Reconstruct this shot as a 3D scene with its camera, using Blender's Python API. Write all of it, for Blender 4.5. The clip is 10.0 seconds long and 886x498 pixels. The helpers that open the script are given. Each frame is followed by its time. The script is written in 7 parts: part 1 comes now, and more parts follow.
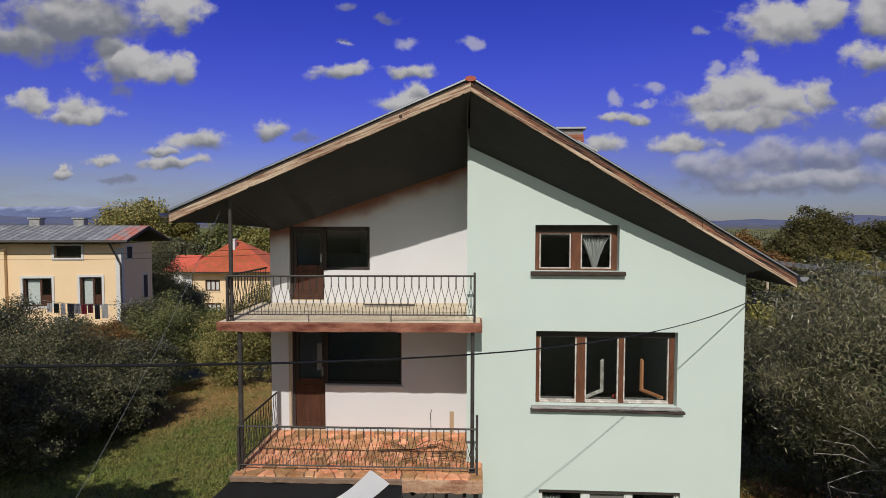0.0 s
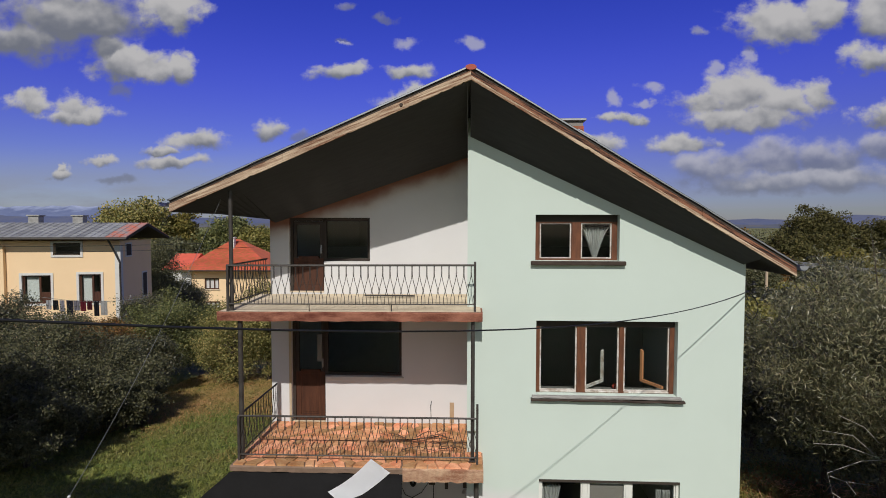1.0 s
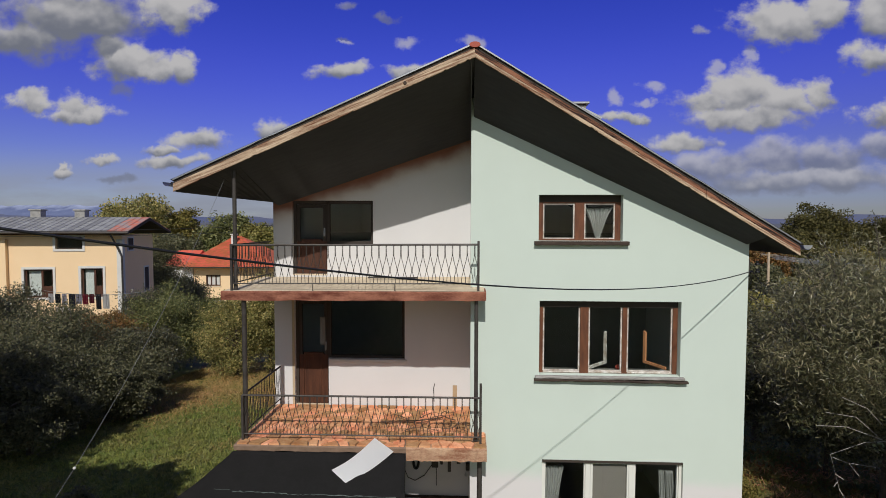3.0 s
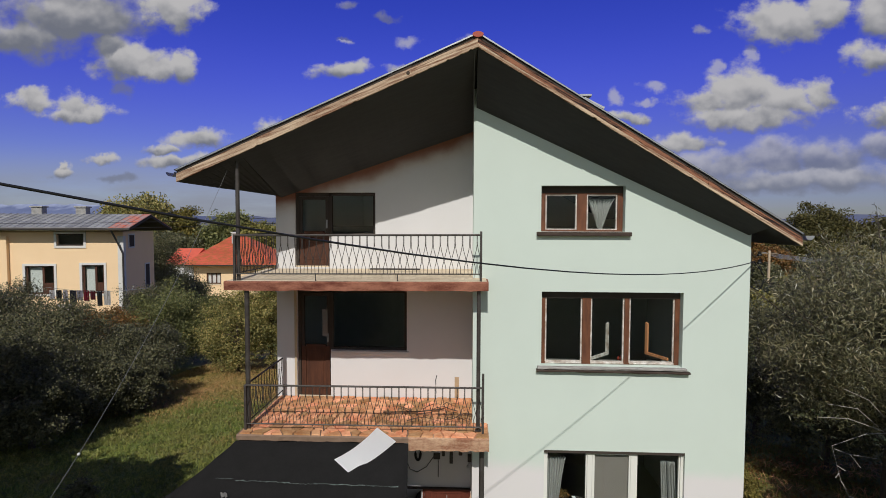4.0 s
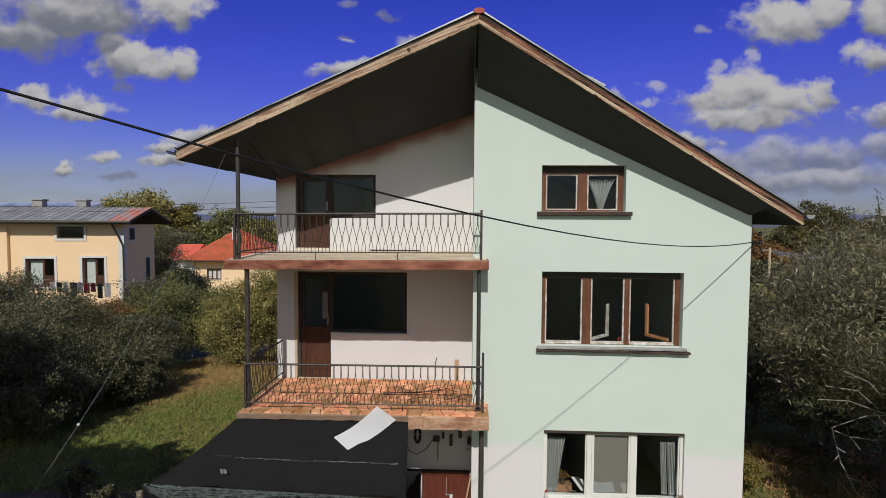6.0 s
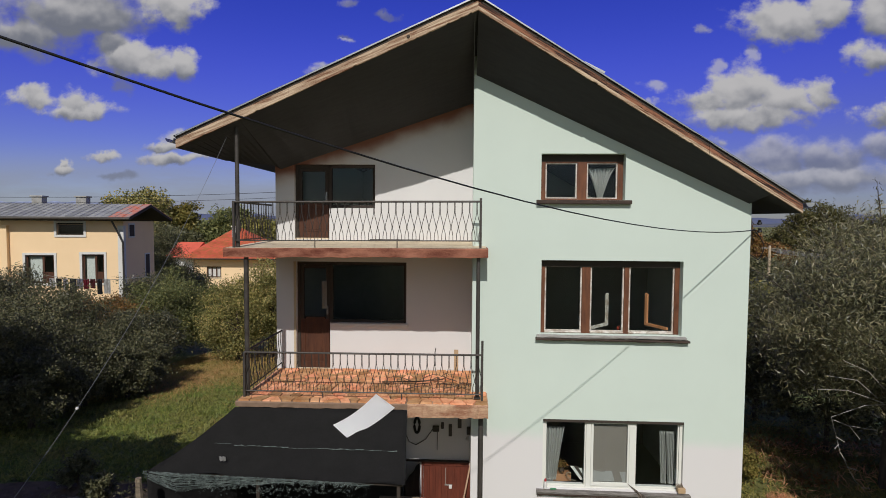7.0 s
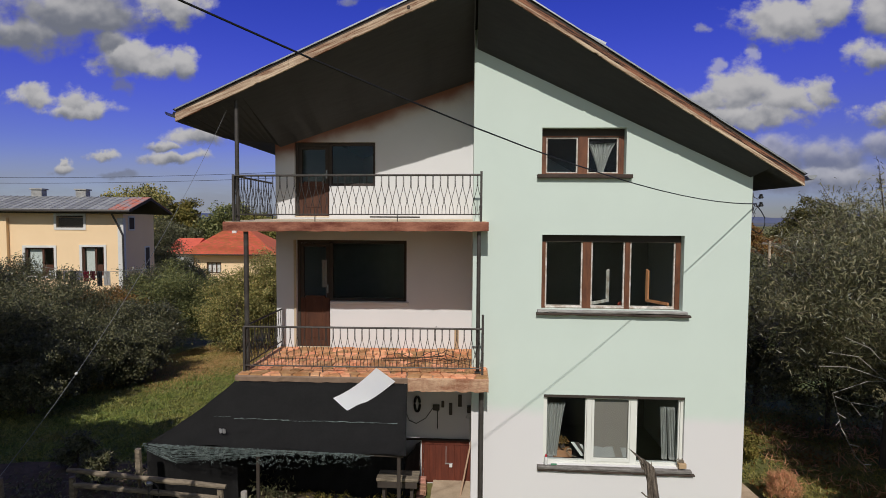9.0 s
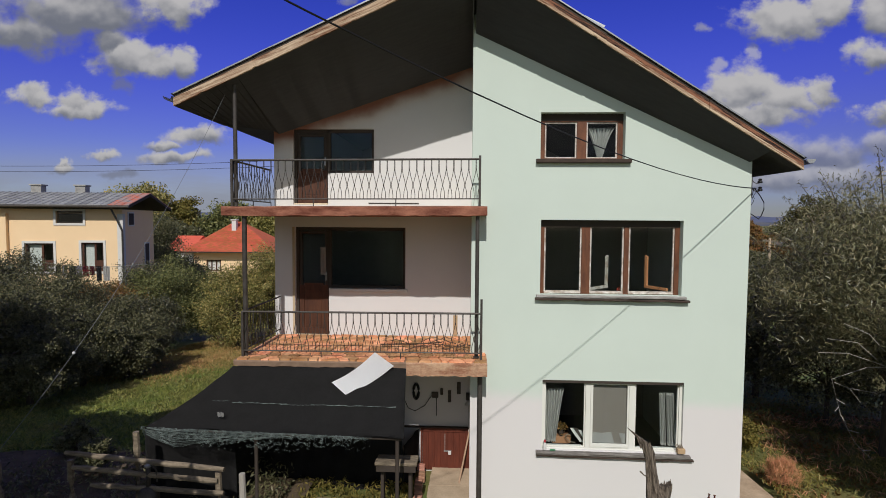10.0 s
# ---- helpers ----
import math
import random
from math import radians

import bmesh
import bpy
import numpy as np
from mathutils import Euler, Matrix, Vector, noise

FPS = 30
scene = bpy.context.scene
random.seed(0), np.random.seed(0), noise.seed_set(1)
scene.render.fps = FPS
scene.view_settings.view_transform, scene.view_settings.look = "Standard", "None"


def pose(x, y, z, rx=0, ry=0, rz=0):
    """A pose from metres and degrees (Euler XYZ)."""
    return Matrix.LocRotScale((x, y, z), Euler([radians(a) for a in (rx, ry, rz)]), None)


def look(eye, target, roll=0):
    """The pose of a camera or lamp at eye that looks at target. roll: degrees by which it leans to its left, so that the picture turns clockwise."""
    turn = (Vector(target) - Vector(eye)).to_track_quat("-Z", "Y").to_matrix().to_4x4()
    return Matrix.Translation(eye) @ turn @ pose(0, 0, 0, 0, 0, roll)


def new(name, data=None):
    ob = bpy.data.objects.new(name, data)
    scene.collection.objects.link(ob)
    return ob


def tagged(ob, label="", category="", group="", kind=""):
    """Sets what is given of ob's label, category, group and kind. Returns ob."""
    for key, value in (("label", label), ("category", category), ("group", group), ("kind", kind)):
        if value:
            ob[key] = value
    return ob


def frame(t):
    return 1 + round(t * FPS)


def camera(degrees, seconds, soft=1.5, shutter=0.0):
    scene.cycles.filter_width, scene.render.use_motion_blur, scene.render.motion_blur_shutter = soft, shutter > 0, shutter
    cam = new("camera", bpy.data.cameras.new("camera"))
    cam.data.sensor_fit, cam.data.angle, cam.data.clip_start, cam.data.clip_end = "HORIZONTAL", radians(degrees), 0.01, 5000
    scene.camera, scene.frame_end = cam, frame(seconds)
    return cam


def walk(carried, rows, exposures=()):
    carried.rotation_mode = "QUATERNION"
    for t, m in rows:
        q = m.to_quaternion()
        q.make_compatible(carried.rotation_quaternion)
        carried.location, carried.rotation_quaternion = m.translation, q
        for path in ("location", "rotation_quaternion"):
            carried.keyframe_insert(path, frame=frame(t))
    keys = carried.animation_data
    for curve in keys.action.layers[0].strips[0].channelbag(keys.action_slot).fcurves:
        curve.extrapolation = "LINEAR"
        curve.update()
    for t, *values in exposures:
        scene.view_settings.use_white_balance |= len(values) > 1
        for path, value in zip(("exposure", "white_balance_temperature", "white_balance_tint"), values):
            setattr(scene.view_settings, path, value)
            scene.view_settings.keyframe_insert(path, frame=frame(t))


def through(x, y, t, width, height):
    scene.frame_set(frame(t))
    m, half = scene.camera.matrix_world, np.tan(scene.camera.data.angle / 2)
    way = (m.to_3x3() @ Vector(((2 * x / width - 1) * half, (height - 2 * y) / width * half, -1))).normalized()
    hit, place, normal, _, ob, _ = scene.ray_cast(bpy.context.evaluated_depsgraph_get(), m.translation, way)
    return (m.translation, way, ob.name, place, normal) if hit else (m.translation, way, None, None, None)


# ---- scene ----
cam = camera(80.3, 10.0, soft=0.9)
PATH = [
    (0, (0.022, -9.422, 6.945), (-0.075, -7.427, 6.854), 0.1),
    (0.5, (0.011, -9.424, 6.856), (-0.084, -7.429, 6.765), 0.1),
    (1, (0.003, -9.434, 6.766), (-0.091, -7.438, 6.674), 0.1),
    (1.5, (0.006, -9.463, 6.673), (-0.09, -7.467, 6.58), 0.1),
    (2, (-0.01, -9.47, 6.587), (-0.107, -7.475, 6.493), 0.1),
    (2.5, (-0.02, -9.454, 6.503), (-0.117, -7.459, 6.409), 0.1),
    (4, (-0.081, -9.485, 6.264), (-0.179, -7.49, 6.168), 0.2),
    (4.5, (-0.082, -9.487, 6.183), (-0.18, -7.492, 6.086), 0.2),
    (5, (-0.078, -9.488, 6.1), (-0.177, -7.493, 6.002), 0.2),
    (5.5, (-0.079, -9.494, 6.009), (-0.178, -7.499, 5.91), 0.3),
    (7, (-0.066, -9.497, 5.713), (-0.165, -7.502, 5.612), 0.4),
    (7.5, (-0.05, -9.506, 5.611), (-0.148, -7.512, 5.508), 0.4),
    (8, (-0.06, -9.512, 5.495), (-0.159, -7.517, 5.393), 0.4),
    (8.5, (-0.075, -9.503, 5.377), (-0.174, -7.508, 5.274), 0.4),
    (9, (-0.07, -9.493, 5.271), (-0.169, -7.498, 5.167), 0.4),
    (9.5, (-0.06, -9.497, 5.145), (-0.158, -7.502, 5.04), 0.4),
    (10, (-0.044, -9.492, 5.013), (-0.143, -7.497, 4.907), 0.4),
]
walk(cam, [(t, look(eye, target, roll)) for t, eye, target, roll in PATH], exposures=[(0, -0.1)])

# ---- sun and sky ----
SUN_DX, SUN_DZ = 0.01, -0.875          # way of the light for one metre towards the house
SUN_ELEV = math.atan2(-SUN_DZ, math.hypot(1, SUN_DX))
sun = new("sun", bpy.data.lights.new("sun", "SUN"))
sun.data.energy, sun.data.angle, sun.data.color = 3.5, radians(0.53), (1.0, 0.965, 0.91)
sun.matrix_world = look((0, -40, 33), (40 * SUN_DX, 0, 33 + 40 * SUN_DZ))

world = bpy.data.worlds.new("world")
scene.world = world
world.use_nodes = True
WT = world.node_tree
WT.nodes.clear()


def wn(kind, operation="", data_type="", blend_type="", interpolation_type="", vector_type="", use_clamp=False):
    n = WT.nodes.new(kind)
    if operation:
        n.operation = operation
    if data_type:
        n.data_type = data_type
    if blend_type:
        n.blend_type = blend_type
    if interpolation_type:
        n.interpolation_type = interpolation_type
    if vector_type:
        n.vector_type = vector_type
    if use_clamp:
        n.use_clamp = True
    return n


def wmath(op, a, b=None, c=None, clamp=False):
    n = wn("ShaderNodeMath", operation=op, use_clamp=clamp)
    for i, v in enumerate((a, b, c)):
        if v is None:
            continue
        if isinstance(v, (int, float)):
            n.inputs[i].default_value = v
        else:
            WT.links.new(v, n.inputs[i])
    return n.outputs[0]


sky = wn("ShaderNodeTexSky")
sky.sky_type, sky.sun_disc = "NISHITA", False
sky.sun_elevation, sky.sun_rotation = SUN_ELEV, math.pi + math.atan(SUN_DX)
sky.altitude, sky.air_density, sky.dust_density, sky.ozone_density = 600, 1.0, 0.6, 3.0
rich = wn("ShaderNodeHueSaturation")
rich.inputs["Hue"].default_value, rich.inputs["Saturation"].default_value, rich.inputs["Value"].default_value = 0.53, 1.35, 1.0
WT.links.new(sky.outputs[0], rich.inputs["Color"])
deep = wn("ShaderNodeMix", data_type="RGBA", blend_type="MULTIPLY")
deep.inputs[0].default_value = 1.0
WT.links.new(rich.outputs[0], deep.inputs[6])

geo = wn("ShaderNodeTexCoord")
sep = wn("ShaderNodeSeparateXYZ")
WT.links.new(geo.outputs["Generated"], sep.inputs[0])
high = wn("ShaderNodeMapRange", interpolation_type="SMOOTHSTEP")
WT.links.new(sep.outputs[2], high.inputs[0])
high.inputs[1].default_value, high.inputs[2].default_value = 0.0, 0.30
tint = wn("ShaderNodeMix", data_type="RGBA")
WT.links.new(high.outputs[0], tint.inputs[0])
tint.inputs[7].default_value = (1.15, 0.72, 1.38, 1)
WT.links.new(tint.outputs[2], deep.inputs[7])
ahead = wmath("MAXIMUM", sep.outputs[1], 0.02)
flat_u, flat_v = wmath("DIVIDE", sep.outputs[0], ahead), wmath("DIVIDE", sep.outputs[2], ahead)
flat = wn("ShaderNodeCombineXYZ")
WT.links.new(flat_u, flat.inputs[0])
WT.links.new(flat_v, flat.inputs[1])


def wnoise(scale, detail, rough=0.55, stretch=(1, 1, 1)):
    m = wn("ShaderNodeMapping")
    m.inputs["Scale"].default_value = stretch
    WT.links.new(flat.outputs[0], m.inputs["Vector"])
    n = wn("ShaderNodeTexNoise")
    n.inputs["Scale"].default_value, n.inputs["Detail"].default_value, n.inputs["Roughness"].default_value = scale, detail, rough
    WT.links.new(m.outputs[0], n.inputs["Vector"])
    return n


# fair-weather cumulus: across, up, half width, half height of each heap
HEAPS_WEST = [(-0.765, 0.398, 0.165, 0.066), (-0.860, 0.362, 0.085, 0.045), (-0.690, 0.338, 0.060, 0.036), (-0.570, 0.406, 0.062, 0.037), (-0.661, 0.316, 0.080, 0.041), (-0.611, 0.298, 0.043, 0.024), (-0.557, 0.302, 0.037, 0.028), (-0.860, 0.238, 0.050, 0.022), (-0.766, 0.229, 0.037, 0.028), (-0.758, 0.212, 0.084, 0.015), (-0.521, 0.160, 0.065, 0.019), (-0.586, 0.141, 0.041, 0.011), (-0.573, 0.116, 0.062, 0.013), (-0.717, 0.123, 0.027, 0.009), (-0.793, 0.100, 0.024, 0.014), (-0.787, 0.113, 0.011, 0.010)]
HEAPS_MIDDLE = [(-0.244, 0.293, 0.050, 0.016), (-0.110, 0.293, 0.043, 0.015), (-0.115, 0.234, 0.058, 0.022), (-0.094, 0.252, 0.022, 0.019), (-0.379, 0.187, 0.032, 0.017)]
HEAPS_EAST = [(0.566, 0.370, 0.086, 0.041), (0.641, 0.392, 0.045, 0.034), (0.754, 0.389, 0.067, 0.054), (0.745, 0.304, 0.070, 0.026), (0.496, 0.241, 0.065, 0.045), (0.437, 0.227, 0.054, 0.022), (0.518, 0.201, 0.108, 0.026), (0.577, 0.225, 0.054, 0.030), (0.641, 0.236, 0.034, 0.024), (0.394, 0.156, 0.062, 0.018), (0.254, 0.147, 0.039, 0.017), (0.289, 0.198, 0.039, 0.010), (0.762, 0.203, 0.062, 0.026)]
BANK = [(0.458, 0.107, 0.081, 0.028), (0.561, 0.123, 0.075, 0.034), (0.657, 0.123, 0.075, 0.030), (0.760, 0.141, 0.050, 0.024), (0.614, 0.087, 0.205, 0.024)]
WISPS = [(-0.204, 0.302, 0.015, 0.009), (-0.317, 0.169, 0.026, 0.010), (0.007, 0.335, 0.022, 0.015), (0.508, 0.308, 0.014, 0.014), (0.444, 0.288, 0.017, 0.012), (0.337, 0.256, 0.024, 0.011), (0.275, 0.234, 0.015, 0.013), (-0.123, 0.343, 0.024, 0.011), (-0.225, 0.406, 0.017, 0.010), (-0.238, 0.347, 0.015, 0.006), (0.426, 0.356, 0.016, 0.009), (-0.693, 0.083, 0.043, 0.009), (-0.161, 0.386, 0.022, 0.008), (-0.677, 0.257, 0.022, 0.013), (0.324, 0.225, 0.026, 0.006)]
warp = wnoise(13.0, 5.0, 0.6)
off = wn("ShaderNodeVectorMath", operation="SUBTRACT")
WT.links.new(warp.outputs["Color"], off.inputs[0])
off.inputs[1].default_value = (0.5, 0.5, 0.5)
small = wn("ShaderNodeVectorMath", operation="MULTIPLY_ADD")
WT.links.new(off.outputs[0], small.inputs[0])
small.inputs[1].default_value = (0.085, 0.055, 0.0)
WT.links.new(flat.outputs[0], small.inputs[2])


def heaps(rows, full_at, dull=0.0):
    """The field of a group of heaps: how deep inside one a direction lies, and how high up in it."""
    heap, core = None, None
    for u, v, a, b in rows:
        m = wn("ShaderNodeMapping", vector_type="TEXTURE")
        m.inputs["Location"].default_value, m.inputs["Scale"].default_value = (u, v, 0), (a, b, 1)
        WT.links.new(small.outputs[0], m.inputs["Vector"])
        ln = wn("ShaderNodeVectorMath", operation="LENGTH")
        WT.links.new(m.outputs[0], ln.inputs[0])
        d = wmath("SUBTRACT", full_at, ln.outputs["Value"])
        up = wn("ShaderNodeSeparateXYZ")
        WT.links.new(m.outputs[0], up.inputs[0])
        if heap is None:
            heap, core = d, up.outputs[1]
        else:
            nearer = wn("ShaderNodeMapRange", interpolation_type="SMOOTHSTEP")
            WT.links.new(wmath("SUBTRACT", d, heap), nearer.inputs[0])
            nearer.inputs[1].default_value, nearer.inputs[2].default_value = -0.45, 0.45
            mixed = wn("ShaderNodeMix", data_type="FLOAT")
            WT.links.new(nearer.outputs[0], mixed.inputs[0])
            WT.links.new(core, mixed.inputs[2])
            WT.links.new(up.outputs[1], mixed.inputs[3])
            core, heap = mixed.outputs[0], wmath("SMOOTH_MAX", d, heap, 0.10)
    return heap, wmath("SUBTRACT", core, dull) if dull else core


def covered(heap, puffs, k, lo, hi, thick):
    r = wn("ShaderNodeMapRange", interpolation_type="SMOOTHSTEP")
    WT.links.new(wmath("ADD", heap, wmath("MULTIPLY_ADD", puffs, k, -0.5 * k)), r.inputs[0])
    r.inputs[1].default_value, r.inputs[2].default_value, r.inputs[4].default_value = lo, hi, thick
    return r.outputs[0]


puff = wnoise(21.0, 7.0, 0.55, (1, 1.3, 1))
broad = wnoise(17.0, 2.5, 0.45, (1, 1.3, 1))
lifted = wn("ShaderNodeMapping")
lifted.inputs["Location"].default_value, lifted.inputs["Scale"].default_value = (0.006, 0.020, 0), (1, 1.3, 1)
WT.links.new(flat.outputs[0], lifted.inputs["Vector"])
broad_up = wn("ShaderNodeTexNoise")
broad_up.inputs["Scale"].default_value, broad_up.inputs["Detail"].default_value, broad_up.inputs["Roughness"].default_value = 17.0, 2.5, 0.45
WT.links.new(lifted.outputs[0], broad_up.inputs["Vector"])
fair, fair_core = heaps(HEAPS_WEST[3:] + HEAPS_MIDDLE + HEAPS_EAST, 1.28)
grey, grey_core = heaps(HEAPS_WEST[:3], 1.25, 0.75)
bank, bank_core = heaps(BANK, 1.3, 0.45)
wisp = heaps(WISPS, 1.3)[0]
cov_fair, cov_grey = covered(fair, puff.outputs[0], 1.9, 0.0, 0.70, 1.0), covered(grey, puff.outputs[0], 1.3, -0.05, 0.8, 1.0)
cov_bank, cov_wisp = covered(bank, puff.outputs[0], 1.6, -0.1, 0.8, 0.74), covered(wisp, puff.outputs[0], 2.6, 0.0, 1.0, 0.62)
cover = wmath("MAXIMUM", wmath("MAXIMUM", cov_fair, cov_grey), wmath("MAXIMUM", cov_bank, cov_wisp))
core = fair_core
for c, k in ((grey, grey_core), (bank, bank_core)):
    pick = wn("ShaderNodeMapRange", interpolation_type="SMOOTHSTEP")
    WT.links.new(wmath("SUBTRACT", c, fair), pick.inputs[0])
    pick.inputs[1].default_value, pick.inputs[2].default_value = -0.3, 0.3
    mixed = wn("ShaderNodeMix", data_type="FLOAT")
    WT.links.new(pick.outputs[0], mixed.inputs[0])
    WT.links.new(core, mixed.inputs[2])
    WT.links.new(k, mixed.inputs[3])
    core = mixed.outputs[0]
# thin veil low over the horizon
low = wn("ShaderNodeMapRange", interpolation_type="SMOOTHSTEP")
WT.links.new(flat_v, low.inputs[0])
low.inputs[1].default_value, low.inputs[2].default_value, low.inputs[3].default_value, low.inputs[4].default_value = 0.17, 0.02, 0.0, 0.95
veil_n = wnoise(3.2, 5.0, 0.6, (1, 5, 1))
veil_r = wn("ShaderNodeMapRange", interpolation_type="SMOOTHSTEP")
WT.links.new(veil_n.outputs[0], veil_r.inputs[0])
veil_r.inputs[1].default_value, veil_r.inputs[2].default_value = 0.30, 0.62
eastward = wn("ShaderNodeMapRange", interpolation_type="SMOOTHSTEP")
WT.links.new(flat_u, eastward.inputs[0])
eastward.inputs[1].default_value, eastward.inputs[2].default_value, eastward.inputs[3].default_value, eastward.inputs[4].default_value = -0.4, 0.5, 1.0, 0.25
low_tint = wn("ShaderNodeMix", data_type="RGBA")
WT.links.new(eastward.outputs[0], low_tint.inputs[0])
low_tint.inputs[6].default_value, low_tint.inputs[7].default_value = (0.44, 0.40, 0.54, 1), (0.70, 0.68, 0.90, 1)
WT.links.new(low_tint.outputs[2], tint.inputs[6])
low_amt = wmath("MULTIPLY", low.outputs[0], eastward.outputs[0])
veil = wmath("MULTIPLY", low_amt, wmath("MULTIPLY_ADD", veil_r.outputs[0], 0.65, 0.35))
front = wmath("GREATER_THAN", sep.outputs[1], 0.05)
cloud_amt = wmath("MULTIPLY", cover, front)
veil_amt = wmath("MULTIPLY", veil, front)

relief = wmath("MULTIPLY", wmath("SUBTRACT", broad.outputs[0], broad_up.outputs[0]), 1.9)
shade = wn("ShaderNodeMapRange", interpolation_type="SMOOTHSTEP")
WT.links.new(wmath("ADD", wmath("ADD", core, relief), wmath("MULTIPLY_ADD", puff.outputs[0], 0.7, -0.35)), shade.inputs[0])
shade.inputs[1].default_value, shade.inputs[2].default_value = -1.15, 0.55
tone = wn("ShaderNodeMix", data_type="RGBA")
WT.links.new(shade.outputs[0], tone.inputs[0])
tone.inputs[6].default_value, tone.inputs[7].default_value = (1.95, 2.1, 2.6, 1), (5.95, 5.85, 5.95, 1)
hazed = wn("ShaderNodeMix", data_type="RGBA")
WT.links.new(veil_amt, hazed.inputs[0])
away = wn("ShaderNodeMapRange", interpolation_type="SMOOTHSTEP")
WT.links.new(sep.outputs[1], away.inputs[0])
away.inputs[1].default_value, away.inputs[2].default_value = -0.35, 0.35
open_sky = wn("ShaderNodeMix", data_type="RGBA")
WT.links.new(away.outputs[0], open_sky.inputs[0])
behind = wn("ShaderNodeTexNoise")
behind.inputs["Scale"].default_value, behind.inputs["Detail"].default_value = 3.2, 5.0
WT.links.new(geo.outputs["Generated"], behind.inputs["Vector"])
behind_amt = wn("ShaderNodeMapRange", interpolation_type="SMOOTHSTEP")
WT.links.new(behind.outputs[0], behind_amt.inputs[0])
behind_amt.inputs[1].default_value, behind_amt.inputs[2].default_value = 0.46, 0.60
round_sky = wn("ShaderNodeMix", data_type="RGBA")
WT.links.new(behind_amt.outputs[0], round_sky.inputs[0])
WT.links.new(sky.outputs[0], round_sky.inputs[6])
round_sky.inputs[7].default_value = (5.6, 5.4, 5.3, 1)
WT.links.new(round_sky.outputs[2], open_sky.inputs[6])
WT.links.new(deep.outputs[2], open_sky.inputs[7])
WT.links.new(open_sky.outputs[2], hazed.inputs[6])
hazed.inputs[7].default_value = (3.2, 3.45, 4.25, 1)
full = wn("ShaderNodeMix", data_type="RGBA")
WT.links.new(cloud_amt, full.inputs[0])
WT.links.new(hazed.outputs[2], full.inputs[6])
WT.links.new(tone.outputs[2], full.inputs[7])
bg = wn("ShaderNodeBackground")
bg.inputs["Strength"].default_value = 0.085
WT.links.new(full.outputs[2], bg.inputs["Color"])
wout = wn("ShaderNodeOutputWorld")
WT.links.new(bg.outputs[0], wout.inputs["Surface"])

# ---- materials ----
def mat(name, base, dark=None, scale=6.0, rough=0.8, metal=0.0, bump=0.15, fine=60.0, amount=0.6, spec=0.35, stretch=(1, 1, 1), vary=0.0, island=0.0, bump_dist=0.01, turn=0.0, hue=0.06):
    """A surface of two tones mixed by broad and fine noise, with relief; vary: spread between objects, island: between pieces of one mesh."""
    m = bpy.data.materials.new(name)
    m.use_nodes = True
    nt = m.node_tree
    b = nt.nodes["Principled BSDF"]
    b.inputs["Roughness"].default_value, b.inputs["Metallic"].default_value = rough, metal
    b.inputs["Specular IOR Level"].default_value = spec
    dark = dark or tuple(c * 0.7 for c in base)
    co = nt.nodes.new("ShaderNodeTexCoord")
    mp = nt.nodes.new("ShaderNodeMapping")
    mp.inputs["Scale"].default_value = stretch
    rot = nt.nodes.new("ShaderNodeMapping")
    rot.inputs["Rotation"].default_value = (0, radians(turn), 0)
    nt.links.new(co.outputs["Object"], rot.inputs[0])
    nt.links.new(rot.outputs[0], mp.inputs[0])
    n1, n2 = nt.nodes.new("ShaderNodeTexNoise"), nt.nodes.new("ShaderNodeTexNoise")
    for n, s, d in ((n1, scale, 6.0), (n2, fine, 4.0)):
        n.inputs["Scale"].default_value, n.inputs["Detail"].default_value, n.inputs["Roughness"].default_value = s, d, 0.6
        nt.links.new(mp.outputs[0], n.inputs["Vector"])
    add = nt.nodes.new("ShaderNodeMath")
    add.operation = "MULTIPLY_ADD"
    nt.links.new(n2.outputs[0], add.inputs[0])
    add.inputs[1].default_value = 0.45
    nt.links.new(n1.outputs[0], add.inputs[2])
    rng = nt.nodes.new("ShaderNodeMapRange")
    nt.links.new(add.outputs[0], rng.inputs[0])
    rng.inputs[1].default_value, rng.inputs[2].default_value = 0.45, 1.0
    rng.inputs[3].default_value, rng.inputs[4].default_value = 0.5 - amount / 2 , 0.5 + amount / 2
    mix = nt.nodes.new("ShaderNodeMix")
    mix.data_type = "RGBA"
    nt.links.new(rng.outputs[0], mix.inputs[0])
    mix.inputs[6].default_value, mix.inputs[7].default_value = (*dark, 1), (*base, 1)
    out = mix.outputs[2]
    if vary or island:
        src = nt.nodes.new("ShaderNodeObjectInfo").outputs["Random"] if vary else nt.nodes.new("ShaderNodeNewGeometry").outputs["Random Per Island"]
        k = vary or island
        r2 = nt.nodes.new("ShaderNodeMapRange")
        nt.links.new(src, r2.inputs[0])
        r2.inputs[3].default_value, r2.inputs[4].default_value = 1 - k, 1 + k
        hs = nt.nodes.new("ShaderNodeHueSaturation")
        nt.links.new(r2.outputs[0], hs.inputs["Value"])
        r3 = nt.nodes.new("ShaderNodeMapRange")
        nt.links.new(src, r3.inputs[0])
        r3.inputs[3].default_value, r3.inputs[4].default_value = 0.5 + k * hue, 0.5 - k * hue
        nt.links.new(r3.outputs[0], hs.inputs["Hue"])
        nt.links.new(out, hs.inputs["Color"])
        out = hs.outputs[0]
    nt.links.new(out, b.inputs["Base Color"])
    if bump:
        bp = nt.nodes.new("ShaderNodeBump")
        bp.inputs["Strength"].default_value, bp.inputs["Distance"].default_value = bump, bump_dist
        nt.links.new(add.outputs[0], bp.inputs["Height"])
        nt.links.new(bp.outputs[0], b.inputs["Normal"])
    return m


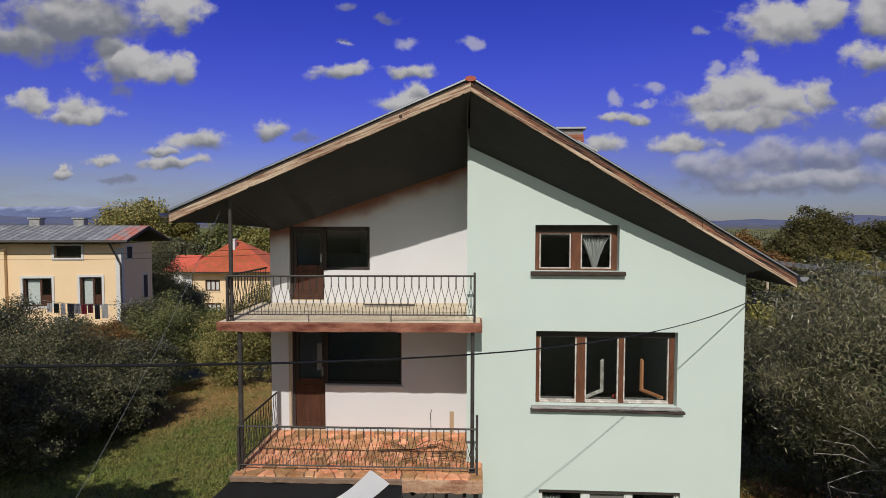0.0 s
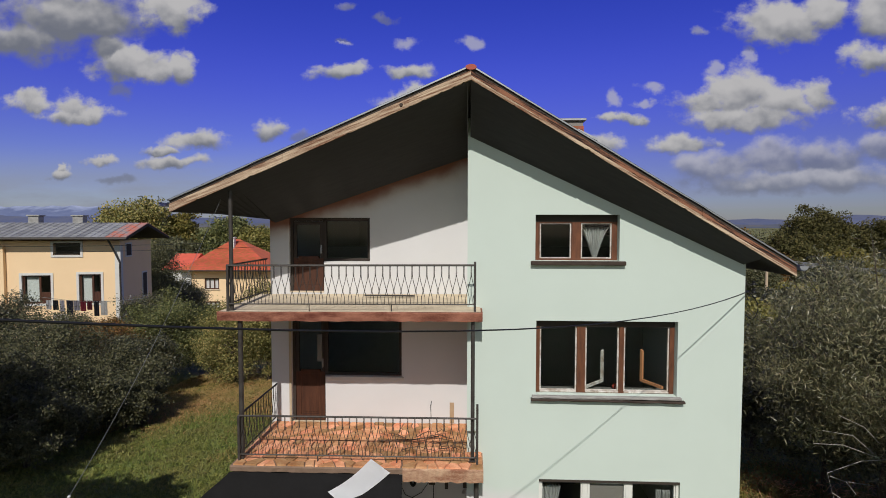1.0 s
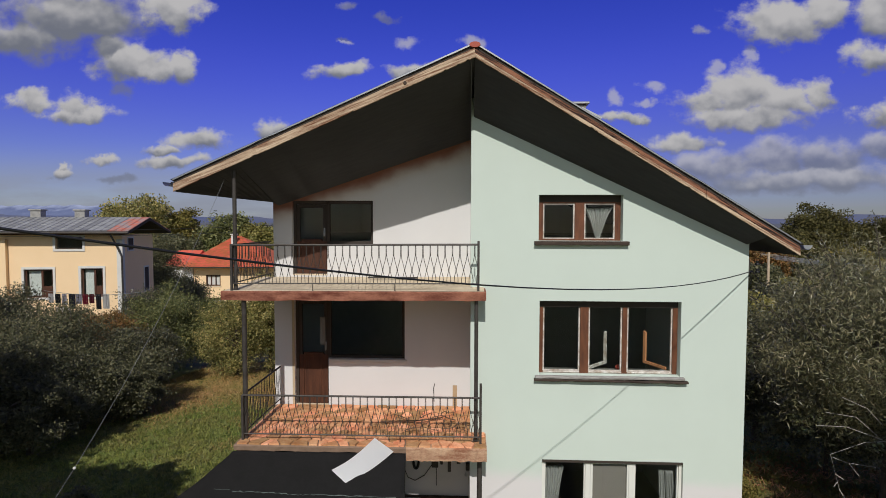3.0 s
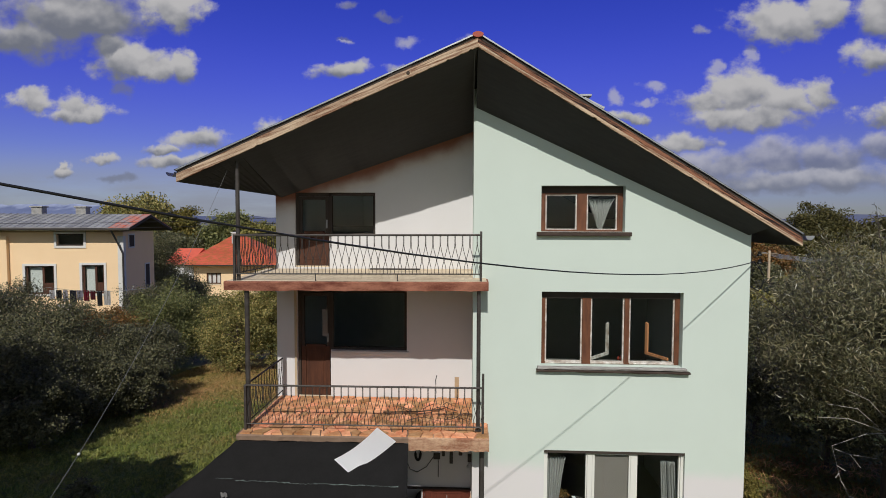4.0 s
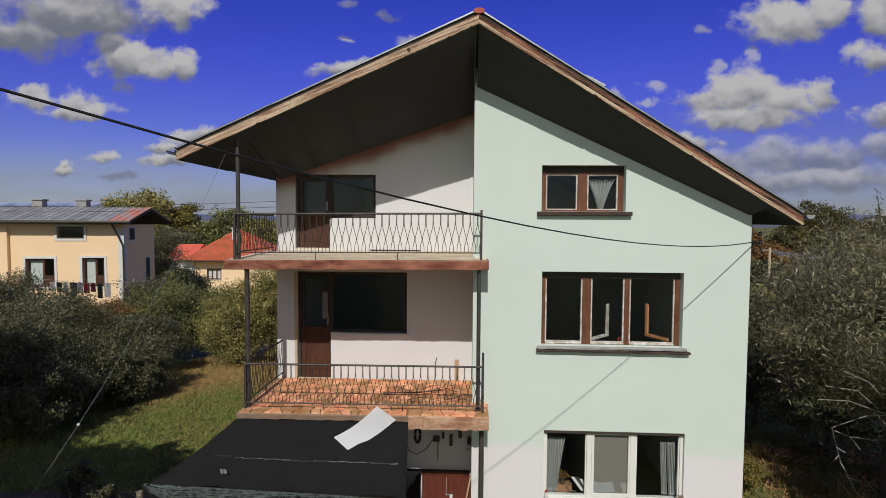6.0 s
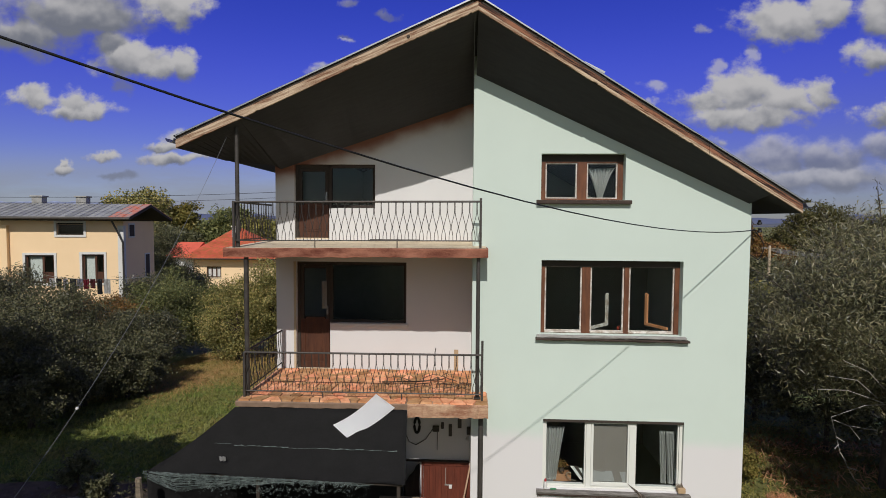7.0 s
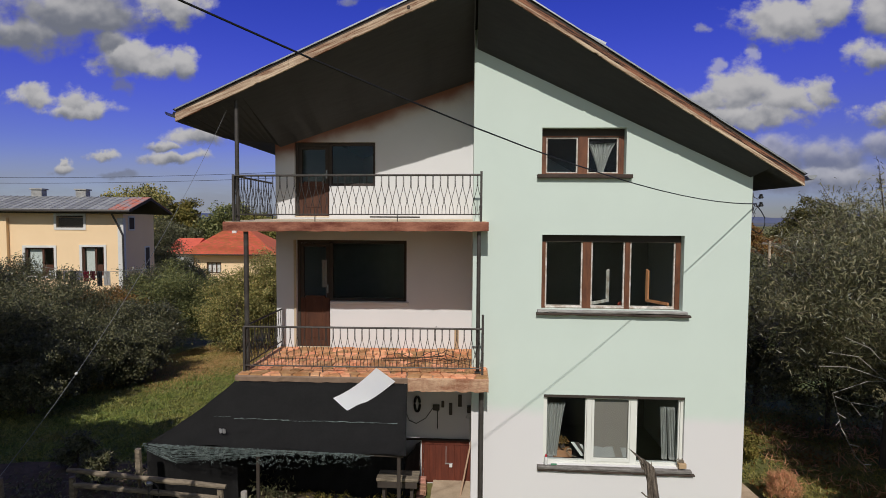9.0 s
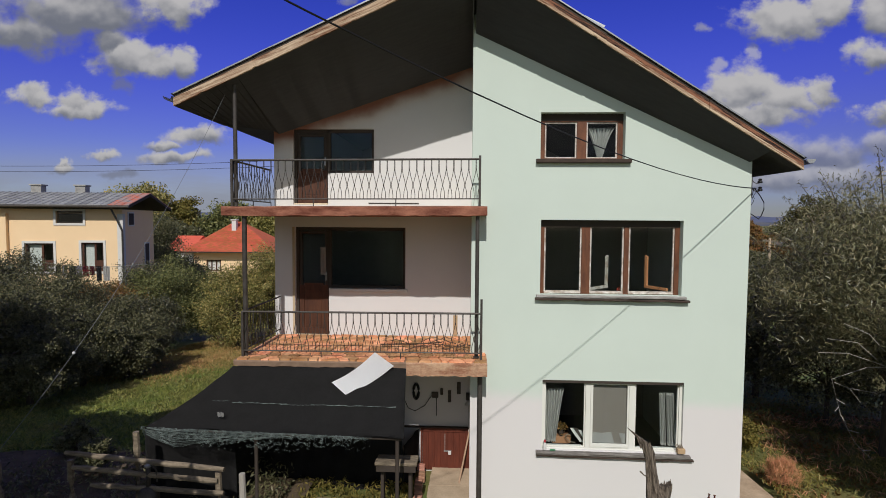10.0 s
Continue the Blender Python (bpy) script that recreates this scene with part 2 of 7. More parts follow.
def leaf_mat(name, base, dark, spread=0.35, through=0.28, gloss=0.4):
    m = mat(name, base, dark, scale=0.6, rough=0.7 - 0.35 * gloss, bump=0, fine=3.0, island=spread, amount=1.0, spec=gloss)
    nt = m.node_tree
    b = nt.nodes["Principled BSDF"]
    tr = nt.nodes.new("ShaderNodeBsdfTranslucent")
    mx = nt.nodes.new("ShaderNodeMixShader")
    mx.inputs[0].default_value = through
    src = b.inputs["Base Color"].links[0].from_socket
    nt.links.new(src, tr.inputs["Color"])
    nt.links.new(b.outputs[0], mx.inputs[1])
    nt.links.new(tr.outputs[0], mx.inputs[2])
    nt.links.new(mx.outputs[0], nt.nodes["Material Output"].inputs["Surface"])
    return m


def two_paint(name, upper, lower, level):
    """Plaster with a paint line at about that height, lapped unevenly by roller strokes."""
    m = mat(name, upper, tuple(c * 0.93 for c in upper), scale=0.9, rough=0.9, bump=0.25, fine=90, amount=0.8, spec=0.2, bump_dist=0.004)
    nt = m.node_tree
    b = nt.nodes["Principled BSDF"]
    src = b.inputs["Base Color"].links[0].from_socket
    co = nt.nodes.new("ShaderNodeTexCoord")
    sp = nt.nodes.new("ShaderNodeSeparateXYZ")
    nt.links.new(co.outputs["Object"], sp.inputs[0])
    n = nt.nodes.new("ShaderNodeTexNoise")
    n.inputs["Scale"].default_value, n.inputs["Detail"].default_value = 2.2, 3.0
    nt.links.new(co.outputs["Object"], n.inputs["Vector"])
    ad = nt.nodes.new("ShaderNodeMath")
    ad.operation = "MULTIPLY_ADD"
    nt.links.new(n.outputs[0], ad.inputs[0])
    ad.inputs[1].default_value = 0.22
    nt.links.new(sp.outputs[2], ad.inputs[2])
    tilt = nt.nodes.new("ShaderNodeMath")
    tilt.operation = "MULTIPLY_ADD"
    nt.links.new(sp.outputs[0], tilt.inputs[0])
    tilt.inputs[1].default_value = 0.035
    nt.links.new(ad.outputs[0], tilt.inputs[2])
    rg = nt.nodes.new("ShaderNodeMapRange")
    rg.interpolation_type = "SMOOTHSTEP"
    nt.links.new(tilt.outputs[0], rg.inputs[0])
    rg.inputs[1].default_value, rg.inputs[2].default_value = level - 0.16 + 0.18, level + 0.18 + 0.18
    mx = nt.nodes.new("ShaderNodeMix")
    mx.data_type = "RGBA"
    nt.links.new(rg.outputs[0], mx.inputs[0])
    mx.inputs[6].default_value = (*lower, 1)
    nt.links.new(src, mx.inputs[7])
    nt.links.new(mx.outputs[2], b.inputs["Base Color"])
    return m


def glass_mat(name, tint=(0.9, 0.95, 0.95), alpha=0.12):
    m = bpy.data.materials.new(name)
    m.use_nodes = True
    nt = m.node_tree
    nt.nodes.clear()
    out, mx = nt.nodes.new("ShaderNodeOutputMaterial"), nt.nodes.new("ShaderNodeMixShader")
    tr, gl, fr = nt.nodes.new("ShaderNodeBsdfTransparent"), nt.nodes.new("ShaderNodeBsdfGlossy"), nt.nodes.new("ShaderNodeFresnel")
    tr.inputs[0].default_value = (*tint, 1)
    gl.inputs["Roughness"].default_value = 0.02
    fr.inputs["IOR"].default_value = 1.3
    nt.links.new(fr.outputs[0], mx.inputs[0])
    nt.links.new(tr.outputs[0], mx.inputs[1])
    nt.links.new(gl.outputs[0], mx.inputs[2])
    nt.links.new(mx.outputs[0], out.inputs[0])
    return m


M_GREEN = two_paint("mint_plaster", (0.592, 0.665, 0.600), (0.665, 0.64, 0.635), 1.80)
M_WHITE = mat("white_plaster", (0.70, 0.69, 0.685), (0.62, 0.605, 0.595), scale=0.8, rough=0.92, bump=0.2, fine=80, spec=0.2, bump_dist=0.004)


def browned(m, level, fall):
    """Roof shade painted in brown down a wall from the roof boards, whose line drops by fall for each metre to the
    west.
    """
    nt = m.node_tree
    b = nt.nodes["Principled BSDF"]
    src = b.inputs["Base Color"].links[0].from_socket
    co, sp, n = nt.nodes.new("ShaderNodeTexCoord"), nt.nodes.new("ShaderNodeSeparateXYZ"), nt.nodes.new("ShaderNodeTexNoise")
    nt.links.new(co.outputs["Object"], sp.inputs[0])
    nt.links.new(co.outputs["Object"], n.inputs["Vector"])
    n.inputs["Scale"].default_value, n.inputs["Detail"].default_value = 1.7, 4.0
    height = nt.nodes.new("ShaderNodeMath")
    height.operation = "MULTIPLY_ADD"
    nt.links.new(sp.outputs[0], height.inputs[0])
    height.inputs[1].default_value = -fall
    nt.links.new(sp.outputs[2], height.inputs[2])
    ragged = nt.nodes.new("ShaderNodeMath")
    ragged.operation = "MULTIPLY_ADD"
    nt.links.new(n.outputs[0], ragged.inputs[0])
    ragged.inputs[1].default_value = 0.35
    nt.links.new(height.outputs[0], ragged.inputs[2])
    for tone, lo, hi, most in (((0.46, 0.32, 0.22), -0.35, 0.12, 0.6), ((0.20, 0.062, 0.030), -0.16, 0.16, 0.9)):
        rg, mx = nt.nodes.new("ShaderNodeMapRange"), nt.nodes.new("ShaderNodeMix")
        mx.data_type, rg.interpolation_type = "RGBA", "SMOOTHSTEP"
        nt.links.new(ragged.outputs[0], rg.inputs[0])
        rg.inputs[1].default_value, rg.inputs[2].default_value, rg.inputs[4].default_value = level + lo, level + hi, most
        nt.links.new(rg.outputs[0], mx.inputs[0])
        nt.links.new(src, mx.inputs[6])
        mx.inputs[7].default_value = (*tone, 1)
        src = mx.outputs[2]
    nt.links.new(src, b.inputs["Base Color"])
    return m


# white plaster with the shade under the eaves painted in
M_WHITE_SHADED = browned(mat("shade_painted_white_plaster", (0.70, 0.69, 0.685), (0.62, 0.605, 0.595), scale=0.8, rough=0.92, bump=0.2, fine=80, spec=0.2, bump_dist=0.004), 8.16, 0.335)
M_SOFFIT = mat("soffit_boards", (0.150, 0.148, 0.158), (0.102, 0.100, 0.106), scale=3, rough=0.9, stretch=(1, 6, 1), spec=0.1)
def fascia_mats(turn):
    """Pale weathered board below, dark stained board above, both with grain along the slope."""
    grain = dict(rough=0.88, bump=0.7, fine=16, stretch=(0.5, 3, 13), turn=turn)
    return (mat("weathered_fascia_wood", (0.60, 0.46, 0.32), (0.16, 0.062, 0.030), scale=2.2, amount=2.0, **grain),
            mat("dark_stained_fascia_wood", (0.29, 0.125, 0.07), (0.022, 0.013, 0.011), scale=2.6, amount=2.8, **grain))


M_FASCIA = fascia_mats(19.5)[0]
M_FASCIA_R, M_FASCIA_DARK_R = fascia_mats(-28.2)
M_SHEET = mat("grey_roof_sheet", (0.36, 0.36, 0.35), (0.20, 0.20, 0.20), scale=1.5, rough=0.6, metal=0.25, bump=0.1, vary=0.2, amount=1.2, hue=0.0)
M_TILE_ROOF = mat("red_roof_tile", (0.66, 0.155, 0.070), (0.43, 0.10, 0.048), scale=1.2, rough=0.8, island=0.2, bump=0.3, fine=12)
M_RUSTY_SHEET = mat("red_painted_sheet", (0.52, 0.145, 0.085), (0.30, 0.26, 0.25), scale=1.6, rough=0.7, bump=0.2, fine=8, amount=2.2)
M_BRICK = mat("chimney_brick", (0.42, 0.13, 0.07), (0.25, 0.08, 0.05), scale=4, rough=0.9, island=0.2)
M_CHIMNEY = mat("grey_chimney_concrete", (0.40, 0.39, 0.37), (0.22, 0.21, 0.20), scale=3, rough=0.95, amount=1.2)
M_PALEBRICK = mat("pale_worn_brick", (0.50, 0.27, 0.19), (0.36, 0.17, 0.11), scale=5, rough=0.9, vary=0.25, bump=0.5)
M_MORTAR = mat("mortar", (0.30, 0.27, 0.24), scale=8, rough=0.95)
M_BROWN = mat("brown_window_wood", (0.185, 0.068, 0.030), (0.070, 0.026, 0.014), scale=3, rough=0.6, bump=0.3, fine=30, amount=1.1, stretch=(4, 4, 1))
M_DOORWOOD = mat("brown_door_wood", (0.105, 0.040, 0.020), (0.040, 0.015, 0.009), scale=2.5, rough=0.6, bump=0.3, fine=30, amount=1.0, stretch=(6, 6, 1))
M_PALEPAINT = mat("flaking_white_paint", (0.74, 0.71, 0.66), (0.30, 0.22, 0.16), scale=9, rough=0.8, bump=0.4, fine=50, amount=1.3)
M_WHITEPVC = mat("white_pvc", (0.74, 0.74, 0.70), (0.66, 0.65, 0.58), scale=2, rough=0.4, bump=0.0, amount=0.5, spec=0.5)
M_GREYSILL = mat("grey_weathered_sill", (0.24, 0.22, 0.205), (0.09, 0.078, 0.07), scale=5, rough=0.85, bump=0.4, fine=30, amount=1.2, stretch=(1, 4, 4))
M_PALESILL = mat("pale_weathered_sill", (0.40, 0.38, 0.36), (0.20, 0.185, 0.17), scale=5, rough=0.85, bump=0.4, fine=30, amount=1.1, stretch=(1, 4, 4))
M_DARKSILL = mat("dark_wood_sill", (0.075, 0.05, 0.038), (0.03, 0.02, 0.016), scale=5, rough=0.8, bump=0.4, stretch=(1, 5, 5), amount=1.2)
M_GLASS = glass_mat("window_glass")
M_CONC = mat("balcony_concrete", (0.80, 0.68, 0.50), (0.52, 0.41, 0.29), scale=3.0, rough=0.95, bump=0.5, fine=35, amount=1.1)
M_SLABRED = mat("red_oxide_slab_edge", (0.36, 0.15, 0.095), (0.13, 0.036, 0.022), scale=3.2, rough=0.9, bump=0.6, fine=34, amount=1.6, stretch=(0.7, 1, 2.5))
M_SLABTAN = mat("tan_stained_slab_edge", (0.56, 0.37, 0.24), (0.27, 0.12, 0.07), scale=3.2, rough=0.9, bump=0.6, fine=34, amount=1.7, stretch=(0.7, 1, 2.5))
M_FLAG = mat("terracotta_flagstone", (0.76, 0.42, 0.22), (0.52, 0.20, 0.085), scale=3.5, rough=0.85, bump=0.5, fine=25, vary=0.42, amount=1.5, hue=0.03)
M_GROUT = mat("flagstone_grout", (0.30, 0.20, 0.14), (0.15, 0.10, 0.07), scale=7, rough=0.95, bump=0.3)
M_IRON = mat("dark_painted_iron", (0.088, 0.080, 0.073), (0.040, 0.032, 0.028), scale=8, rough=0.55, metal=0.3, bump=0.2, amount=1.1)
M_GALV = mat("galvanised_gutter", (0.50, 0.51, 0.52), (0.32, 0.32, 0.33), scale=5, rough=0.45, metal=0.7, bump=0.1)
M_CABLE = mat("black_cable", (0.014, 0.014, 0.015), rough=0.5, bump=0.0)
M_WIRE = mat("thin_grey_wire", (0.28, 0.28, 0.28), rough=0.4, metal=0.5, bump=0.0)
M_CERAMIC = mat("white_ceramic", (0.75, 0.74, 0.72), rough=0.2, bump=0.0, amount=0.2)
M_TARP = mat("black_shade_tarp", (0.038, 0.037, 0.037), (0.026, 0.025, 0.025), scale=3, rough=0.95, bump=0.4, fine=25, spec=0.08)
M_NET = mat("grey_green_net", (0.19, 0.225, 0.215), (0.06, 0.08, 0.075), scale=9, rough=0.9, bump=0.0, fine=60, amount=1.4)
M_PANEL = mat("white_plastic_sheet", (0.86, 0.86, 0.87), (0.82, 0.82, 0.84), scale=2, rough=0.45, bump=0.05)
M_REDDOOR = mat("red_brown_painted_boards", (0.155, 0.037, 0.020), (0.080, 0.020, 0.012), scale=2.5, rough=0.6, bump=0.3, fine=30, stretch=(6, 6, 1), amount=1.0)
M_RAILWOOD = mat("grey_split_rail", (0.30, 0.24, 0.17), (0.10, 0.08, 0.06), scale=4, rough=0.9, bump=0.6, fine=30, stretch=(1, 6, 6), amount=1.2)
M_STUMP = mat("dead_tree_wood", (0.25, 0.20, 0.155), (0.045, 0.033, 0.026), scale=6, rough=0.95, bump=1.0, fine=40, stretch=(6, 6, 0.8), amount=2.0, bump_dist=0.03)
M_TWIG = mat("pale_bare_twig", (0.42, 0.39, 0.35), (0.26, 0.23, 0.20), scale=12, rough=0.9)
M_SOIL = mat("dark_shade_earth", (0.155, 0.115, 0.075), (0.085, 0.065, 0.042), scale=4, rough=1.0, bump=0.9, fine=30, amount=1.3, bump_dist=0.04, spec=0.1)
M_SAND = mat("sandy_concrete", (0.62, 0.47, 0.32), (0.40, 0.29, 0.19), scale=3.5, rough=0.95, bump=0.5, fine=40, amount=1.3)
M_BARK = mat("bark", (0.13, 0.10, 0.075), (0.05, 0.04, 0.03), scale=6, rough=0.95, bump=0.8, fine=25, stretch=(4, 4, 1), amount=1.2)
M_PALEJAMB = mat("yellowed_paint", (0.58, 0.48, 0.33), (0.40, 0.31, 0.20), scale=5, rough=0.8, bump=0.2)
M_DRYBRANCH = mat("dry_brown_branch", (0.20, 0.12, 0.075), (0.07, 0.04, 0.028), scale=9, rough=0.9, bump=0.5)
M_CURTAIN = mat("white_curtain", (0.66, 0.64, 0.60), (0.52, 0.50, 0.47), scale=6, rough=0.95, bump=0.1)
M_YELLOW = mat("pale_yellow_stucco", (0.88, 0.645, 0.40), (0.80, 0.575, 0.34), scale=0.7, rough=0.9, bump=0.1, fine=30)
M_PALEBOARD = mat("pale_grey_board", (0.36, 0.34, 0.32), (0.28, 0.26, 0.25), scale=5, rough=0.7, bump=0.05)
M_OFFWHITE = mat("white_trim_paint", (0.74, 0.72, 0.68), scale=2, rough=0.85, bump=0.05, amount=0.4)
M_DARKWOOD = mat("dark_eave_wood", (0.055, 0.042, 0.034), rough=0.8)
M_ROOM = mat("dim_room_paint", (0.30, 0.29, 0.28), rough=0.95, bump=0.0)
M_LAWN = mat("meadow", (0.10, 0.145, 0.035), (0.22, 0.17, 0.065), scale=0.35, rough=0.95, bump=0.6, fine=9, amount=1.8, bump_dist=0.05)
M_PATH = mat("pale_concrete_path", (0.58, 0.45, 0.32), (0.38, 0.29, 0.20), scale=2.5, rough=0.95, bump=0.4, fine=30, amount=1.1)
# distance haze is painted into the bluish base colours of hills and fields
M_HILL = mat("hazy_far_hill", (0.085, 0.105, 0.20), (0.13, 0.14, 0.19), scale=0.004, rough=1.0, bump=0.0, fine=0.03, amount=1.4, spec=0.0)
M_NEARHILL = mat("hazy_far_fields", (0.15, 0.145, 0.15), (0.10, 0.115, 0.15), scale=0.006, rough=1.0, bump=0.0, fine=0.05, amount=1.8, spec=0.0, stretch=(1, 1, 4))
M_GRASS = leaf_mat("grass_blades", (0.155, 0.235, 0.045), (0.29, 0.25, 0.075), 0.4)
M_DRYGRASS = leaf_mat("dry_grass_blades", (0.30, 0.27, 0.075), (0.50, 0.29, 0.12), 0.35)
L_HEDGE = leaf_mat("hedge_leaf", (0.165, 0.162, 0.074), (0.054, 0.058, 0.028), 0.7, gloss=0.75)
L_GREEN = leaf_mat("mid_green_leaf", (0.24, 0.25, 0.085), (0.10, 0.112, 0.04), 0.5)
L_RUST = leaf_mat("rusty_leaf", (0.31, 0.160, 0.045), (0.15, 0.095, 0.03))
L_OAK = leaf_mat("autumn_broad_leaf", (0.34, 0.285, 0.075), (0.125, 0.14, 0.035))
L_YELLOW = leaf_mat("yellow_green_leaf", (0.47, 0.41, 0.13), (0.14, 0.145, 0.045), 0.6)
L_DEEP = leaf_mat("deep_green_leaf", (0.190, 0.185, 0.085), (0.085, 0.088, 0.042), 0.5, gloss=0.45)
L_FAR = leaf_mat("far_green_leaf", (0.165, 0.145, 0.048), (0.058, 0.056, 0.020), gloss=0.2)
L_OLIVE = leaf_mat("olive_autumn_leaf", (0.32, 0.255, 0.066), (0.105, 0.105, 0.028), gloss=0.2)
L_WILLOW = leaf_mat("narrow_grey_green_leaf", (0.33, 0.31, 0.155), (0.085, 0.088, 0.04), 0.6, gloss=0.8)
L_DRY = leaf_mat("dry_bush", (0.78, 0.43, 0.22), (0.50, 0.25, 0.12))

# ---- mesh tools ----
def link_mesh(name, bm, material, parent=None, smooth=False):
    me = bpy.data.meshes.new(name)
    bm.to_mesh(me)
    bm.free()
    if smooth:
        me.shade_smooth()
    for m in material if isinstance(material, (list, tuple)) else [material]:
        me.materials.append(m)
    ob = new(name, me)
    ob.parent = parent
    return ob


def part(name, bm, material, parent, label="", smooth=False):
    ob = link_mesh(name, bm, material, parent, smooth)
    if label:
        ob["label"] = label
    return ob


def thing(name, label, category, at=(0, 0, 0), group="", kind="", turn=0.0):
    ob = new(name)
    ob.matrix_world = pose(*at, 0, 0, turn)
    return tagged(ob, label, category, group, kind)


def boxes(*specs, bevel=0.0):
    """A bmesh of boxes given as (x0, x1, y0, y1, z0, z1)."""
    bm = bmesh.new()
    for x0, x1, y0, y1, z0, z1 in specs:
        bmesh.ops.create_cube(bm, size=1.0, matrix=Matrix.LocRotScale(((x0 + x1) / 2, (y0 + y1) / 2, (z0 + z1) / 2), None, (abs(x1 - x0), abs(y1 - y0), abs(z1 - z0))))
    if bevel:
        bmesh.ops.bevel(bm, geom=bm.edges[:], offset=bevel, segments=1, affect="EDGES")
    return bm


def tube(points, radii, sides=8, closed=True, bm=None):
    """A tapered tube along points."""
    bm = bm or bmesh.new()
    pts = [Vector(p) for p in points]
    if isinstance(radii, (int, float)):
        radii = [radii] * len(pts)
    rings = []
    for i, p in enumerate(pts):
        d = (pts[min(i + 1, len(pts) - 1)] - pts[max(i - 1, 0)]).normalized()
        q = d.to_track_quat("Z", "Y")
        rings.append([bm.verts.new(p + q @ Vector((radii[i] * math.cos(6.28319 * k / sides), radii[i] * math.sin(6.28319 * k / sides), 0))) for k in range(sides)])
    for a, b in zip(rings, rings[1:]):
        for k in range(sides):
            bm.faces.new((a[k], a[(k + 1) % sides], b[(k + 1) % sides], b[k]))
    if closed:
        bm.faces.new(rings[0][::-1])
        bm.faces.new(rings[-1])
    return bm


def prism(outline, depth, axis="y", start=0.0):
    """An outline in two axes pushed along the third. axis y: outline is (x, z); axis z: (x, y); axis x: (y, z)."""
    bm = bmesh.new()
    def at(a, b, c):
        return {"y": (a, c, b), "z": (a, b, c), "x": (c, a, b)}[axis]
    lo = [bm.verts.new(at(a, b, start)) for a, b in outline]
    hi = [bm.verts.new(at(a, b, start + depth)) for a, b in outline]
    n = len(outline)
    bm.faces.new(lo)
    bm.faces.new(hi[::-1])
    for i in range(n):
        bm.faces.new((lo[i], hi[i], hi[(i + 1) % n], lo[(i + 1) % n]))
    bmesh.ops.recalc_face_normals(bm, faces=bm.faces[:])
    return bm


def wall_with_holes(xs, zs, holes, y0, y1, top=None):
    """A wall in the xz plane from y0 to y1, cut by holes (x0, x1, z0, z1); top(x) bounds it above."""
    cx = sorted({*xs, *(v for h in holes for v in h[:2])})
    cz = sorted({*zs, *(v for h in holes for v in h[2:])})
    bm = bmesh.new()
    def solid(a, b, c, d):
        mx, mz = (a + b) / 2, (c + d) / 2
        return not any(h[0] < mx < h[1] and h[2] < mz < h[3] for h in holes)
    cell = {(i, j): solid(cx[i], cx[i + 1], cz[j], cz[j + 1]) for i in range(len(cx) - 1) for j in range(len(cz) - 1)}
    cache = {}
    def v(x, y, z):
        key = (round(x, 4), round(y, 4), round(z, 4))
        if key not in cache:
            cache[key] = bm.verts.new(key)
        return cache[key]
    def zt(x, j):
        return top(x) if top and j == len(cz) - 1 else cz[j]
    for (i, j), s in cell.items():
        if not s:
            continue
        a, b = cx[i], cx[i + 1]
        pa, pb, pc, pd = (a, cz[j]), (b, cz[j]), (b, zt(b, j + 1)), (a, zt(a, j + 1))
        bm.faces.new([v(x, y0, z) for x, z in (pa, pb, pc, pd)])
        bm.faces.new([v(x, y1, z) for x, z in (pd, pc, pb, pa)])
        for di, dj, p, q in ((-1, 0, pd, pa), (1, 0, pb, pc), (0, -1, pa, pb), (0, 1, pc, pd)):
            if not cell.get((i + di, j + dj), False):
                bm.faces.new([v(p[0], y0, p[1]), v(p[0], y1, p[1]), v(q[0], y1, q[1]), v(q[0], y0, q[1])])
    bmesh.ops.recalc_face_normals(bm, faces=bm.faces[:])
    return bm


def leaves(name, centers, normals_bias, size, aspect, material, parent, rng, bend=0.25, droop=0.0):
    """One mesh of many small bent leaves at the given places."""
    n = len(centers)
    d = rng.normal(size=(n, 3))
    d[:, 2] -= droop
    d /= np.linalg.norm(d, axis=1, keepdims=True)
    r = rng.normal(size=(n, 3)) + np.array([0, -0.3, 0.5]) + (normals_bias if isinstance(normals_bias, np.ndarray) else 0)
    s = np.cross(d, r)
    s /= np.linalg.norm(s, axis=1, keepdims=True) + 1e-9
    up = np.cross(s, d)
    ln = (size * rng.uniform(0.6, 1.35, n))[:, None]
    w = ln * aspect
    base, tip = centers - d * ln / 2, centers + d * ln / 2 - up * ln * bend
    mid = centers + up * ln * bend * 0.3
    verts = np.stack([base, mid + s * w / 2, tip, mid - s * w / 2], 1).reshape(-1, 3)
    idx = np.arange(n)[:, None] * 4
    me = bpy.data.meshes.new(name)
    me.vertices.add(4 * n)
    me.vertices.foreach_set("co", verts.astype(np.float32).ravel())
    me.loops.add(4 * n)
    me.loops.foreach_set("vertex_index", (idx + np.arange(4)).astype(np.int32).ravel())
    me.polygons.add(n)
    me.polygons.foreach_set("loop_start", (np.arange(n) * 4).astype(np.int32))
    me.update(calc_edges=True)
    me.materials.append(material)
    ob = new(name, me)
    ob.parent = parent
    return ob


def ground_z(x, y):
    """The lie of the land: level by the house, falling away behind and to the west, then flat to the horizon."""
    fall = -0.1 * min(max(y - 0.5, 0), 26) * (1.0 if x < 0 else 0.8) + 0.03 * max(min(x + 4, 0), -14)
    far = -0.045 * min(max(y - 30, 0), 90)
    return -0.09 + fall + far

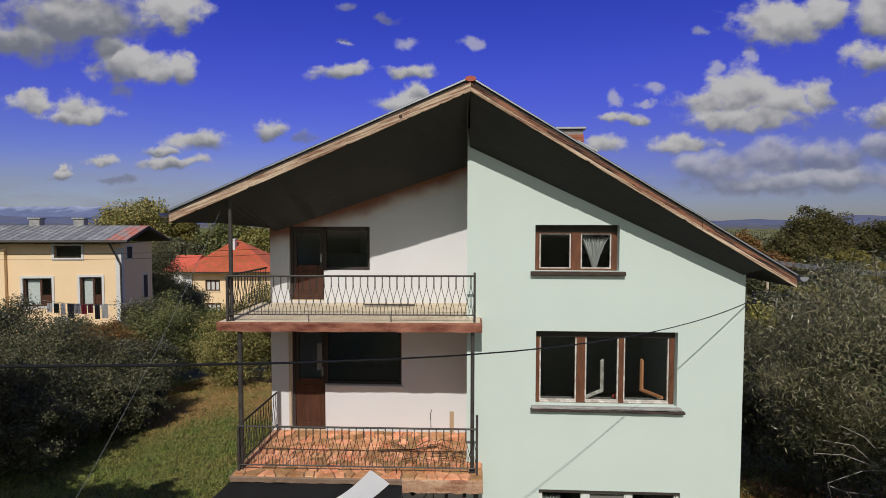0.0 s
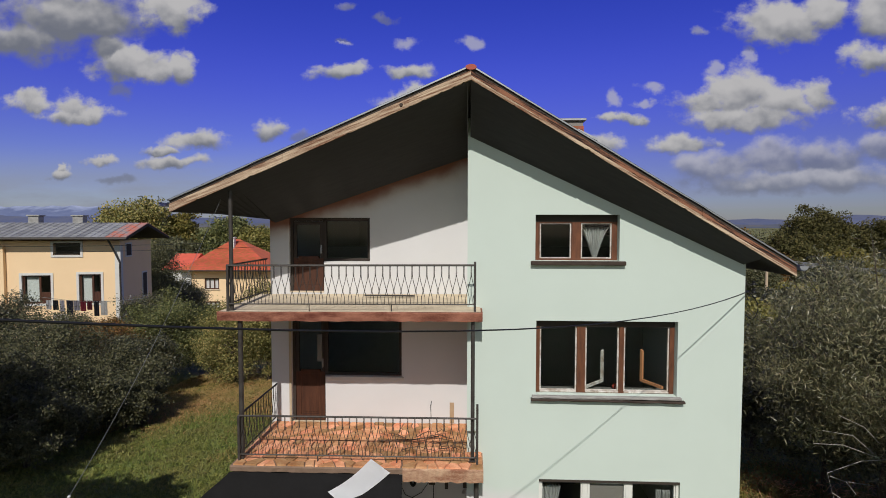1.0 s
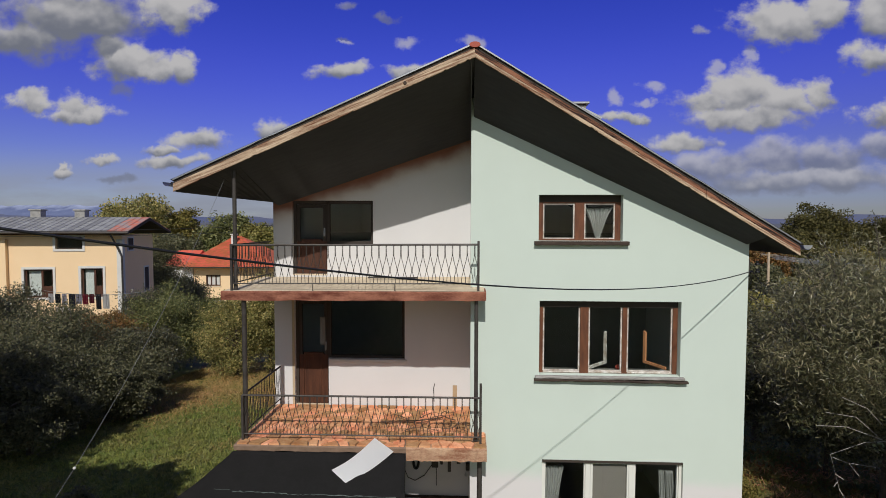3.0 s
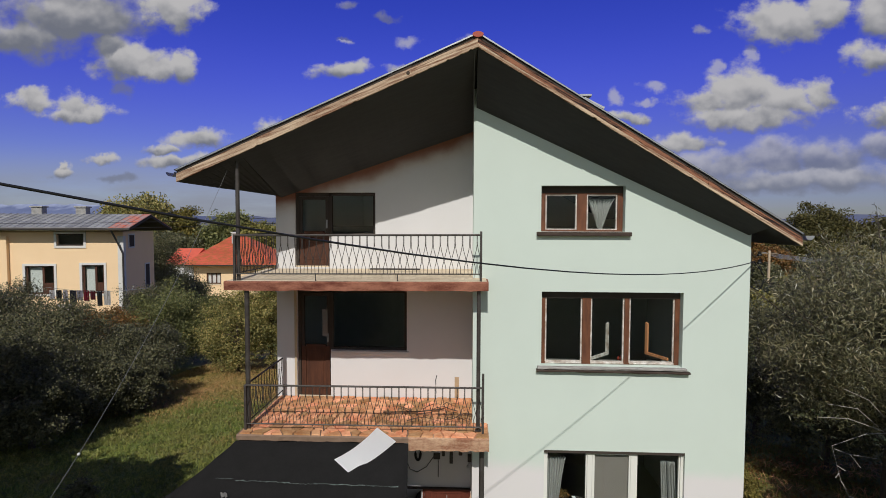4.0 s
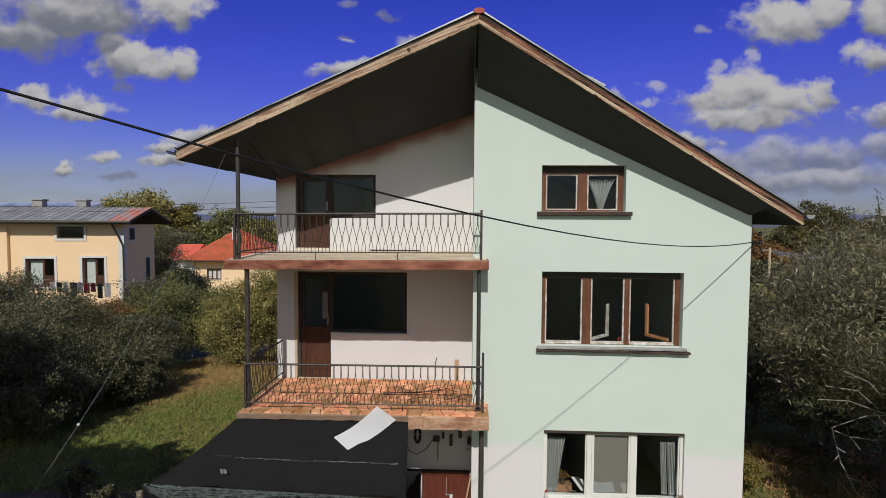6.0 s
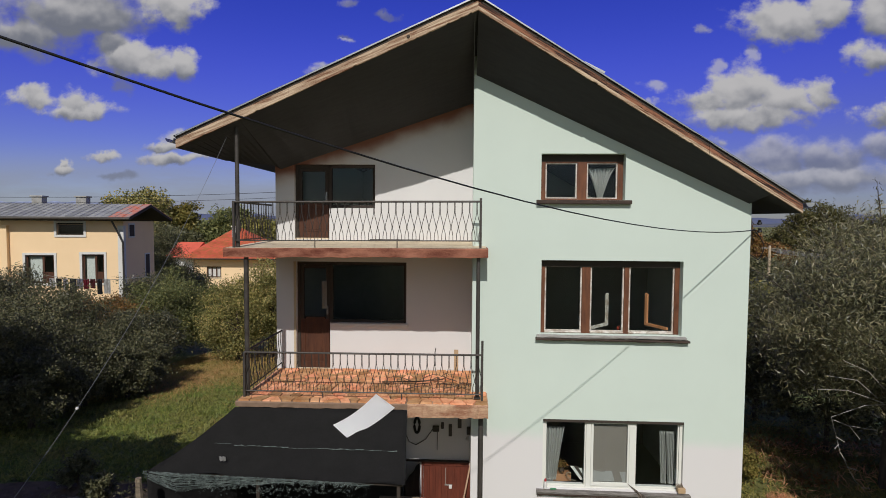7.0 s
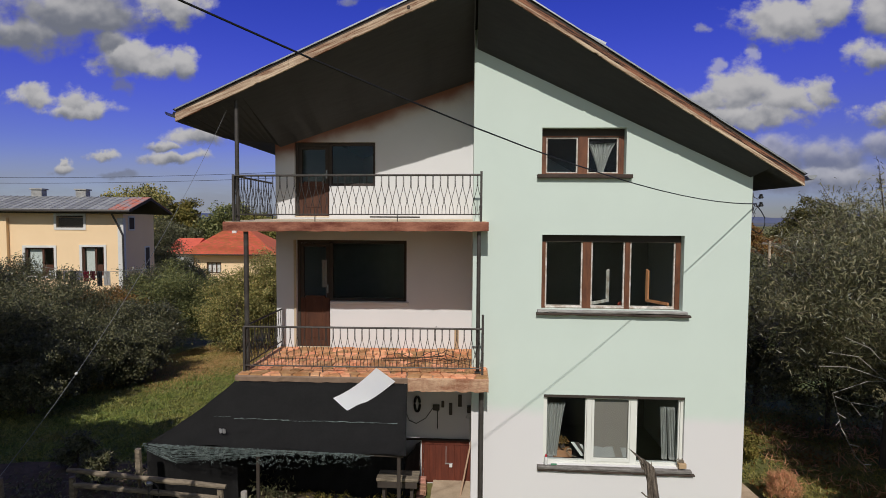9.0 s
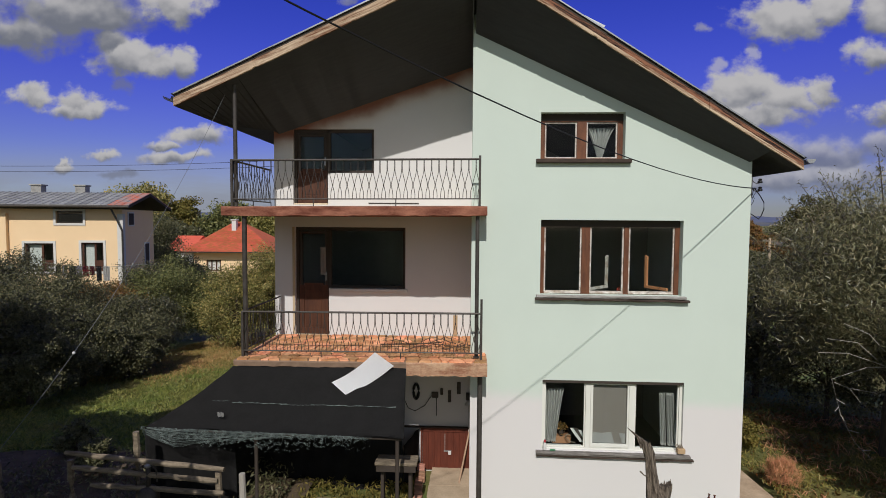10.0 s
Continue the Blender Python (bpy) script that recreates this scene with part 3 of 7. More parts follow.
# ---- ground, road, hills ----
def build_ground():
    bm = bmesh.new()
    near = [i * 1.0 for i in range(-40, 41)]
    xs = sorted({*near, *(s * v for s in (-1, 1) for v in (46, 54, 66, 85, 110, 160, 260, 500, 1100, 2600, 4200))})
    ys = sorted({*(i * 1.0 for i in range(-14, 45)), -20, -40, -90, -300, 50, 56, 64, 74, 86, 100, 120, 150, 200, 300, 500, 900, 1800, 3000, 4400})
    rows = []
    for y in ys:
        row = []
        for x in xs:
            z = ground_z(x, y)
            if abs(x) < 41 and -14 < y < 45:
                z += 0.10 * (noise.noise(Vector((x * 0.35, y * 0.35, 3))) ) + 0.04 * noise.noise(Vector((x * 1.3, y * 1.3, 9)))
                if -5 < x < 6.6 and -3.0 < y < 9:
                    z = min(z, ground_z(x, y) - 0.12)
            row.append(bm.verts.new((x, y, z)))
        rows.append(row)
    for a, b in zip(rows, rows[1:]):
        for i in range(len(xs) - 1):
            bm.faces.new((a[i], a[i + 1], b[i + 1], b[i]))
    ob = link_mesh("ground", bm, M_LAWN, smooth=True)
    tagged(ob, "uneven meadow ground with dry and green grass", "ground", kind="structure")


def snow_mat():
    """Far mountain rock, blue with painted-in distance haze, with old snow on its upper slopes."""
    m = mat("hazy_snowy_mountain", (0.145, 0.172, 0.28), (0.105, 0.13, 0.23), scale=0.004, rough=1.0, bump=0.0, fine=0.02, amount=1.2, spec=0.0)
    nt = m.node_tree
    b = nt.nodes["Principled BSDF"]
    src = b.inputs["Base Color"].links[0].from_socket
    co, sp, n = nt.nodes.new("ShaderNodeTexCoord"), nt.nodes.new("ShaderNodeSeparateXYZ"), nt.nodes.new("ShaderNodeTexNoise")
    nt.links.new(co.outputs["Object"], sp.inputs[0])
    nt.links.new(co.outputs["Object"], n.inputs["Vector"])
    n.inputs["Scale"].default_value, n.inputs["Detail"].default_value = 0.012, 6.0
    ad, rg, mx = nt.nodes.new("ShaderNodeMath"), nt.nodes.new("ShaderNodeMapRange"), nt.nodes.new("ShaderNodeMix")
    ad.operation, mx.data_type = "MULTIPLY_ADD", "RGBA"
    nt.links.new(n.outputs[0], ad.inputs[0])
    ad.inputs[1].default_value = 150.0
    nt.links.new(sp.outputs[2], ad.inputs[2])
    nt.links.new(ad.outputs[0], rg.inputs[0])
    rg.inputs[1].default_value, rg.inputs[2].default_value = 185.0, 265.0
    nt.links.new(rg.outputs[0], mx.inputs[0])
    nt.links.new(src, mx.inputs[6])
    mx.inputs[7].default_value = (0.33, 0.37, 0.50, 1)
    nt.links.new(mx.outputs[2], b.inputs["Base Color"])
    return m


def build_hills():
    """Two wooded ridges, and snow-streaked mountains that rise behind them in the west."""
    def ridge(dist, base, height, material, label):
        bm = bmesh.new()
        lo, mid, hi = [], [], []
        for i in range(301):
            u = -1.25 + 2.5 * i / 300
            h = height(u)
            lo.append(bm.verts.new((u * dist, dist, base)))
            mid.append(bm.verts.new((u * dist, dist + 120 + 50 * noise.noise(Vector((u * 30, base, 2))), base + 0.55 * (h - base))))
            hi.append(bm.verts.new((u * dist, dist + 320, h)))
        for a, b in ((lo, mid), (mid, hi)):
            for i in range(300):
                bm.faces.new((a[i], a[i + 1], b[i + 1], b[i]))
        tagged(link_mesh("backdrop", bm, material, smooth=True), label, "hills", kind="structure")
    def rough(u, k, seed):
        return noise.noise(Vector((u * k, seed, 0)))
    def low(u):
        return 2 + 18 * (0.5 + 0.5 * rough(u, 2.3, 11)) + 9 * rough(u, 8, 16) + 3 * rough(u, 36, 6)
    def high(u):
        return 30 + 34 * (0.5 + 0.5 * rough(u, 3.1, 4)) + 26 * rough(u, 7, 9) + 7 * rough(u, 30, 19) + 60 * max(0.0, min(-u - 0.36, 0.35)) + 42 * max(0.0, u - 0.35)
    def alps(u):
        g = max(0.0, min((-u - 0.42) / 0.32, 1.0))
        return -10 + g * (165 + 22 * rough(u, 11, 31) + 10 * rough(u, 40, 33))
    ridge(3900, -20, alps, snow_mat(), "far mountains streaked with snow, distance haze painted in as blue")
    ridge(3500, -20, high, M_HILL, "distant wooded hills along the horizon, haze painted in as blue")
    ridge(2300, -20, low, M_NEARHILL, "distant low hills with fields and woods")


build_ground()
build_hills()

# ---- the house ----
RIDGE_X, RIDGE_Z = 0.045, 9.045
LEFT_X, LEFT_Z, RIGHT_X, RIGHT_Z = -5.2, 6.98, 5.52, 5.91
FRONT_RIDGE, FRONT_LEFT, FRONT_RIGHT, BACK = -1.035, -0.45, -0.34, 10.2


def under(x):
    """Underside of the roof above x."""
    if x < RIDGE_X:
        return RIDGE_Z + (x - RIDGE_X) * (RIDGE_Z - LEFT_Z) / (RIDGE_X - LEFT_X)
    return RIDGE_Z - (x - RIDGE_X) * (RIDGE_Z - RIGHT_Z) / (RIGHT_X - RIDGE_X)


house = thing("house", "three-storey house with mint green and white plaster and a gabled roof", "house")
W3, W2, W1 = (1.21, 2.69, 6.13, 6.95), (1.24, 3.74, 3.705, 5.05), (1.315, 3.835, 0.845, 2.145)
part("wall", wall_with_holes([0, RIDGE_X, 4.88], [-0.9, 9.3], [W3, W2, W1], 0.0, 0.28), M_GREEN, house, "mint green plaster front wall, white below")
D2, N2 = (-3.71, -2.99, 2.56, 4.87), (-2.99, -1.37, 3.58, 4.87)
D3, N3 = (-3.735, -3.00, 5.34, 6.91), (-3.00, -2.03, 6.0, 6.91)
part("wall", wall_with_holes([-4.14, 0.0], [-0.9, 9.2], [D2, N2, D3, N3], 1.4, 1.65), M_WHITE_SHADED, house, "white plaster wall behind the balconies, roof shade painted in brown")


def clip_by_roof(ob, drop=0.0):
    """Cuts a wall along the underside of the two roof slopes."""
    bm = bmesh.new()
    bm.from_mesh(ob.data)
    for ex, ez in ((LEFT_X, LEFT_Z), (RIGHT_X, RIGHT_Z)):
        d = Vector((ex - RIDGE_X, 0, ez - RIDGE_Z))
        nrm = Vector((-d.z, 0, d.x)) if d.x > 0 else Vector((d.z, 0, -d.x))
        res = bmesh.ops.bisect_plane(bm, geom=bm.verts[:] + bm.edges[:] + bm.faces[:], plane_co=(RIDGE_X, 0, RIDGE_Z - drop), plane_no=nrm, clear_outer=True)
        edges = [g for g in res["geom_cut"] if isinstance(g, bmesh.types.BMEdge)]
        bmesh.ops.contextual_create(bm, geom=edges)
    bm.to_mesh(ob.data)
    bm.free()


part("wall", boxes((-4.14, -3.89, 1.65, 9.3, -1.6, 8.0)), M_WHITE, house)
part("wall", boxes((4.60, 4.88, 0.28, 9.3, -1.6, 8.0)), M_WHITE, house)
part("wall", boxes((-4.14, 4.88, 9.3, 9.55, -1.8, 9.2)), M_WHITE, house)
part("wall", boxes((0.0, 0.25, 0.28, 1.65, -0.9, 9.2)), M_GREEN, house)
for ob in [o for o in house.children if o.name.startswith("wall")]:
    clip_by_roof(ob, 0.004)
# dim rooms behind the openings
part("floor_slab", boxes((-3.88, 4.59, 1.66, 9.28, 2.36, 2.55), (0.26, 4.59, 0.29, 1.66, 2.36, 2.55)), M_ROOM, house)
part("floor_slab", boxes((-3.88, 4.59, 1.66, 9.28, 5.13, 5.33), (0.26, 4.59, 0.29, 1.66, 5.13, 5.33)), M_ROOM, house)
part("floor_slab", boxes((-3.88, 4.59, 1.66, 9.28, -0.35, -0.12), (0.26, 4.59, 0.29, 1.66, -0.35, -0.12)), M_ROOM, house)
part("partition", boxes((-3.88, 4.59, 4.4, 4.5, -0.12, 2.36), (-3.88, 4.59, 4.4, 4.5, 2.55, 5.13), (-3.88, 4.59, 4.4, 4.5, 5.33, 6.2)), M_ROOM, house)
part("partition", boxes((0.26, 0.34, 1.66, 4.4, -0.12, 2.36), (0.26, 0.34, 1.66, 4.4, 2.55, 5.13), (0.26, 0.34, 1.66, 4.4, 5.33, 6.2)), M_ROOM, house)


# roof: two boarded slopes whose front edge runs out to a prow at the ridge
def slope_mesh(ex, ez, front, z0, z1, over=0.0, y_in=0.0):
    """One roof slope between heights z0 and z1 above its underside."""
    bm = bmesh.new()
    grow = 1.0 + over / abs(ex - RIDGE_X)
    x1, zz = RIDGE_X + (ex - RIDGE_X) * grow, RIDGE_Z + (ez - RIDGE_Z) * grow
    ring = ((RIDGE_X, FRONT_RIDGE + y_in, RIDGE_Z), (x1, front + y_in, zz), (x1, BACK, zz), (RIDGE_X, BACK, RIDGE_Z))
    lo = [bm.verts.new((x, y, z + z0)) for x, y, z in ring]
    hi = [bm.verts.new((x, y, z + z1)) for x, y, z in ring]
    bm.faces.new(lo)
    bm.faces.new(hi)
    for i in range(4):
        bm.faces.new((lo[i], lo[(i + 1) % 4], hi[(i + 1) % 4], hi[i]))
    bmesh.ops.recalc_face_normals(bm, faces=bm.faces[:])
    return bm


def ribbed_sheet(ex, ez, front):
    """Corrugated covering that laps a little over the fascia."""
    bm = bmesh.new()
    n = 64
    grow = 1.0 + 0.05 / abs(ex - RIDGE_X)
    rows = []
    for j in range(n * 2 + 1):
        f = j / (n * 2)
        row = []
        for k, (x, z, y0) in enumerate(((RIDGE_X, RIDGE_Z, FRONT_RIDGE), (RIDGE_X + (ex - RIDGE_X) * grow, RIDGE_Z + (ez - RIDGE_Z) * grow, front))):
            y = (y0 - 0.035) + (BACK - y0) * f
            row.append(bm.verts.new((x, y, z + 0.220 + 0.012 * math.cos(j * math.pi))))
        rows.append(row)
    for a, b in zip(rows, rows[1:]):
        bm.faces.new((a[0], a[1], b[1], b[0]))
    bmesh.ops.solidify(bm, geom=bm.faces[:], thickness=0.014)
    return bm


def fascia_board(x0, x1, ex, ez, front, height=0.22, proud=0.0, seed=1, lift=0.0):
    """A length of worn fascia board along the sloping front edge."""
    bm = bmesh.new()
    rnd = random.Random(seed)
    n = 36
    rows = []
    for i in range(n + 1):
        f = i / n
        x = x0 + (x1 - x0) * f
        g = (x - RIDGE_X) / (ex - RIDGE_X)
        y = FRONT_RIDGE + (front - FRONT_RIDGE) * g
        zb = RIDGE_Z + (ez - RIDGE_Z) * g + lift
        j1 = rnd.uniform(-0.0015, 0.0015) + (rnd.uniform(0.008, 0.018) if rnd.random() < 0.05 else 0.0)
        rows.append([bm.verts.new(v) for v in ((x, y - 0.045 - proud, zb + j1), (x, y - 0.045 - proud, zb + height), (x, y - 0.004 - proud, zb + height), (x, y - 0.004 - proud, zb + j1))])
    for a, b in zip(rows, rows[1:]):
        for k in range(4):
            bm.faces.new((a[k], a[(k + 1) % 4], b[(k + 1) % 4], b[k]))
    bm.faces.new(rows[0][::-1])
    bm.faces.new(rows[-1])
    bmesh.ops.recalc_face_normals(bm, faces=bm.faces[:])
    return bm


roof = part("roof", slope_mesh(LEFT_X, LEFT_Z, FRONT_LEFT, 0.012, 0.19), M_SOFFIT, house, "dark boarded gable roof with weathered fascias")
part("roof_slope", slope_mesh(RIGHT_X, RIGHT_Z, FRONT_RIGHT, 0.012, 0.19), M_SOFFIT, roof)
part("sheet_covering", ribbed_sheet(LEFT_X, LEFT_Z, FRONT_LEFT), M_SHEET, roof, "grey corrugated roof sheet")
part("sheet_covering", ribbed_sheet(RIGHT_X, RIGHT_Z, FRONT_RIGHT), M_SHEET, roof, "grey corrugated roof sheet")
# dark strips over the boards stand in for shadow under the metal edge
for a, b, pr, sd in ((RIDGE_X, -1.02, 0.0, 1), (-1.02, -1.40, 0.012, 2), (-1.40, -3.10, 0.002, 3), (-3.104, -5.2, 0.0, 7)):
    part("fascia", fascia_board(a, b, LEFT_X, LEFT_Z, FRONT_LEFT, 0.140, pr, sd), M_FASCIA, roof)
    part("fascia_shadow", fascia_board(a, b, LEFT_X, LEFT_Z, FRONT_LEFT, 0.048, pr - 0.020, sd + 20, 0.144), M_DARKWOOD, roof)
for a, b, pr, sd in ((RIDGE_X, 1.12, 0.0, 4), (1.12, 2.12, 0.010, 5), (2.12, 3.86, 0.0, 6), (3.864, 5.52, 0.004, 8)):
    part("fascia", fascia_board(a, b, RIGHT_X, RIGHT_Z, FRONT_RIGHT, 0.058, pr, sd), M_FASCIA_R, roof)
    part("fascia", fascia_board(a, b, RIGHT_X, RIGHT_Z, FRONT_RIGHT, 0.080, pr - 0.010, sd + 20, 0.062), M_FASCIA_DARK_R, roof, "rotted red-brown fascia board")
    part("fascia_shadow", fascia_board(a, b, RIGHT_X, RIGHT_Z, FRONT_RIGHT, 0.046, pr - 0.022, sd + 40, 0.146), M_DARKWOOD, roof)
# knots and a bolt head at the splice
knot = tube([(-1.07, -0.955, 8.683), (-1.07, -0.982, 8.683)], [0.034, 0.026], 12)
part("splice_bolt", knot, M_DARKSILL, roof)
# added dark sheets rising from wall to fascia stand in for wall shade
def wall_line(x, right):
    """Where the added dark sheet meets the wall: depth and height."""
    if right:
        return (-0.004, 8.33 - (x - RIDGE_X) * 0.4700) if x < 4.88 else (3.0, 5.93 + (5.52 - x) * 0.41)
    return (1.396, 8.15 + x * 0.335) if x > -4.14 else (1.396, 6.98 + (x + 5.2) * (-0.10))



for ex, ez, front in ((LEFT_X, LEFT_Z, FRONT_LEFT), (RIGHT_X, RIGHT_Z, FRONT_RIGHT)):
    bm = bmesh.new()
    count = 40
    rows = []
    for i in range(count + 1):
        f = i / count
        x, z, y = RIDGE_X + (ex - RIDGE_X) * f, RIDGE_Z + (ez - RIDGE_Z) * f, FRONT_RIDGE + (front - FRONT_RIDGE) * f
        back = wall_line(x, ex > 0)
        rows.append([bm.verts.new((x, y + 0.003, z)), bm.verts.new((x, back[0], back[1]))])
    for p, q in zip(rows, rows[1:]):
        bm.faces.new((p[0], q[0], q[1], p[1]))
    bmesh.ops.solidify(bm, geom=bm.faces[:], thickness=0.01)
    bmesh.ops.recalc_face_normals(bm, faces=bm.faces[:])
    part("shade_boarding", bm, M_SOFFIT, roof)
# added dark cheek closes the shade sheets at the ridge
cheek = prism([(FRONT_RIDGE + 0.004, RIDGE_Z), (-0.006, 8.325), (1.396, 8.13)], 0.01, "x", -0.012)
part("shade_cheek", cheek, M_SOFFIT, roof)
# ridge tiles
for i in range(16):
    y0 = FRONT_RIDGE - 0.06 + i * 0.7
    bm = tube([(RIDGE_X, y0, RIDGE_Z + 0.19), (RIDGE_X, y0 + 0.74, RIDGE_Z + 0.182)], [0.088, 0.080], 14)
    for v in bm.verts:
        v.co.z = RIDGE_Z + 0.19 + (v.co.z - RIDGE_Z - 0.19) * 0.5
    part("ridge_tile", bm, M_BRICK, roof)


def gutter(x, z, y0, y1, flip):
    bm = bmesh.new()
    rings = []
    for y in (y0, y1):
        rings.append([bm.verts.new((x + flip * (0.07 + 0.075 * math.cos(math.pi + math.pi * k / 10)), y, z + 0.075 * math.sin(math.pi + math.pi * k / 10))) for k in range(11)])
    for k in range(10):
        bm.faces.new((rings[0][k], rings[0][k + 1], rings[1][k + 1], rings[1][k]))
    bmesh.ops.solidify(bm, geom=bm.faces[:], thickness=0.004)
    return bm


g_left = part("gutter", gutter(LEFT_X - 0.03, LEFT_Z + 0.17, FRONT_LEFT - 0.06, BACK, -1), M_GALV, roof, "galvanised half-round gutter")
g_right = part("gutter", gutter(RIGHT_X + 0.03, RIGHT_Z + 0.17, FRONT_RIGHT - 0.06, BACK, 1), M_GALV, roof, "galvanised half-round gutter")
cap = prism([(RIGHT_X + 0.10 + 0.072 * math.cos(math.pi + math.pi * k / 12), RIGHT_Z + 0.175 + 0.072 * math.sin(math.pi + math.pi * k / 12)) for k in range(13)], 0.012, "y", FRONT_RIGHT - 0.075)
part("gutter_cap", cap, M_GALV, roof, "round metal gutter end cap")


# chimney of single bricks
def build_chimney(cx, cy, z0, z1, w):
    core = part("chimney", boxes((cx - w / 2 + 0.012, cx + w / 2 - 0.012, cy - w / 2 + 0.012, cy + w / 2 - 0.012, z0, z1 - 0.06)), M_MORTAR, house, "red brick chimney with a metal cap")
    bm = bmesh.new()
    rows = int((z1 - 0.08 - z0) / 0.075)
    for r in range(rows):
        z = z0 + r * 0.075
        for side in range(4):
            n = 3
            for k in range(n):
                a0 = -w / 2 + (k + (0.5 if r % 2 else 0)) * w / n
                a1 = min(a0 + w / n - 0.012, w / 2)
                m = pose(cx, cy, 0, 0, 0, side * 90) @ Matrix.Translation(((a0 + a1) / 2, -w / 2 + 0.02, z + 0.032))
                bmesh.ops.create_cube(bm, size=1.0, matrix=m @ Matrix.Diagonal((a1 - a0, 0.05, 0.064, 1)))
    part("brick_course", bm, M_BRICK, core)
    part("chimney_cap", boxes((cx - w / 2 - 0.05, cx + w / 2 + 0.05, cy - w / 2 - 0.05, cy + w / 2 + 0.05, z1 - 0.05, z1), bevel=0.01), M_GALV, core, "flat grey metal cap")


build_chimney(2.2, 2.35, 7.4, 9.05, 0.56)
loose = bmesh.new()
bmesh.ops.create_cube(loose, size=1.0, matrix=pose(1.93, -0.55, 8.22, 0, 27, 0) @ Matrix.Diagonal((0.36, 0.5, 0.035, 1)))
bmesh.ops.create_cube(loose, size=1.0, matrix=pose(1.90, -0.5, 8.17, 0, 27, 0) @ Matrix.Diagonal((0.2, 0.3, 0.09, 1)))
part("loose_flashing", loose, M_GALV, roof, "lifted piece of metal flashing on the roof edge")
for ex, ez, front, mm in ((LEFT_X, LEFT_Z, FRONT_LEFT, M_GALV), (RIGHT_X, RIGHT_Z, FRONT_RIGHT, M_GALV)):
    bm = fascia_board(RIDGE_X, ex, ex, ez, front, 0.024, 0.012, 9)
    for v in bm.verts:
        v.co.z += 0.198
    part("edge_trim", bm, mm, roof, "thin bright metal edge strip")


# ---- windows and doors ----
def window(x0, x1, z0, z1, splits, wood, sash_mat, sill_mat, y=0.0, sill=True, sill_over=0.08, frame_w=0.07, head=0.0, sash_w=0.045, name_label="", recess=0.15):
    """A window in the front wall: outer frame with mullions, a sash and pane in each light, and a sill."""
    yf0, yf1 = y + recess, y + recess + 0.09
    edges = [x0 + frame_w]
    for s, w in splits:
        edges += [s - w / 2, s + w / 2]
    edges.append(x1 - frame_w)
    za, zb = z0 + 0.03, z1 - frame_w - head
    lights = [(edges[i], edges[i + 1], za, zb) for i in range(0, len(edges), 2)]
    win = part("window", wall_with_holes([x0 + 0.002, x1 - 0.002], [z0 + 0.002, z1 - 0.002], lights, yf0, yf1), wood, house, name_label)
    t = sash_w
    for a, b, _, _ in lights:
        a, b = a + 0.003, b - 0.003
        part("sash", wall_with_holes([a, b], [za + 0.003, zb - 0.003], [(a + t, b - t, za + t, zb - t)], yf0 + 0.02, yf1 - 0.02), sash_mat, win)
        pane = part("pane", boxes((a + t - 0.004, b - t + 0.004, yf0 + 0.042, yf0 + 0.046, za + t - 0.004, zb - t + 0.004)), M_GLASS, win)
        pane.visible_shadow = False
    # dark strip stands in for the shade cast by the lintel
    if head:
        part("head_shade", boxes((x0 + 0.004, x1 - 0.004, yf0 - 0.012, yf0 - 0.002, z1 - 0.125, z1 - 0.004)), M_DARKWOOD, win, "dark strip standing in for the shade under the lintel")
    if sill:
        part("sill", boxes((x0 - sill_over, x1 + sill_over + 0.02, y - 0.09, y + recess, z0 - 0.075, z0 - 0.004), bevel=0.008), sill_mat, win)
    return win


w3 = window(*W3, [(1.96, 0.17)], M_BROWN, M_PALEPAINT, M_DARKSILL, frame_w=0.095, head=0.05, sash_w=0.022, name_label="small brown two-light wooden window with a lace curtain")
w2 = window(*W2, [(2.075, 0.15), (2.80, 0.085)], M_BROWN, M_PALEPAINT, M_GREYSILL, sill=False, frame_w=0.085, head=0.02, sash_w=0.024, name_label="brown three-light wooden window, its flaking sashes open inside")
w1 = window(*W1, [(2.155, 0.085), (2.945, 0.10)], M_WHITEPVC, M_WHITEPVC, M_GREYSILL, sill=False, frame_w=0.05, sash_w=0.022, name_label="white three-light window with curtains", recess=0.06)
part("blind", boxes((2.20, 2.90, 0.125, 0.132, 0.90, 2.08)), mat("grey_blind", (0.225, 0.19, 0.165), (0.19, 0.16, 0.14), scale=2, rough=0.6, bump=0.0), w1, "grey-brown drawn blind")
part("sash", wall_with_holes([2.203, 2.892], [0.90, 2.085], [(2.245, 2.862, 0.955, 2.06)], 0.062, 0.096), M_WHITEPVC, w1)
# dark strip painted in for the lintel's shade
part("head_shade", boxes((W1[0] + 0.004, W1[1] - 0.004, 0.004, 0.055, 2.095, 2.141)), M_DARKWOOD, w1, "dark strip painted in as lintel shade")


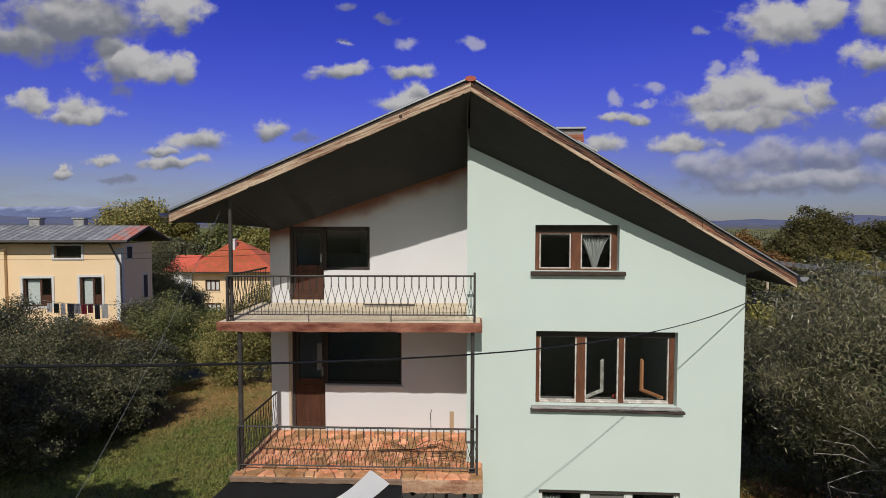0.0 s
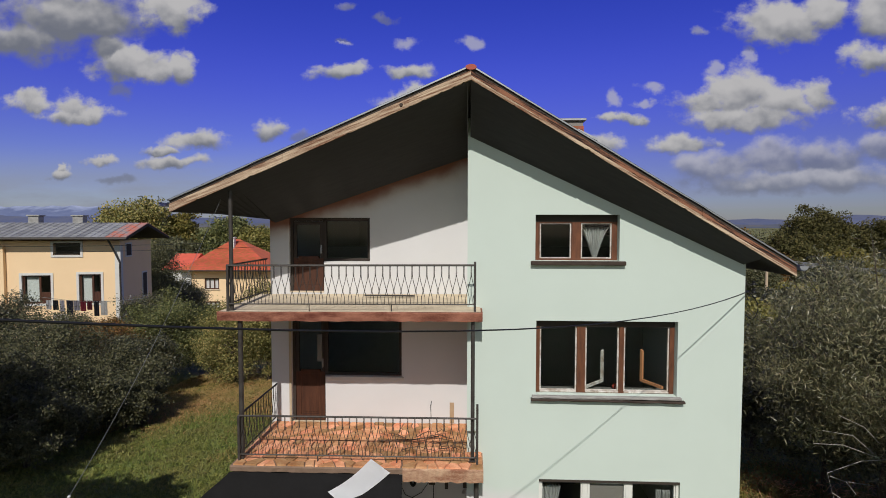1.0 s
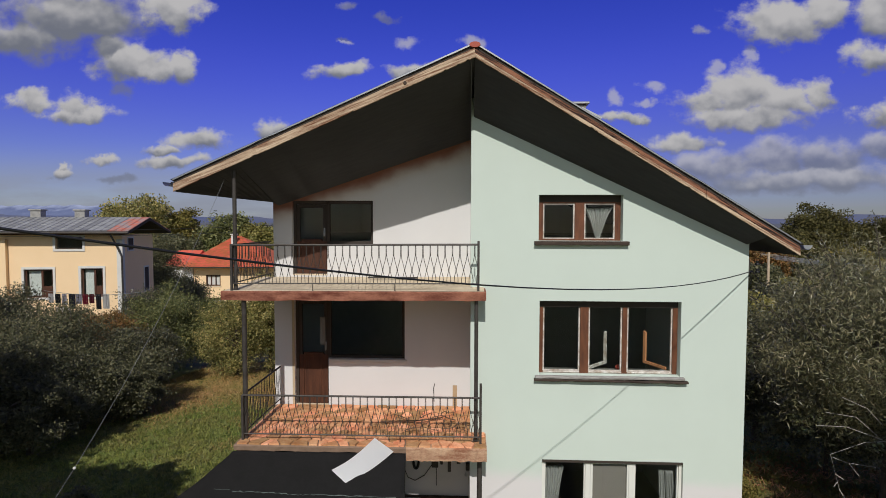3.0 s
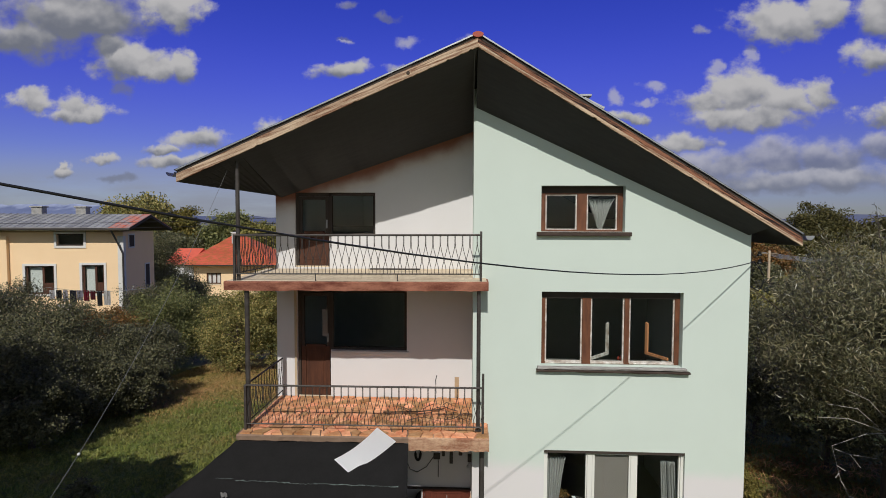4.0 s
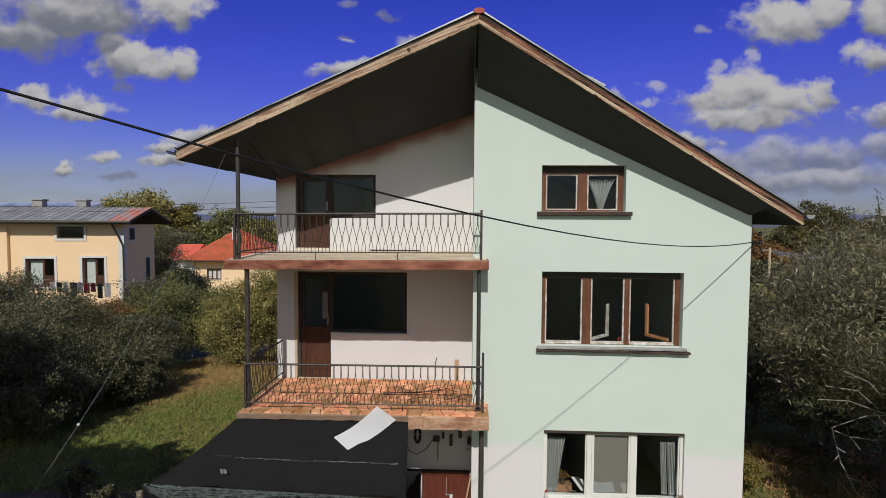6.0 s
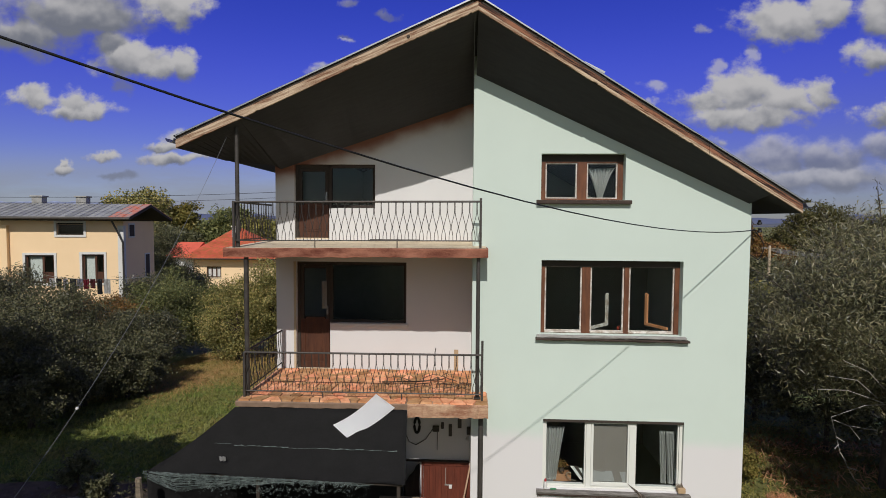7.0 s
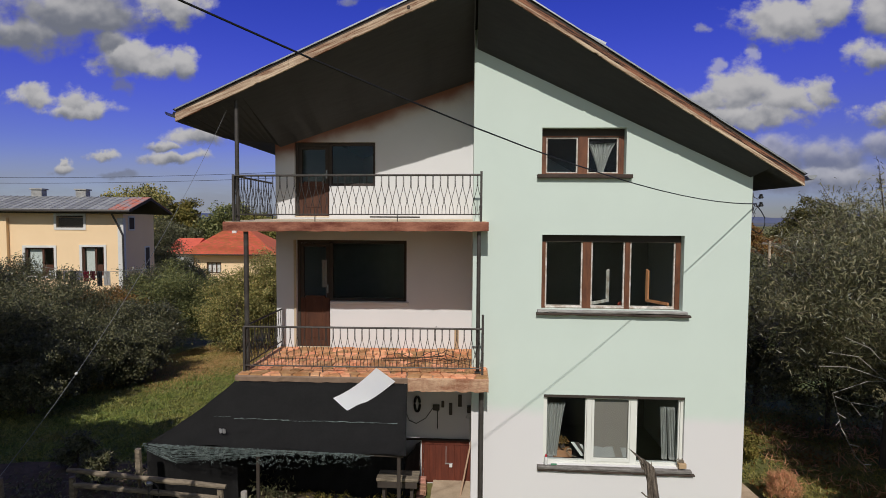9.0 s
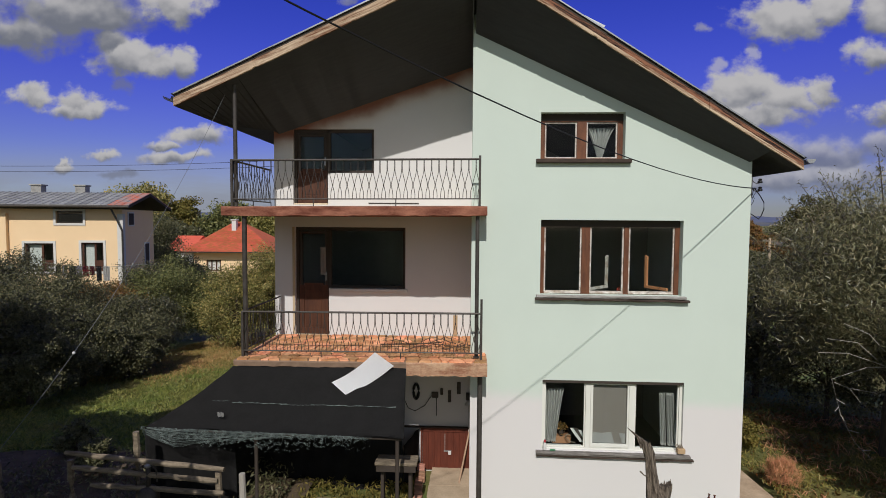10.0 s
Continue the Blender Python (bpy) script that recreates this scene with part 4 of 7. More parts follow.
def plank(x0, x1, y0, y1, za, zb, drop, seed, rough=0.006):
    """A weathered plank with wavy, worn edges, its end x1 lower by drop."""
    bm = bmesh.new()
    rows = []
    n = 60
    for i in range(n + 1):
        x = x0 + (x1 - x0) * i / n
        d = -drop * i / n
        j = [rough * (1.6 * noise.noise(Vector((x * 3.1, seed, k * 5.3))) + noise.noise(Vector((x * 14, seed, k * 3.7)))) for k in range(6)]
        h = zb - za
        rows.append([bm.verts.new(p) for p in ((x, y1, za + d), (x, y0 + 0.01, za + d + j[0]), (x, y0 + j[1], za + 0.3 * h + d), (x, y0 + j[2], zb - 0.25 * h + d), (x, y0 + 0.014 + j[3], zb + d + 0.5 * j[4]), (x, y1, zb + d))])
    for a, b in zip(rows, rows[1:]):
        for k in range(6):
            bm.faces.new((a[k], a[(k + 1) % 6], b[(k + 1) % 6], b[k]))
    bm.faces.new(rows[0][::-1])
    bm.faces.new(rows[-1])
    bmesh.ops.recalc_face_normals(bm, faces=bm.faces[:])
    return bm


sill1 = part("sill", plank(1.21, 3.96, -0.09, 0.06, 0.785, 0.842, 0.015, 3, 0.007), M_GREYSILL, w1, "weathered grey plank sill with worn edges")
part("lower_plank", plank(1.22, 4.02, -0.075, -0.004, 0.745, 0.783, 0.03, 8, 0.007), M_DARKSILL, sill1, "dark uneven plank under the sill")
sill2 = part("sill", plank(1.17, 3.80, -0.09, 0.15, 3.655, 3.703, 0.0, 5, 0.006), M_PALESILL, w2, "pale weathered sill board")
part("lower_plank", plank(1.15, 3.86, -0.10, -0.004, 3.615, 3.652, 0.012, 9, 0.006), M_DARKSILL, sill2, "dark uneven plank under the sill")
for x0, x1 in ((1.33, 1.99), (2.155, 2.75), (2.85, 3.65)):
    part("bottom_rail", plank(x0, x1, 0.138, 0.149, 3.712, 3.742, 0.0, x0 * 7, 0.004), M_PALEPAINT, w2, "flaking white bottom rail")
part("inner_sill", boxes((1.26, 3.72, 0.245, 0.52, 3.672, 3.70)), M_GREYSILL, w2)
# inner casements of the middle window standing open
for hx, fx, fy, m in ((2.20, 2.60, 0.66, M_PALEPAINT), (3.58, 3.34, 0.74, mat("orange_brown_wood", (0.62, 0.27, 0.13), (0.48, 0.19, 0.08), scale=4, rough=0.6))):
    hy = 0.25
    ln, ang = math.hypot(fx - hx, fy - hy), math.degrees(math.atan2(fy - hy, fx - hx))
    bm = prism([(0, 0), (ln, 0), (ln, 0.62), (ln - 0.055, 0.60), (ln - 0.055, 0.05), (0, 0.05)], 0.04, "y", -0.02)
    bm.transform(pose(hx, hy, 3.765, 0, 0, ang))
    part("casement", bm, m, w2, "inner casement standing open")


def cloth(x0, x1, z0, z1, y, waves, tie=0.0, depth=0.035, gather=0.0):
    """A hanging curtain with folds; tie pulls its sides together towards the hem."""
    bm = bmesh.new()
    nx, nz = 48, 14
    g = []
    for j in range(nz + 1):
        f = j / nz
        k = 1 - tie * f ** 0.7
        row = []
        for i in range(nx + 1):
            u = i / nx
            x = (x0 + x1) / 2 + (u - 0.5) * (x1 - x0) * k + gather * f
            row.append(bm.verts.new((x, y + depth * math.sin(u * waves * 6.283 + f * 0.8) * (1 - 0.5 * tie * f) + 0.01 * math.sin(u * 37), z1 + (z0 - z1) * f - 0.02 * math.sin(u * 3.14) * tie)))
        g.append(row)
    for a, b in zip(g, g[1:]):
        for i in range(nx):
            bm.faces.new((a[i], a[i + 1], b[i + 1], b[i]))
    bmesh.ops.solidify(bm, geom=bm.faces[:], thickness=0.003)
    return bm


tagged(link_mesh("curtain", cloth(2.04, 2.60, 6.19, 6.74, 0.30, 9, tie=0.84), M_CURTAIN, smooth=True), "white net curtain gathered to a point", "curtain")
tagged(link_mesh("curtain", cloth(1.37, 1.76, 0.90, 1.92, 0.26, 7, tie=0.45, gather=-0.06), M_CURTAIN, smooth=True), "pale grey pleated curtain", "curtain")
tagged(link_mesh("curtain", cloth(3.50, 3.60, 0.88, 1.88, 0.27, 2, gather=0.05, depth=0.02), M_CURTAIN, smooth=True), "narrow strip of pale grey curtain", "curtain")
tagged(link_mesh("curtain", cloth(3.61, 3.75, 0.88, 1.88, 0.25, 3, gather=0.07, depth=0.03), M_CURTAIN, smooth=True), "pale grey pleated curtain, half fallen", "curtain")


def balcony_front(d, n, label):
    """A glazed brown door with a long window beside it, set back in the white wall."""
    y0, y1 = 1.47, 1.55
    # dark outer frame and upper leaf paint in the shade on brown wood
    fr = part("door", boxes((d[0] + 0.002, d[0] + 0.06, y0, y1, d[2] + 0.002, d[3] - 0.002), (d[1] - 0.03, d[1] + 0.04, y0, y1, n[2] + 0.002, d[3] - 0.002), (d[0] + 0.06, n[1] - 0.06, y0, y1, d[3] - 0.07, d[3] - 0.002),
                            (n[1] - 0.06, n[1] - 0.002, y0, y1, n[2] + 0.002, n[3] - 0.002), (d[1] + 0.04, n[1] - 0.06, y0, y1, n[2] + 0.002, n[2] + 0.06), bevel=0.004), M_DARKWOOD, house, label)
    a, b, zb, zt, mid = d[0] + 0.065, d[1] - 0.035, d[2] + 0.02, d[3] - 0.075, n[2] + 0.06
    f0, f1 = y0 + 0.015, y1 - 0.012
    part("door_leaf", boxes((a, a + 0.10, f0, f1, zb, mid), (b - 0.10, b, f0, f1, zb, mid), (a + 0.10, b - 0.10, f0, f1, zb, zb + 0.14), (a + 0.10, b - 0.10, f0, f1, mid - 0.05, mid + 0.04), bevel=0.005), M_DOORWOOD, fr)
    part("shade_dark_frame", boxes((a, a + 0.07, f0, f1, mid + 0.002, zt), (b - 0.07, b, f0, f1, mid + 0.002, zt), (a + 0.07, b - 0.07, f0, f1, zt - 0.07, zt), bevel=0.005), M_DARKWOOD, fr, "upper door frame, darkened to paint in the shade")
    part("door_panel", boxes((a + 0.10, b - 0.10, y0 + 0.03, y1 - 0.025, zb + 0.14, mid - 0.05), (a + 0.15, b - 0.15, y0 + 0.022, y0 + 0.032, zb + 0.19, mid - 0.10), bevel=0.004), M_DOORWOOD, fr)
    for p in ((a + 0.07, b - 0.07, mid + 0.04, zt - 0.07), (d[1] + 0.04, n[1] - 0.06, n[2] + 0.06, d[3] - 0.07)):
        g = part("pane", boxes((p[0], p[1], y0 + 0.04, y0 + 0.044, p[2], p[3])), M_GLASS, fr)
        g.visible_shadow = False
    part("door_handle", boxes((b - 0.055, b - 0.025, y0 + 0.002, y0 + 0.014, mid + 0.10, mid + 0.28), (b - 0.05, b - 0.03, y0 - 0.04, y0 - 0.028, mid + 0.10, mid + 0.215), (b - 0.05, b - 0.03, y0 - 0.03, y0 + 0.004, mid + 0.20, mid + 0.215), bevel=0.003), M_GALV, fr, "pale metal handle")
    part("threshold", boxes((d[0] + 0.01, d[1] - 0.01, 1.405, y0, d[2] + 0.002, d[2] + 0.03)), M_CONC, fr)
    return fr


lower_door = balcony_front(D2, N2, "brown glazed balcony door with a long window beside it")
part("sill", boxes((N2[0] + 0.02, N2[1] + 0.05, 1.35, 1.468, N2[2] - 0.07, N2[2] - 0.002), bevel=0.006), M_OFFWHITE, lower_door, "pale plastered sill")
part("jamb", boxes((D2[0] - 0.05, D2[0] - 0.004, 1.378, 1.398, D2[2] + 0.02, D2[3])), M_PALEJAMB, lower_door, "pale yellowed door jamb")
balcony_front(D3, N3, "brown glazed balcony door with a window beside it")
# pale strip added in place of a reflection in the door glass
tagged(link_mesh("glass_reflection", cloth(-3.185, -3.07, 3.86, 4.45, 1.462, 2, depth=0.008), M_CURTAIN, smooth=True), "narrow pale strip standing in for a reflection in the door glass", "cloth")

# ---- balconies ----
SLOPE = 0.006
def slab_z(x, base):
    return base + SLOPE * (x - 0.26)


def slab(x0, x1, y0, y1, zt, thick, seed, wobble=0.008):
    """A cast slab with a rough, slightly sagging edge."""
    bm = bmesh.new()
    rnd = random.Random(seed)
    n = 30
    rows = []
    for i in range(n + 1):
        x = x0 + (x1 - x0) * i / n
        z = slab_z(x, zt)
        j = [rnd.uniform(-wobble, wobble) for _ in range(4)]
        rows.append([bm.verts.new(p) for p in ((x, y0 + j[0], z - thick + j[1]), (x, y0 - 0.01 + j[2], z - 0.02), (x, y0 + 0.012, z + j[3] * 0.4), (x, y1, z), (x, y1, z - thick))])
    for a, b in zip(rows, rows[1:]):
        for k in range(5):
            bm.faces.new((a[k], a[(k + 1) % 5], b[(k + 1) % 5], b[k]))
    bm.faces.new(rows[0][::-1])
    bm.faces.new(rows[-1])
    bmesh.ops.recalc_face_normals(bm, faces=bm.faces[:])
    return bm


b3 = part("balcony", slab(-4.37, 0.262, -0.52, 1.398, 5.27, 0.16, 5), M_SLABRED, house, "balcony slab with a red oxide edge and bare screed on top")
scr = bmesh.new()
for i in range(40):
    x0, x1 = -4.34 + i * 4.57 / 40, -4.34 + (i + 1) * 4.57 / 40
    a = slab_z(x0, 5.27) + 0.004
    b = slab_z(x1, 5.27) + 0.004
    v = [scr.verts.new(p) for p in ((x0, -0.50, a), (x1, -0.50, b), (x1, 1.395, b + 0.06), (x0, 1.395, a + 0.06))]
    scr.faces.new(v)
bmesh.ops.remove_doubles(scr, verts=scr.verts[:], dist=0.001)
part("screed", scr, M_CONC, b3, "worn sandy screed with old adhesive marks")
b2 = part("balcony", slab(-4.12, -1.10, -0.66, 1.398, 2.60, 0.10, 6), M_GROUT, house, "balcony floor of broken terracotta flagstones")
part("slab_edge", slab(-1.098, 0.285, -0.66, 1.398, 2.60, 0.23, 7, 0.012), M_SLABTAN, b2, "rough pale and red concrete slab edge")


def cell_polygon(site, sites, box, gap):
    """The patch of a rectangle nearer to site than to the other sites, drawn in by gap."""
    poly = [(box[0], box[2]), (box[1], box[2]), (box[1], box[3]), (box[0], box[3])]
    for o in sites:
        if o is site or (o[0] - site[0]) ** 2 + (o[1] - site[1]) ** 2 > 1.2:
            continue
        nx, ny = o[0] - site[0], o[1] - site[1]
        ln = math.hypot(nx, ny)
        nx, ny = nx / ln, ny / ln
        c = nx * (o[0] + site[0]) / 2 + ny * (o[1] + site[1]) / 2 - gap
        out = []
        for i, p in enumerate(poly):
            q = poly[(i + 1) % len(poly)]
            dp, dq = p[0] * nx + p[1] * ny - c, q[0] * nx + q[1] * ny - c
            if dp <= 0:
                out.append(p)
            if dp * dq < 0:
                f = dp / (dp - dq)
                out.append((p[0] + (q[0] - p[0]) * f, p[1] + (q[1] - p[1]) * f))
        poly = out
        if len(poly) < 3:
            return None
    return poly


def flagstones():
    rnd = random.Random(21)
    box = (-4.07, 0.27, -0.65, 1.37)
    sites = []
    for i in range(22):
        for j in range(10):
            sites.append((box[0] + (i + 0.5 + rnd.uniform(-0.42, 0.42)) * (box[1] - box[0]) / 22, box[2] + (j + 0.5 + rnd.uniform(-0.42, 0.42)) * (box[3] - box[2]) / 10))
    for s in sites:
        poly = cell_polygon(s, sites, box, 0.009)
        if not poly:
            continue
        h = rnd.uniform(0.012, 0.026)
        z = slab_z(s[0], 2.60) + 0.004
        bm = bmesh.new()
        lo = [bm.verts.new((x, y, z - 0.02)) for x, y in poly]
        hi = [bm.verts.new((s[0] + (x - s[0]) * 0.94, s[1] + (y - s[1]) * 0.94, z + h + rnd.uniform(-0.003, 0.003))) for x, y in poly]
        bm.faces.new(hi)
        for k in range(len(poly)):
            bm.faces.new((lo[k], lo[(k + 1) % len(poly)], hi[(k + 1) % len(poly)], hi[k]))
        bmesh.ops.recalc_face_normals(bm, faces=bm.faces[:])
        part("flagstone", bm, M_FLAG, b2)


flagstones()
# small wall fittings on the white walls
part("wall_stain_strip", boxes((-0.36, -0.27, 1.385, 1.398, 2.62, 3.05)), mat("pale_wood_offcut", (0.50, 0.36, 0.22), scale=5), house, "narrow pale board against the wall")
part("wall_cable", tube([(-0.75, 1.392, 2.70), (-0.76, 1.385, 2.98), (-0.74, 1.39, 3.08)], 0.008, 6), M_CABLE, house)


# ---- wrought iron railings ----
def railing(path, z_of, low, high, label, spacing=0.126, posts=()):
    """A railing along plan points: rails, end posts, and bars bent in pairs like slender vases."""
    rail = thing("balcony_railing", label, "railing", (path[0][0], path[0][1], z_of(path[0][0])), group="balcony railings")
    inv = rail.matrix_world.inverted()
    def add(name, bm, m=M_IRON):
        bm.transform(inv)
        return part(name, bm, m, rail)
    for p, q in zip(path, path[1:]):
        ln = math.hypot(q[0] - p[0], q[1] - p[1])
        dx, dy = (q[0] - p[0]) / ln, (q[1] - p[1]) / ln
        def at(s, h):
            x, y = p[0] + dx * s, p[1] + dy * s
            return (x, y, z_of(x) + h)
        add("top_rail", tube([at(0, high), at(ln, high)], 0.018, 8))
        add("bottom_rail", tube([at(0, low), at(ln, low)], 0.012, 6))
        n = int(ln / spacing)
        step = ln / n
        h = high - low
        for i in range(n):
            s = (i + 0.5) * step
            for side in (-1, 1):
                w = side * step
                pts = [at(s + side * 0.006, high), at(s + side * 0.006, low + h * 0.72), at(s + w * 0.16, low + h * 0.60), at(s + w * 0.40, low + h * 0.43), at(s + w * 0.47, low + h * 0.36), at(s + w * 0.45, low + h * 0.31), at(s + w * 0.28, low + h * 0.19), at(s + w * 0.24, low + h * 0.10), at(s + w * 0.24, low)]
                add("baluster", tube(pts, 0.0052, 4))
            bead = bmesh.new()
            bmesh.ops.create_icosphere(bead, subdivisions=1, radius=0.014, matrix=Matrix.Translation(at(s, low + h * 0.73)))
            add("collar", bead)
            bead = bmesh.new()
            bmesh.ops.create_icosphere(bead, subdivisions=1, radius=0.013, matrix=Matrix.Translation(at(s + step / 2, low + h * 0.345)))
            add("collar", bead)
        m = max(2, int(ln / 1.15))
        for k in range(m + 1):
            s = ln * k / m
            add("foot", tube([at(s, 0), at(s, low)], 0.009, 6))
    for x, y, top in posts:
        add("post", boxes((x - 0.02, x + 0.02, y - 0.02, y + 0.02, z_of(x), z_of(x) + top)))
    return rail


Z3 = lambda x: slab_z(x, 5.275)
Z2 = lambda x: slab_z(x, 2.625)
railing([(-4.20, 1.36), (-4.20, -0.45), (0.13, -0.45)], Z3, 0.125, 0.80, "dark wrought iron balcony railing with vase-shaped bars, upper floor", posts=((-4.20, -0.45, 0.82), (0.13, -0.45, 0.86)))
railing([(-4.02, 1.36), (-4.02, -0.50), (0.18, -0.50)], Z2, 0.11, 0.80, "dark wrought iron balcony railing with vase-shaped bars, lower floor", posts=((-4.02, -0.50, 0.80), (0.18, -0.50, 1.05)))


def post(x, y, z0, z1, r, label, m=M_IRON):
    bm = tube([(x, y, z0), (x, y, z1)], r, 14)
    bmesh.ops.create_cube(bm, size=1.0, matrix=Matrix.Translation((x, y, z0 + 0.006)) @ Matrix.Diagonal((r * 3.2, r * 3.2, 0.012, 1)))
    tagged(link_mesh("support_post", bm, m, smooth=False), label, "post", group="balcony posts")


post(-4.16, -0.38, slab_z(-4.1, 5.27), under(-4.16), 0.035, "dark round steel post from balcony to eaves")
post(-4.00, -0.42, slab_z(-4.0, 2.58), slab_z(-4.0, 5.11) - 0.01, 0.042, "dark round steel post between the balconies")
post(0.10, -0.40, slab_z(0.1, 2.64), slab_z(0.1, 5.11) - 0.005, 0.034, "grey round steel post between the balconies")
post(0.17, -0.36, -0.15, 2.34, 0.045, "dark round steel post under the balcony")


# dry branches lying on the lower balcony
def branch_heap():
    rnd = random.Random(12)
    t = thing("branch_heap", "heap of dry dark branches on the balcony flagstones", "branches", (-0.75, 0.25, 2.64))
    for i in range(12):
        a, ln = rnd.uniform(-0.7, 0.7) + (3.14 if rnd.random() < 0.4 else 0), rnd.uniform(0.3, 0.85)
        x, y, z = rnd.uniform(-0.6, 0.5), rnd.uniform(-0.35, 0.5), rnd.uniform(0.005, 0.07)
        pts = []
        for k in range(5):
            f = k / 4
            pts.append((x + math.cos(a) * ln * f, y + math.sin(a) * ln * f * 0.6 + rnd.uniform(-0.03, 0.03), z + 0.10 * math.sin(f * 3.1) * rnd.uniform(0.1, 1)))
        part("branch", tube(pts, [0.010, 0.009, 0.007, 0.005, 0.003], 5), M_DRYBRANCH, t)
    rail_piece = tube([(-0.95, 0.05, 0.03), (-0.3, 0.1, 0.035), (0.2, 0.3, 0.03)], 0.014, 6)
    part("branch", rail_piece, M_DRYBRANCH, t)


branch_heap()
tagged(link_mesh("iron_bar", boxes((-2.05, -1.05, 0.9, 0.94, 5.34, 5.37)), M_IRON), "dark iron bar lying on the upper balcony", "bar")

# small things on and behind the ground-floor sill
bm = boxes((3.74, 3.87, -0.07, 0.03, 0.862, 0.95), bevel=0.004)
tagged(link_mesh("cardboard_box", bm, mat("cardboard", (0.50, 0.34, 0.20), scale=6)), "small open cardboard box of kindling on the window sill", "box")
kind = thing("kindling", "short dry sticks standing in the cardboard box", "sticks", (3.80, -0.02, 0.95))
for i in range(7):
    part("stick", tube([(-0.05 + 0.016 * i, 0, -0.02), (-0.09 + 0.02 * i, 0.01, 0.05 + 0.015 * (i % 3))], 0.007, 5), M_RAILWOOD, kind)
bot = thing("bottle", "small bottle with a red cap on the window sill", "bottle", (1.37, -0.03, 0.862))
part("body", tube([(0, 0, 0), (0, 0, 0.09), (0, 0, 0.12), (0, 0, 0.14)], [0.03, 0.03, 0.02, 0.014], 12), M_CERAMIC, bot)
part("cap", tube([(0, 0, 0.14), (0, 0, 0.18)], [0.022, 0.018], 12), mat("red_plastic", (0.45, 0.04, 0.05), rough=0.4, bump=0.0), bot, "red cap")
bm = tube([(1.46, -0.06, 0.872), (1.56, -0.05, 0.872)], [0.018, 0.014], 10)
tagged(link_mesh("green_tube", bm, mat("green_plastic", (0.08, 0.25, 0.13), rough=0.5, bump=0.0)), "small green plastic tube lying on the sill", "tube")
for x0, x1, z0, z1, wd, m, lab in ((1.87, 2.06, 0.905, 1.165, 0.062, M_OFFWHITE, "white board leaning behind the window"), (1.94, 2.125, 0.905, 1.16, 0.075, M_DARKWOOD, "dark board leaning behind the window"), (2.03, 2.16, 0.905, 1.13, 0.05, M_OFFWHITE, "white board leaning behind the window")):
    bm = prism([(x1, z0), (x1 + wd, z0), (x0 + wd, z1), (x0, z1)], 0.012, "y", 0.25 if m is M_OFFWHITE else 0.265)
    tagged(link_mesh("leaning_board", bm, m), lab, "board", group="boards behind the window")
tagged(link_mesh("wooden_tray", boxes((1.56, 1.90, 0.30, 0.50, 0.845, 0.975), bevel=0.004), mat("orange_tray_wood", (0.40, 0.20, 0.10), (0.26, 0.12, 0.06), scale=5, rough=0.6)), "orange-brown wooden tray behind the window", "tray")
bm = tube([(1.84 + 0.05 * math.cos(a), 0.22, 1.01 + 0.05 * math.sin(a)) for a in [0.6 + i * 0.35 for i in range(9)]] + [(1.86, 0.22, 0.92), (1.97, 0.22, 0.905)], 0.009, 6)
tagged(link_mesh("rope", bm, M_RAILWOOD, smooth=True), "pale bent piece of rope behind the window", "rope")
for pts in ([(2.255, 0.96), (2.66, 0.96), (2.60, 1.155), (2.50, 1.155), (2.44, 1.13), (2.255, 1.165)], [(2.80, 0.96), (2.855, 0.96), (2.855, 1.14), (2.74, 1.145)]):
    tagged(link_mesh("pale_panel", prism(pts, 0.006, "y", 0.114), M_PALEBOARD), "pale grey panel standing low against the blind", "panel", group="panels against the blind")
vase = thing("dried_flowers", "brown vase of dried flowers behind the window", "flowers", (1.73, 0.36, 0.975))
part("vase", tube([(0, 0, 0), (0, 0, 0.06), (0, 0, 0.12), (0, 0, 0.15)], [0.035, 0.05, 0.035, 0.025], 12), M_DARKSILL, vase)
rngv = np.random.default_rng(5)
leaves("flower_heads", rngv.normal(size=(160, 3)) * np.array([0.055, 0.04, 0.04]) + np.array([0, 0, 0.17]), 1.0, 0.045, 0.6, L_RUST, vase, rngv)


bm = bmesh.new()
bmesh.ops.create_icosphere(bm, subdivisions=2, radius=0.055, matrix=Matrix.Translation((2.76, 0.40, 3.755)))
tagged(link_mesh("red_ball", bm, mat("red_rubber", (0.40, 0.05, 0.03), rough=0.5), smooth=True), "small red ball on the inner window sill", "ball")


# ---- cables ----
CABLE_X, CABLE_Z = 4.93, 5.62
def cable_at(s):
    return (CABLE_X - 0.905 * s, -0.05 - s, CABLE_Z - 0.0465 * s + 0.0202 * s * s)


cab = tube([cable_at(s * 0.5) for s in range(0, 41)], [0.0062 + 0.003 * max(0, 1 - s / 5) for s in range(0, 41)], 8)
tagged(link_mesh("power_cable", cab, M_CABLE, smooth=True), "thick black overhead cable running to the house wall", "cable")
fit_in = thing("cable_insulator", "two dark insulators with looped black leads at the house corner", "insulator", (4.89, 0.02, 5.60))
part("bracket", boxes((-0.006, 0.02, 0.0, 0.03, -0.14, 0.22), bevel=0.004), M_IRON, fit_in)
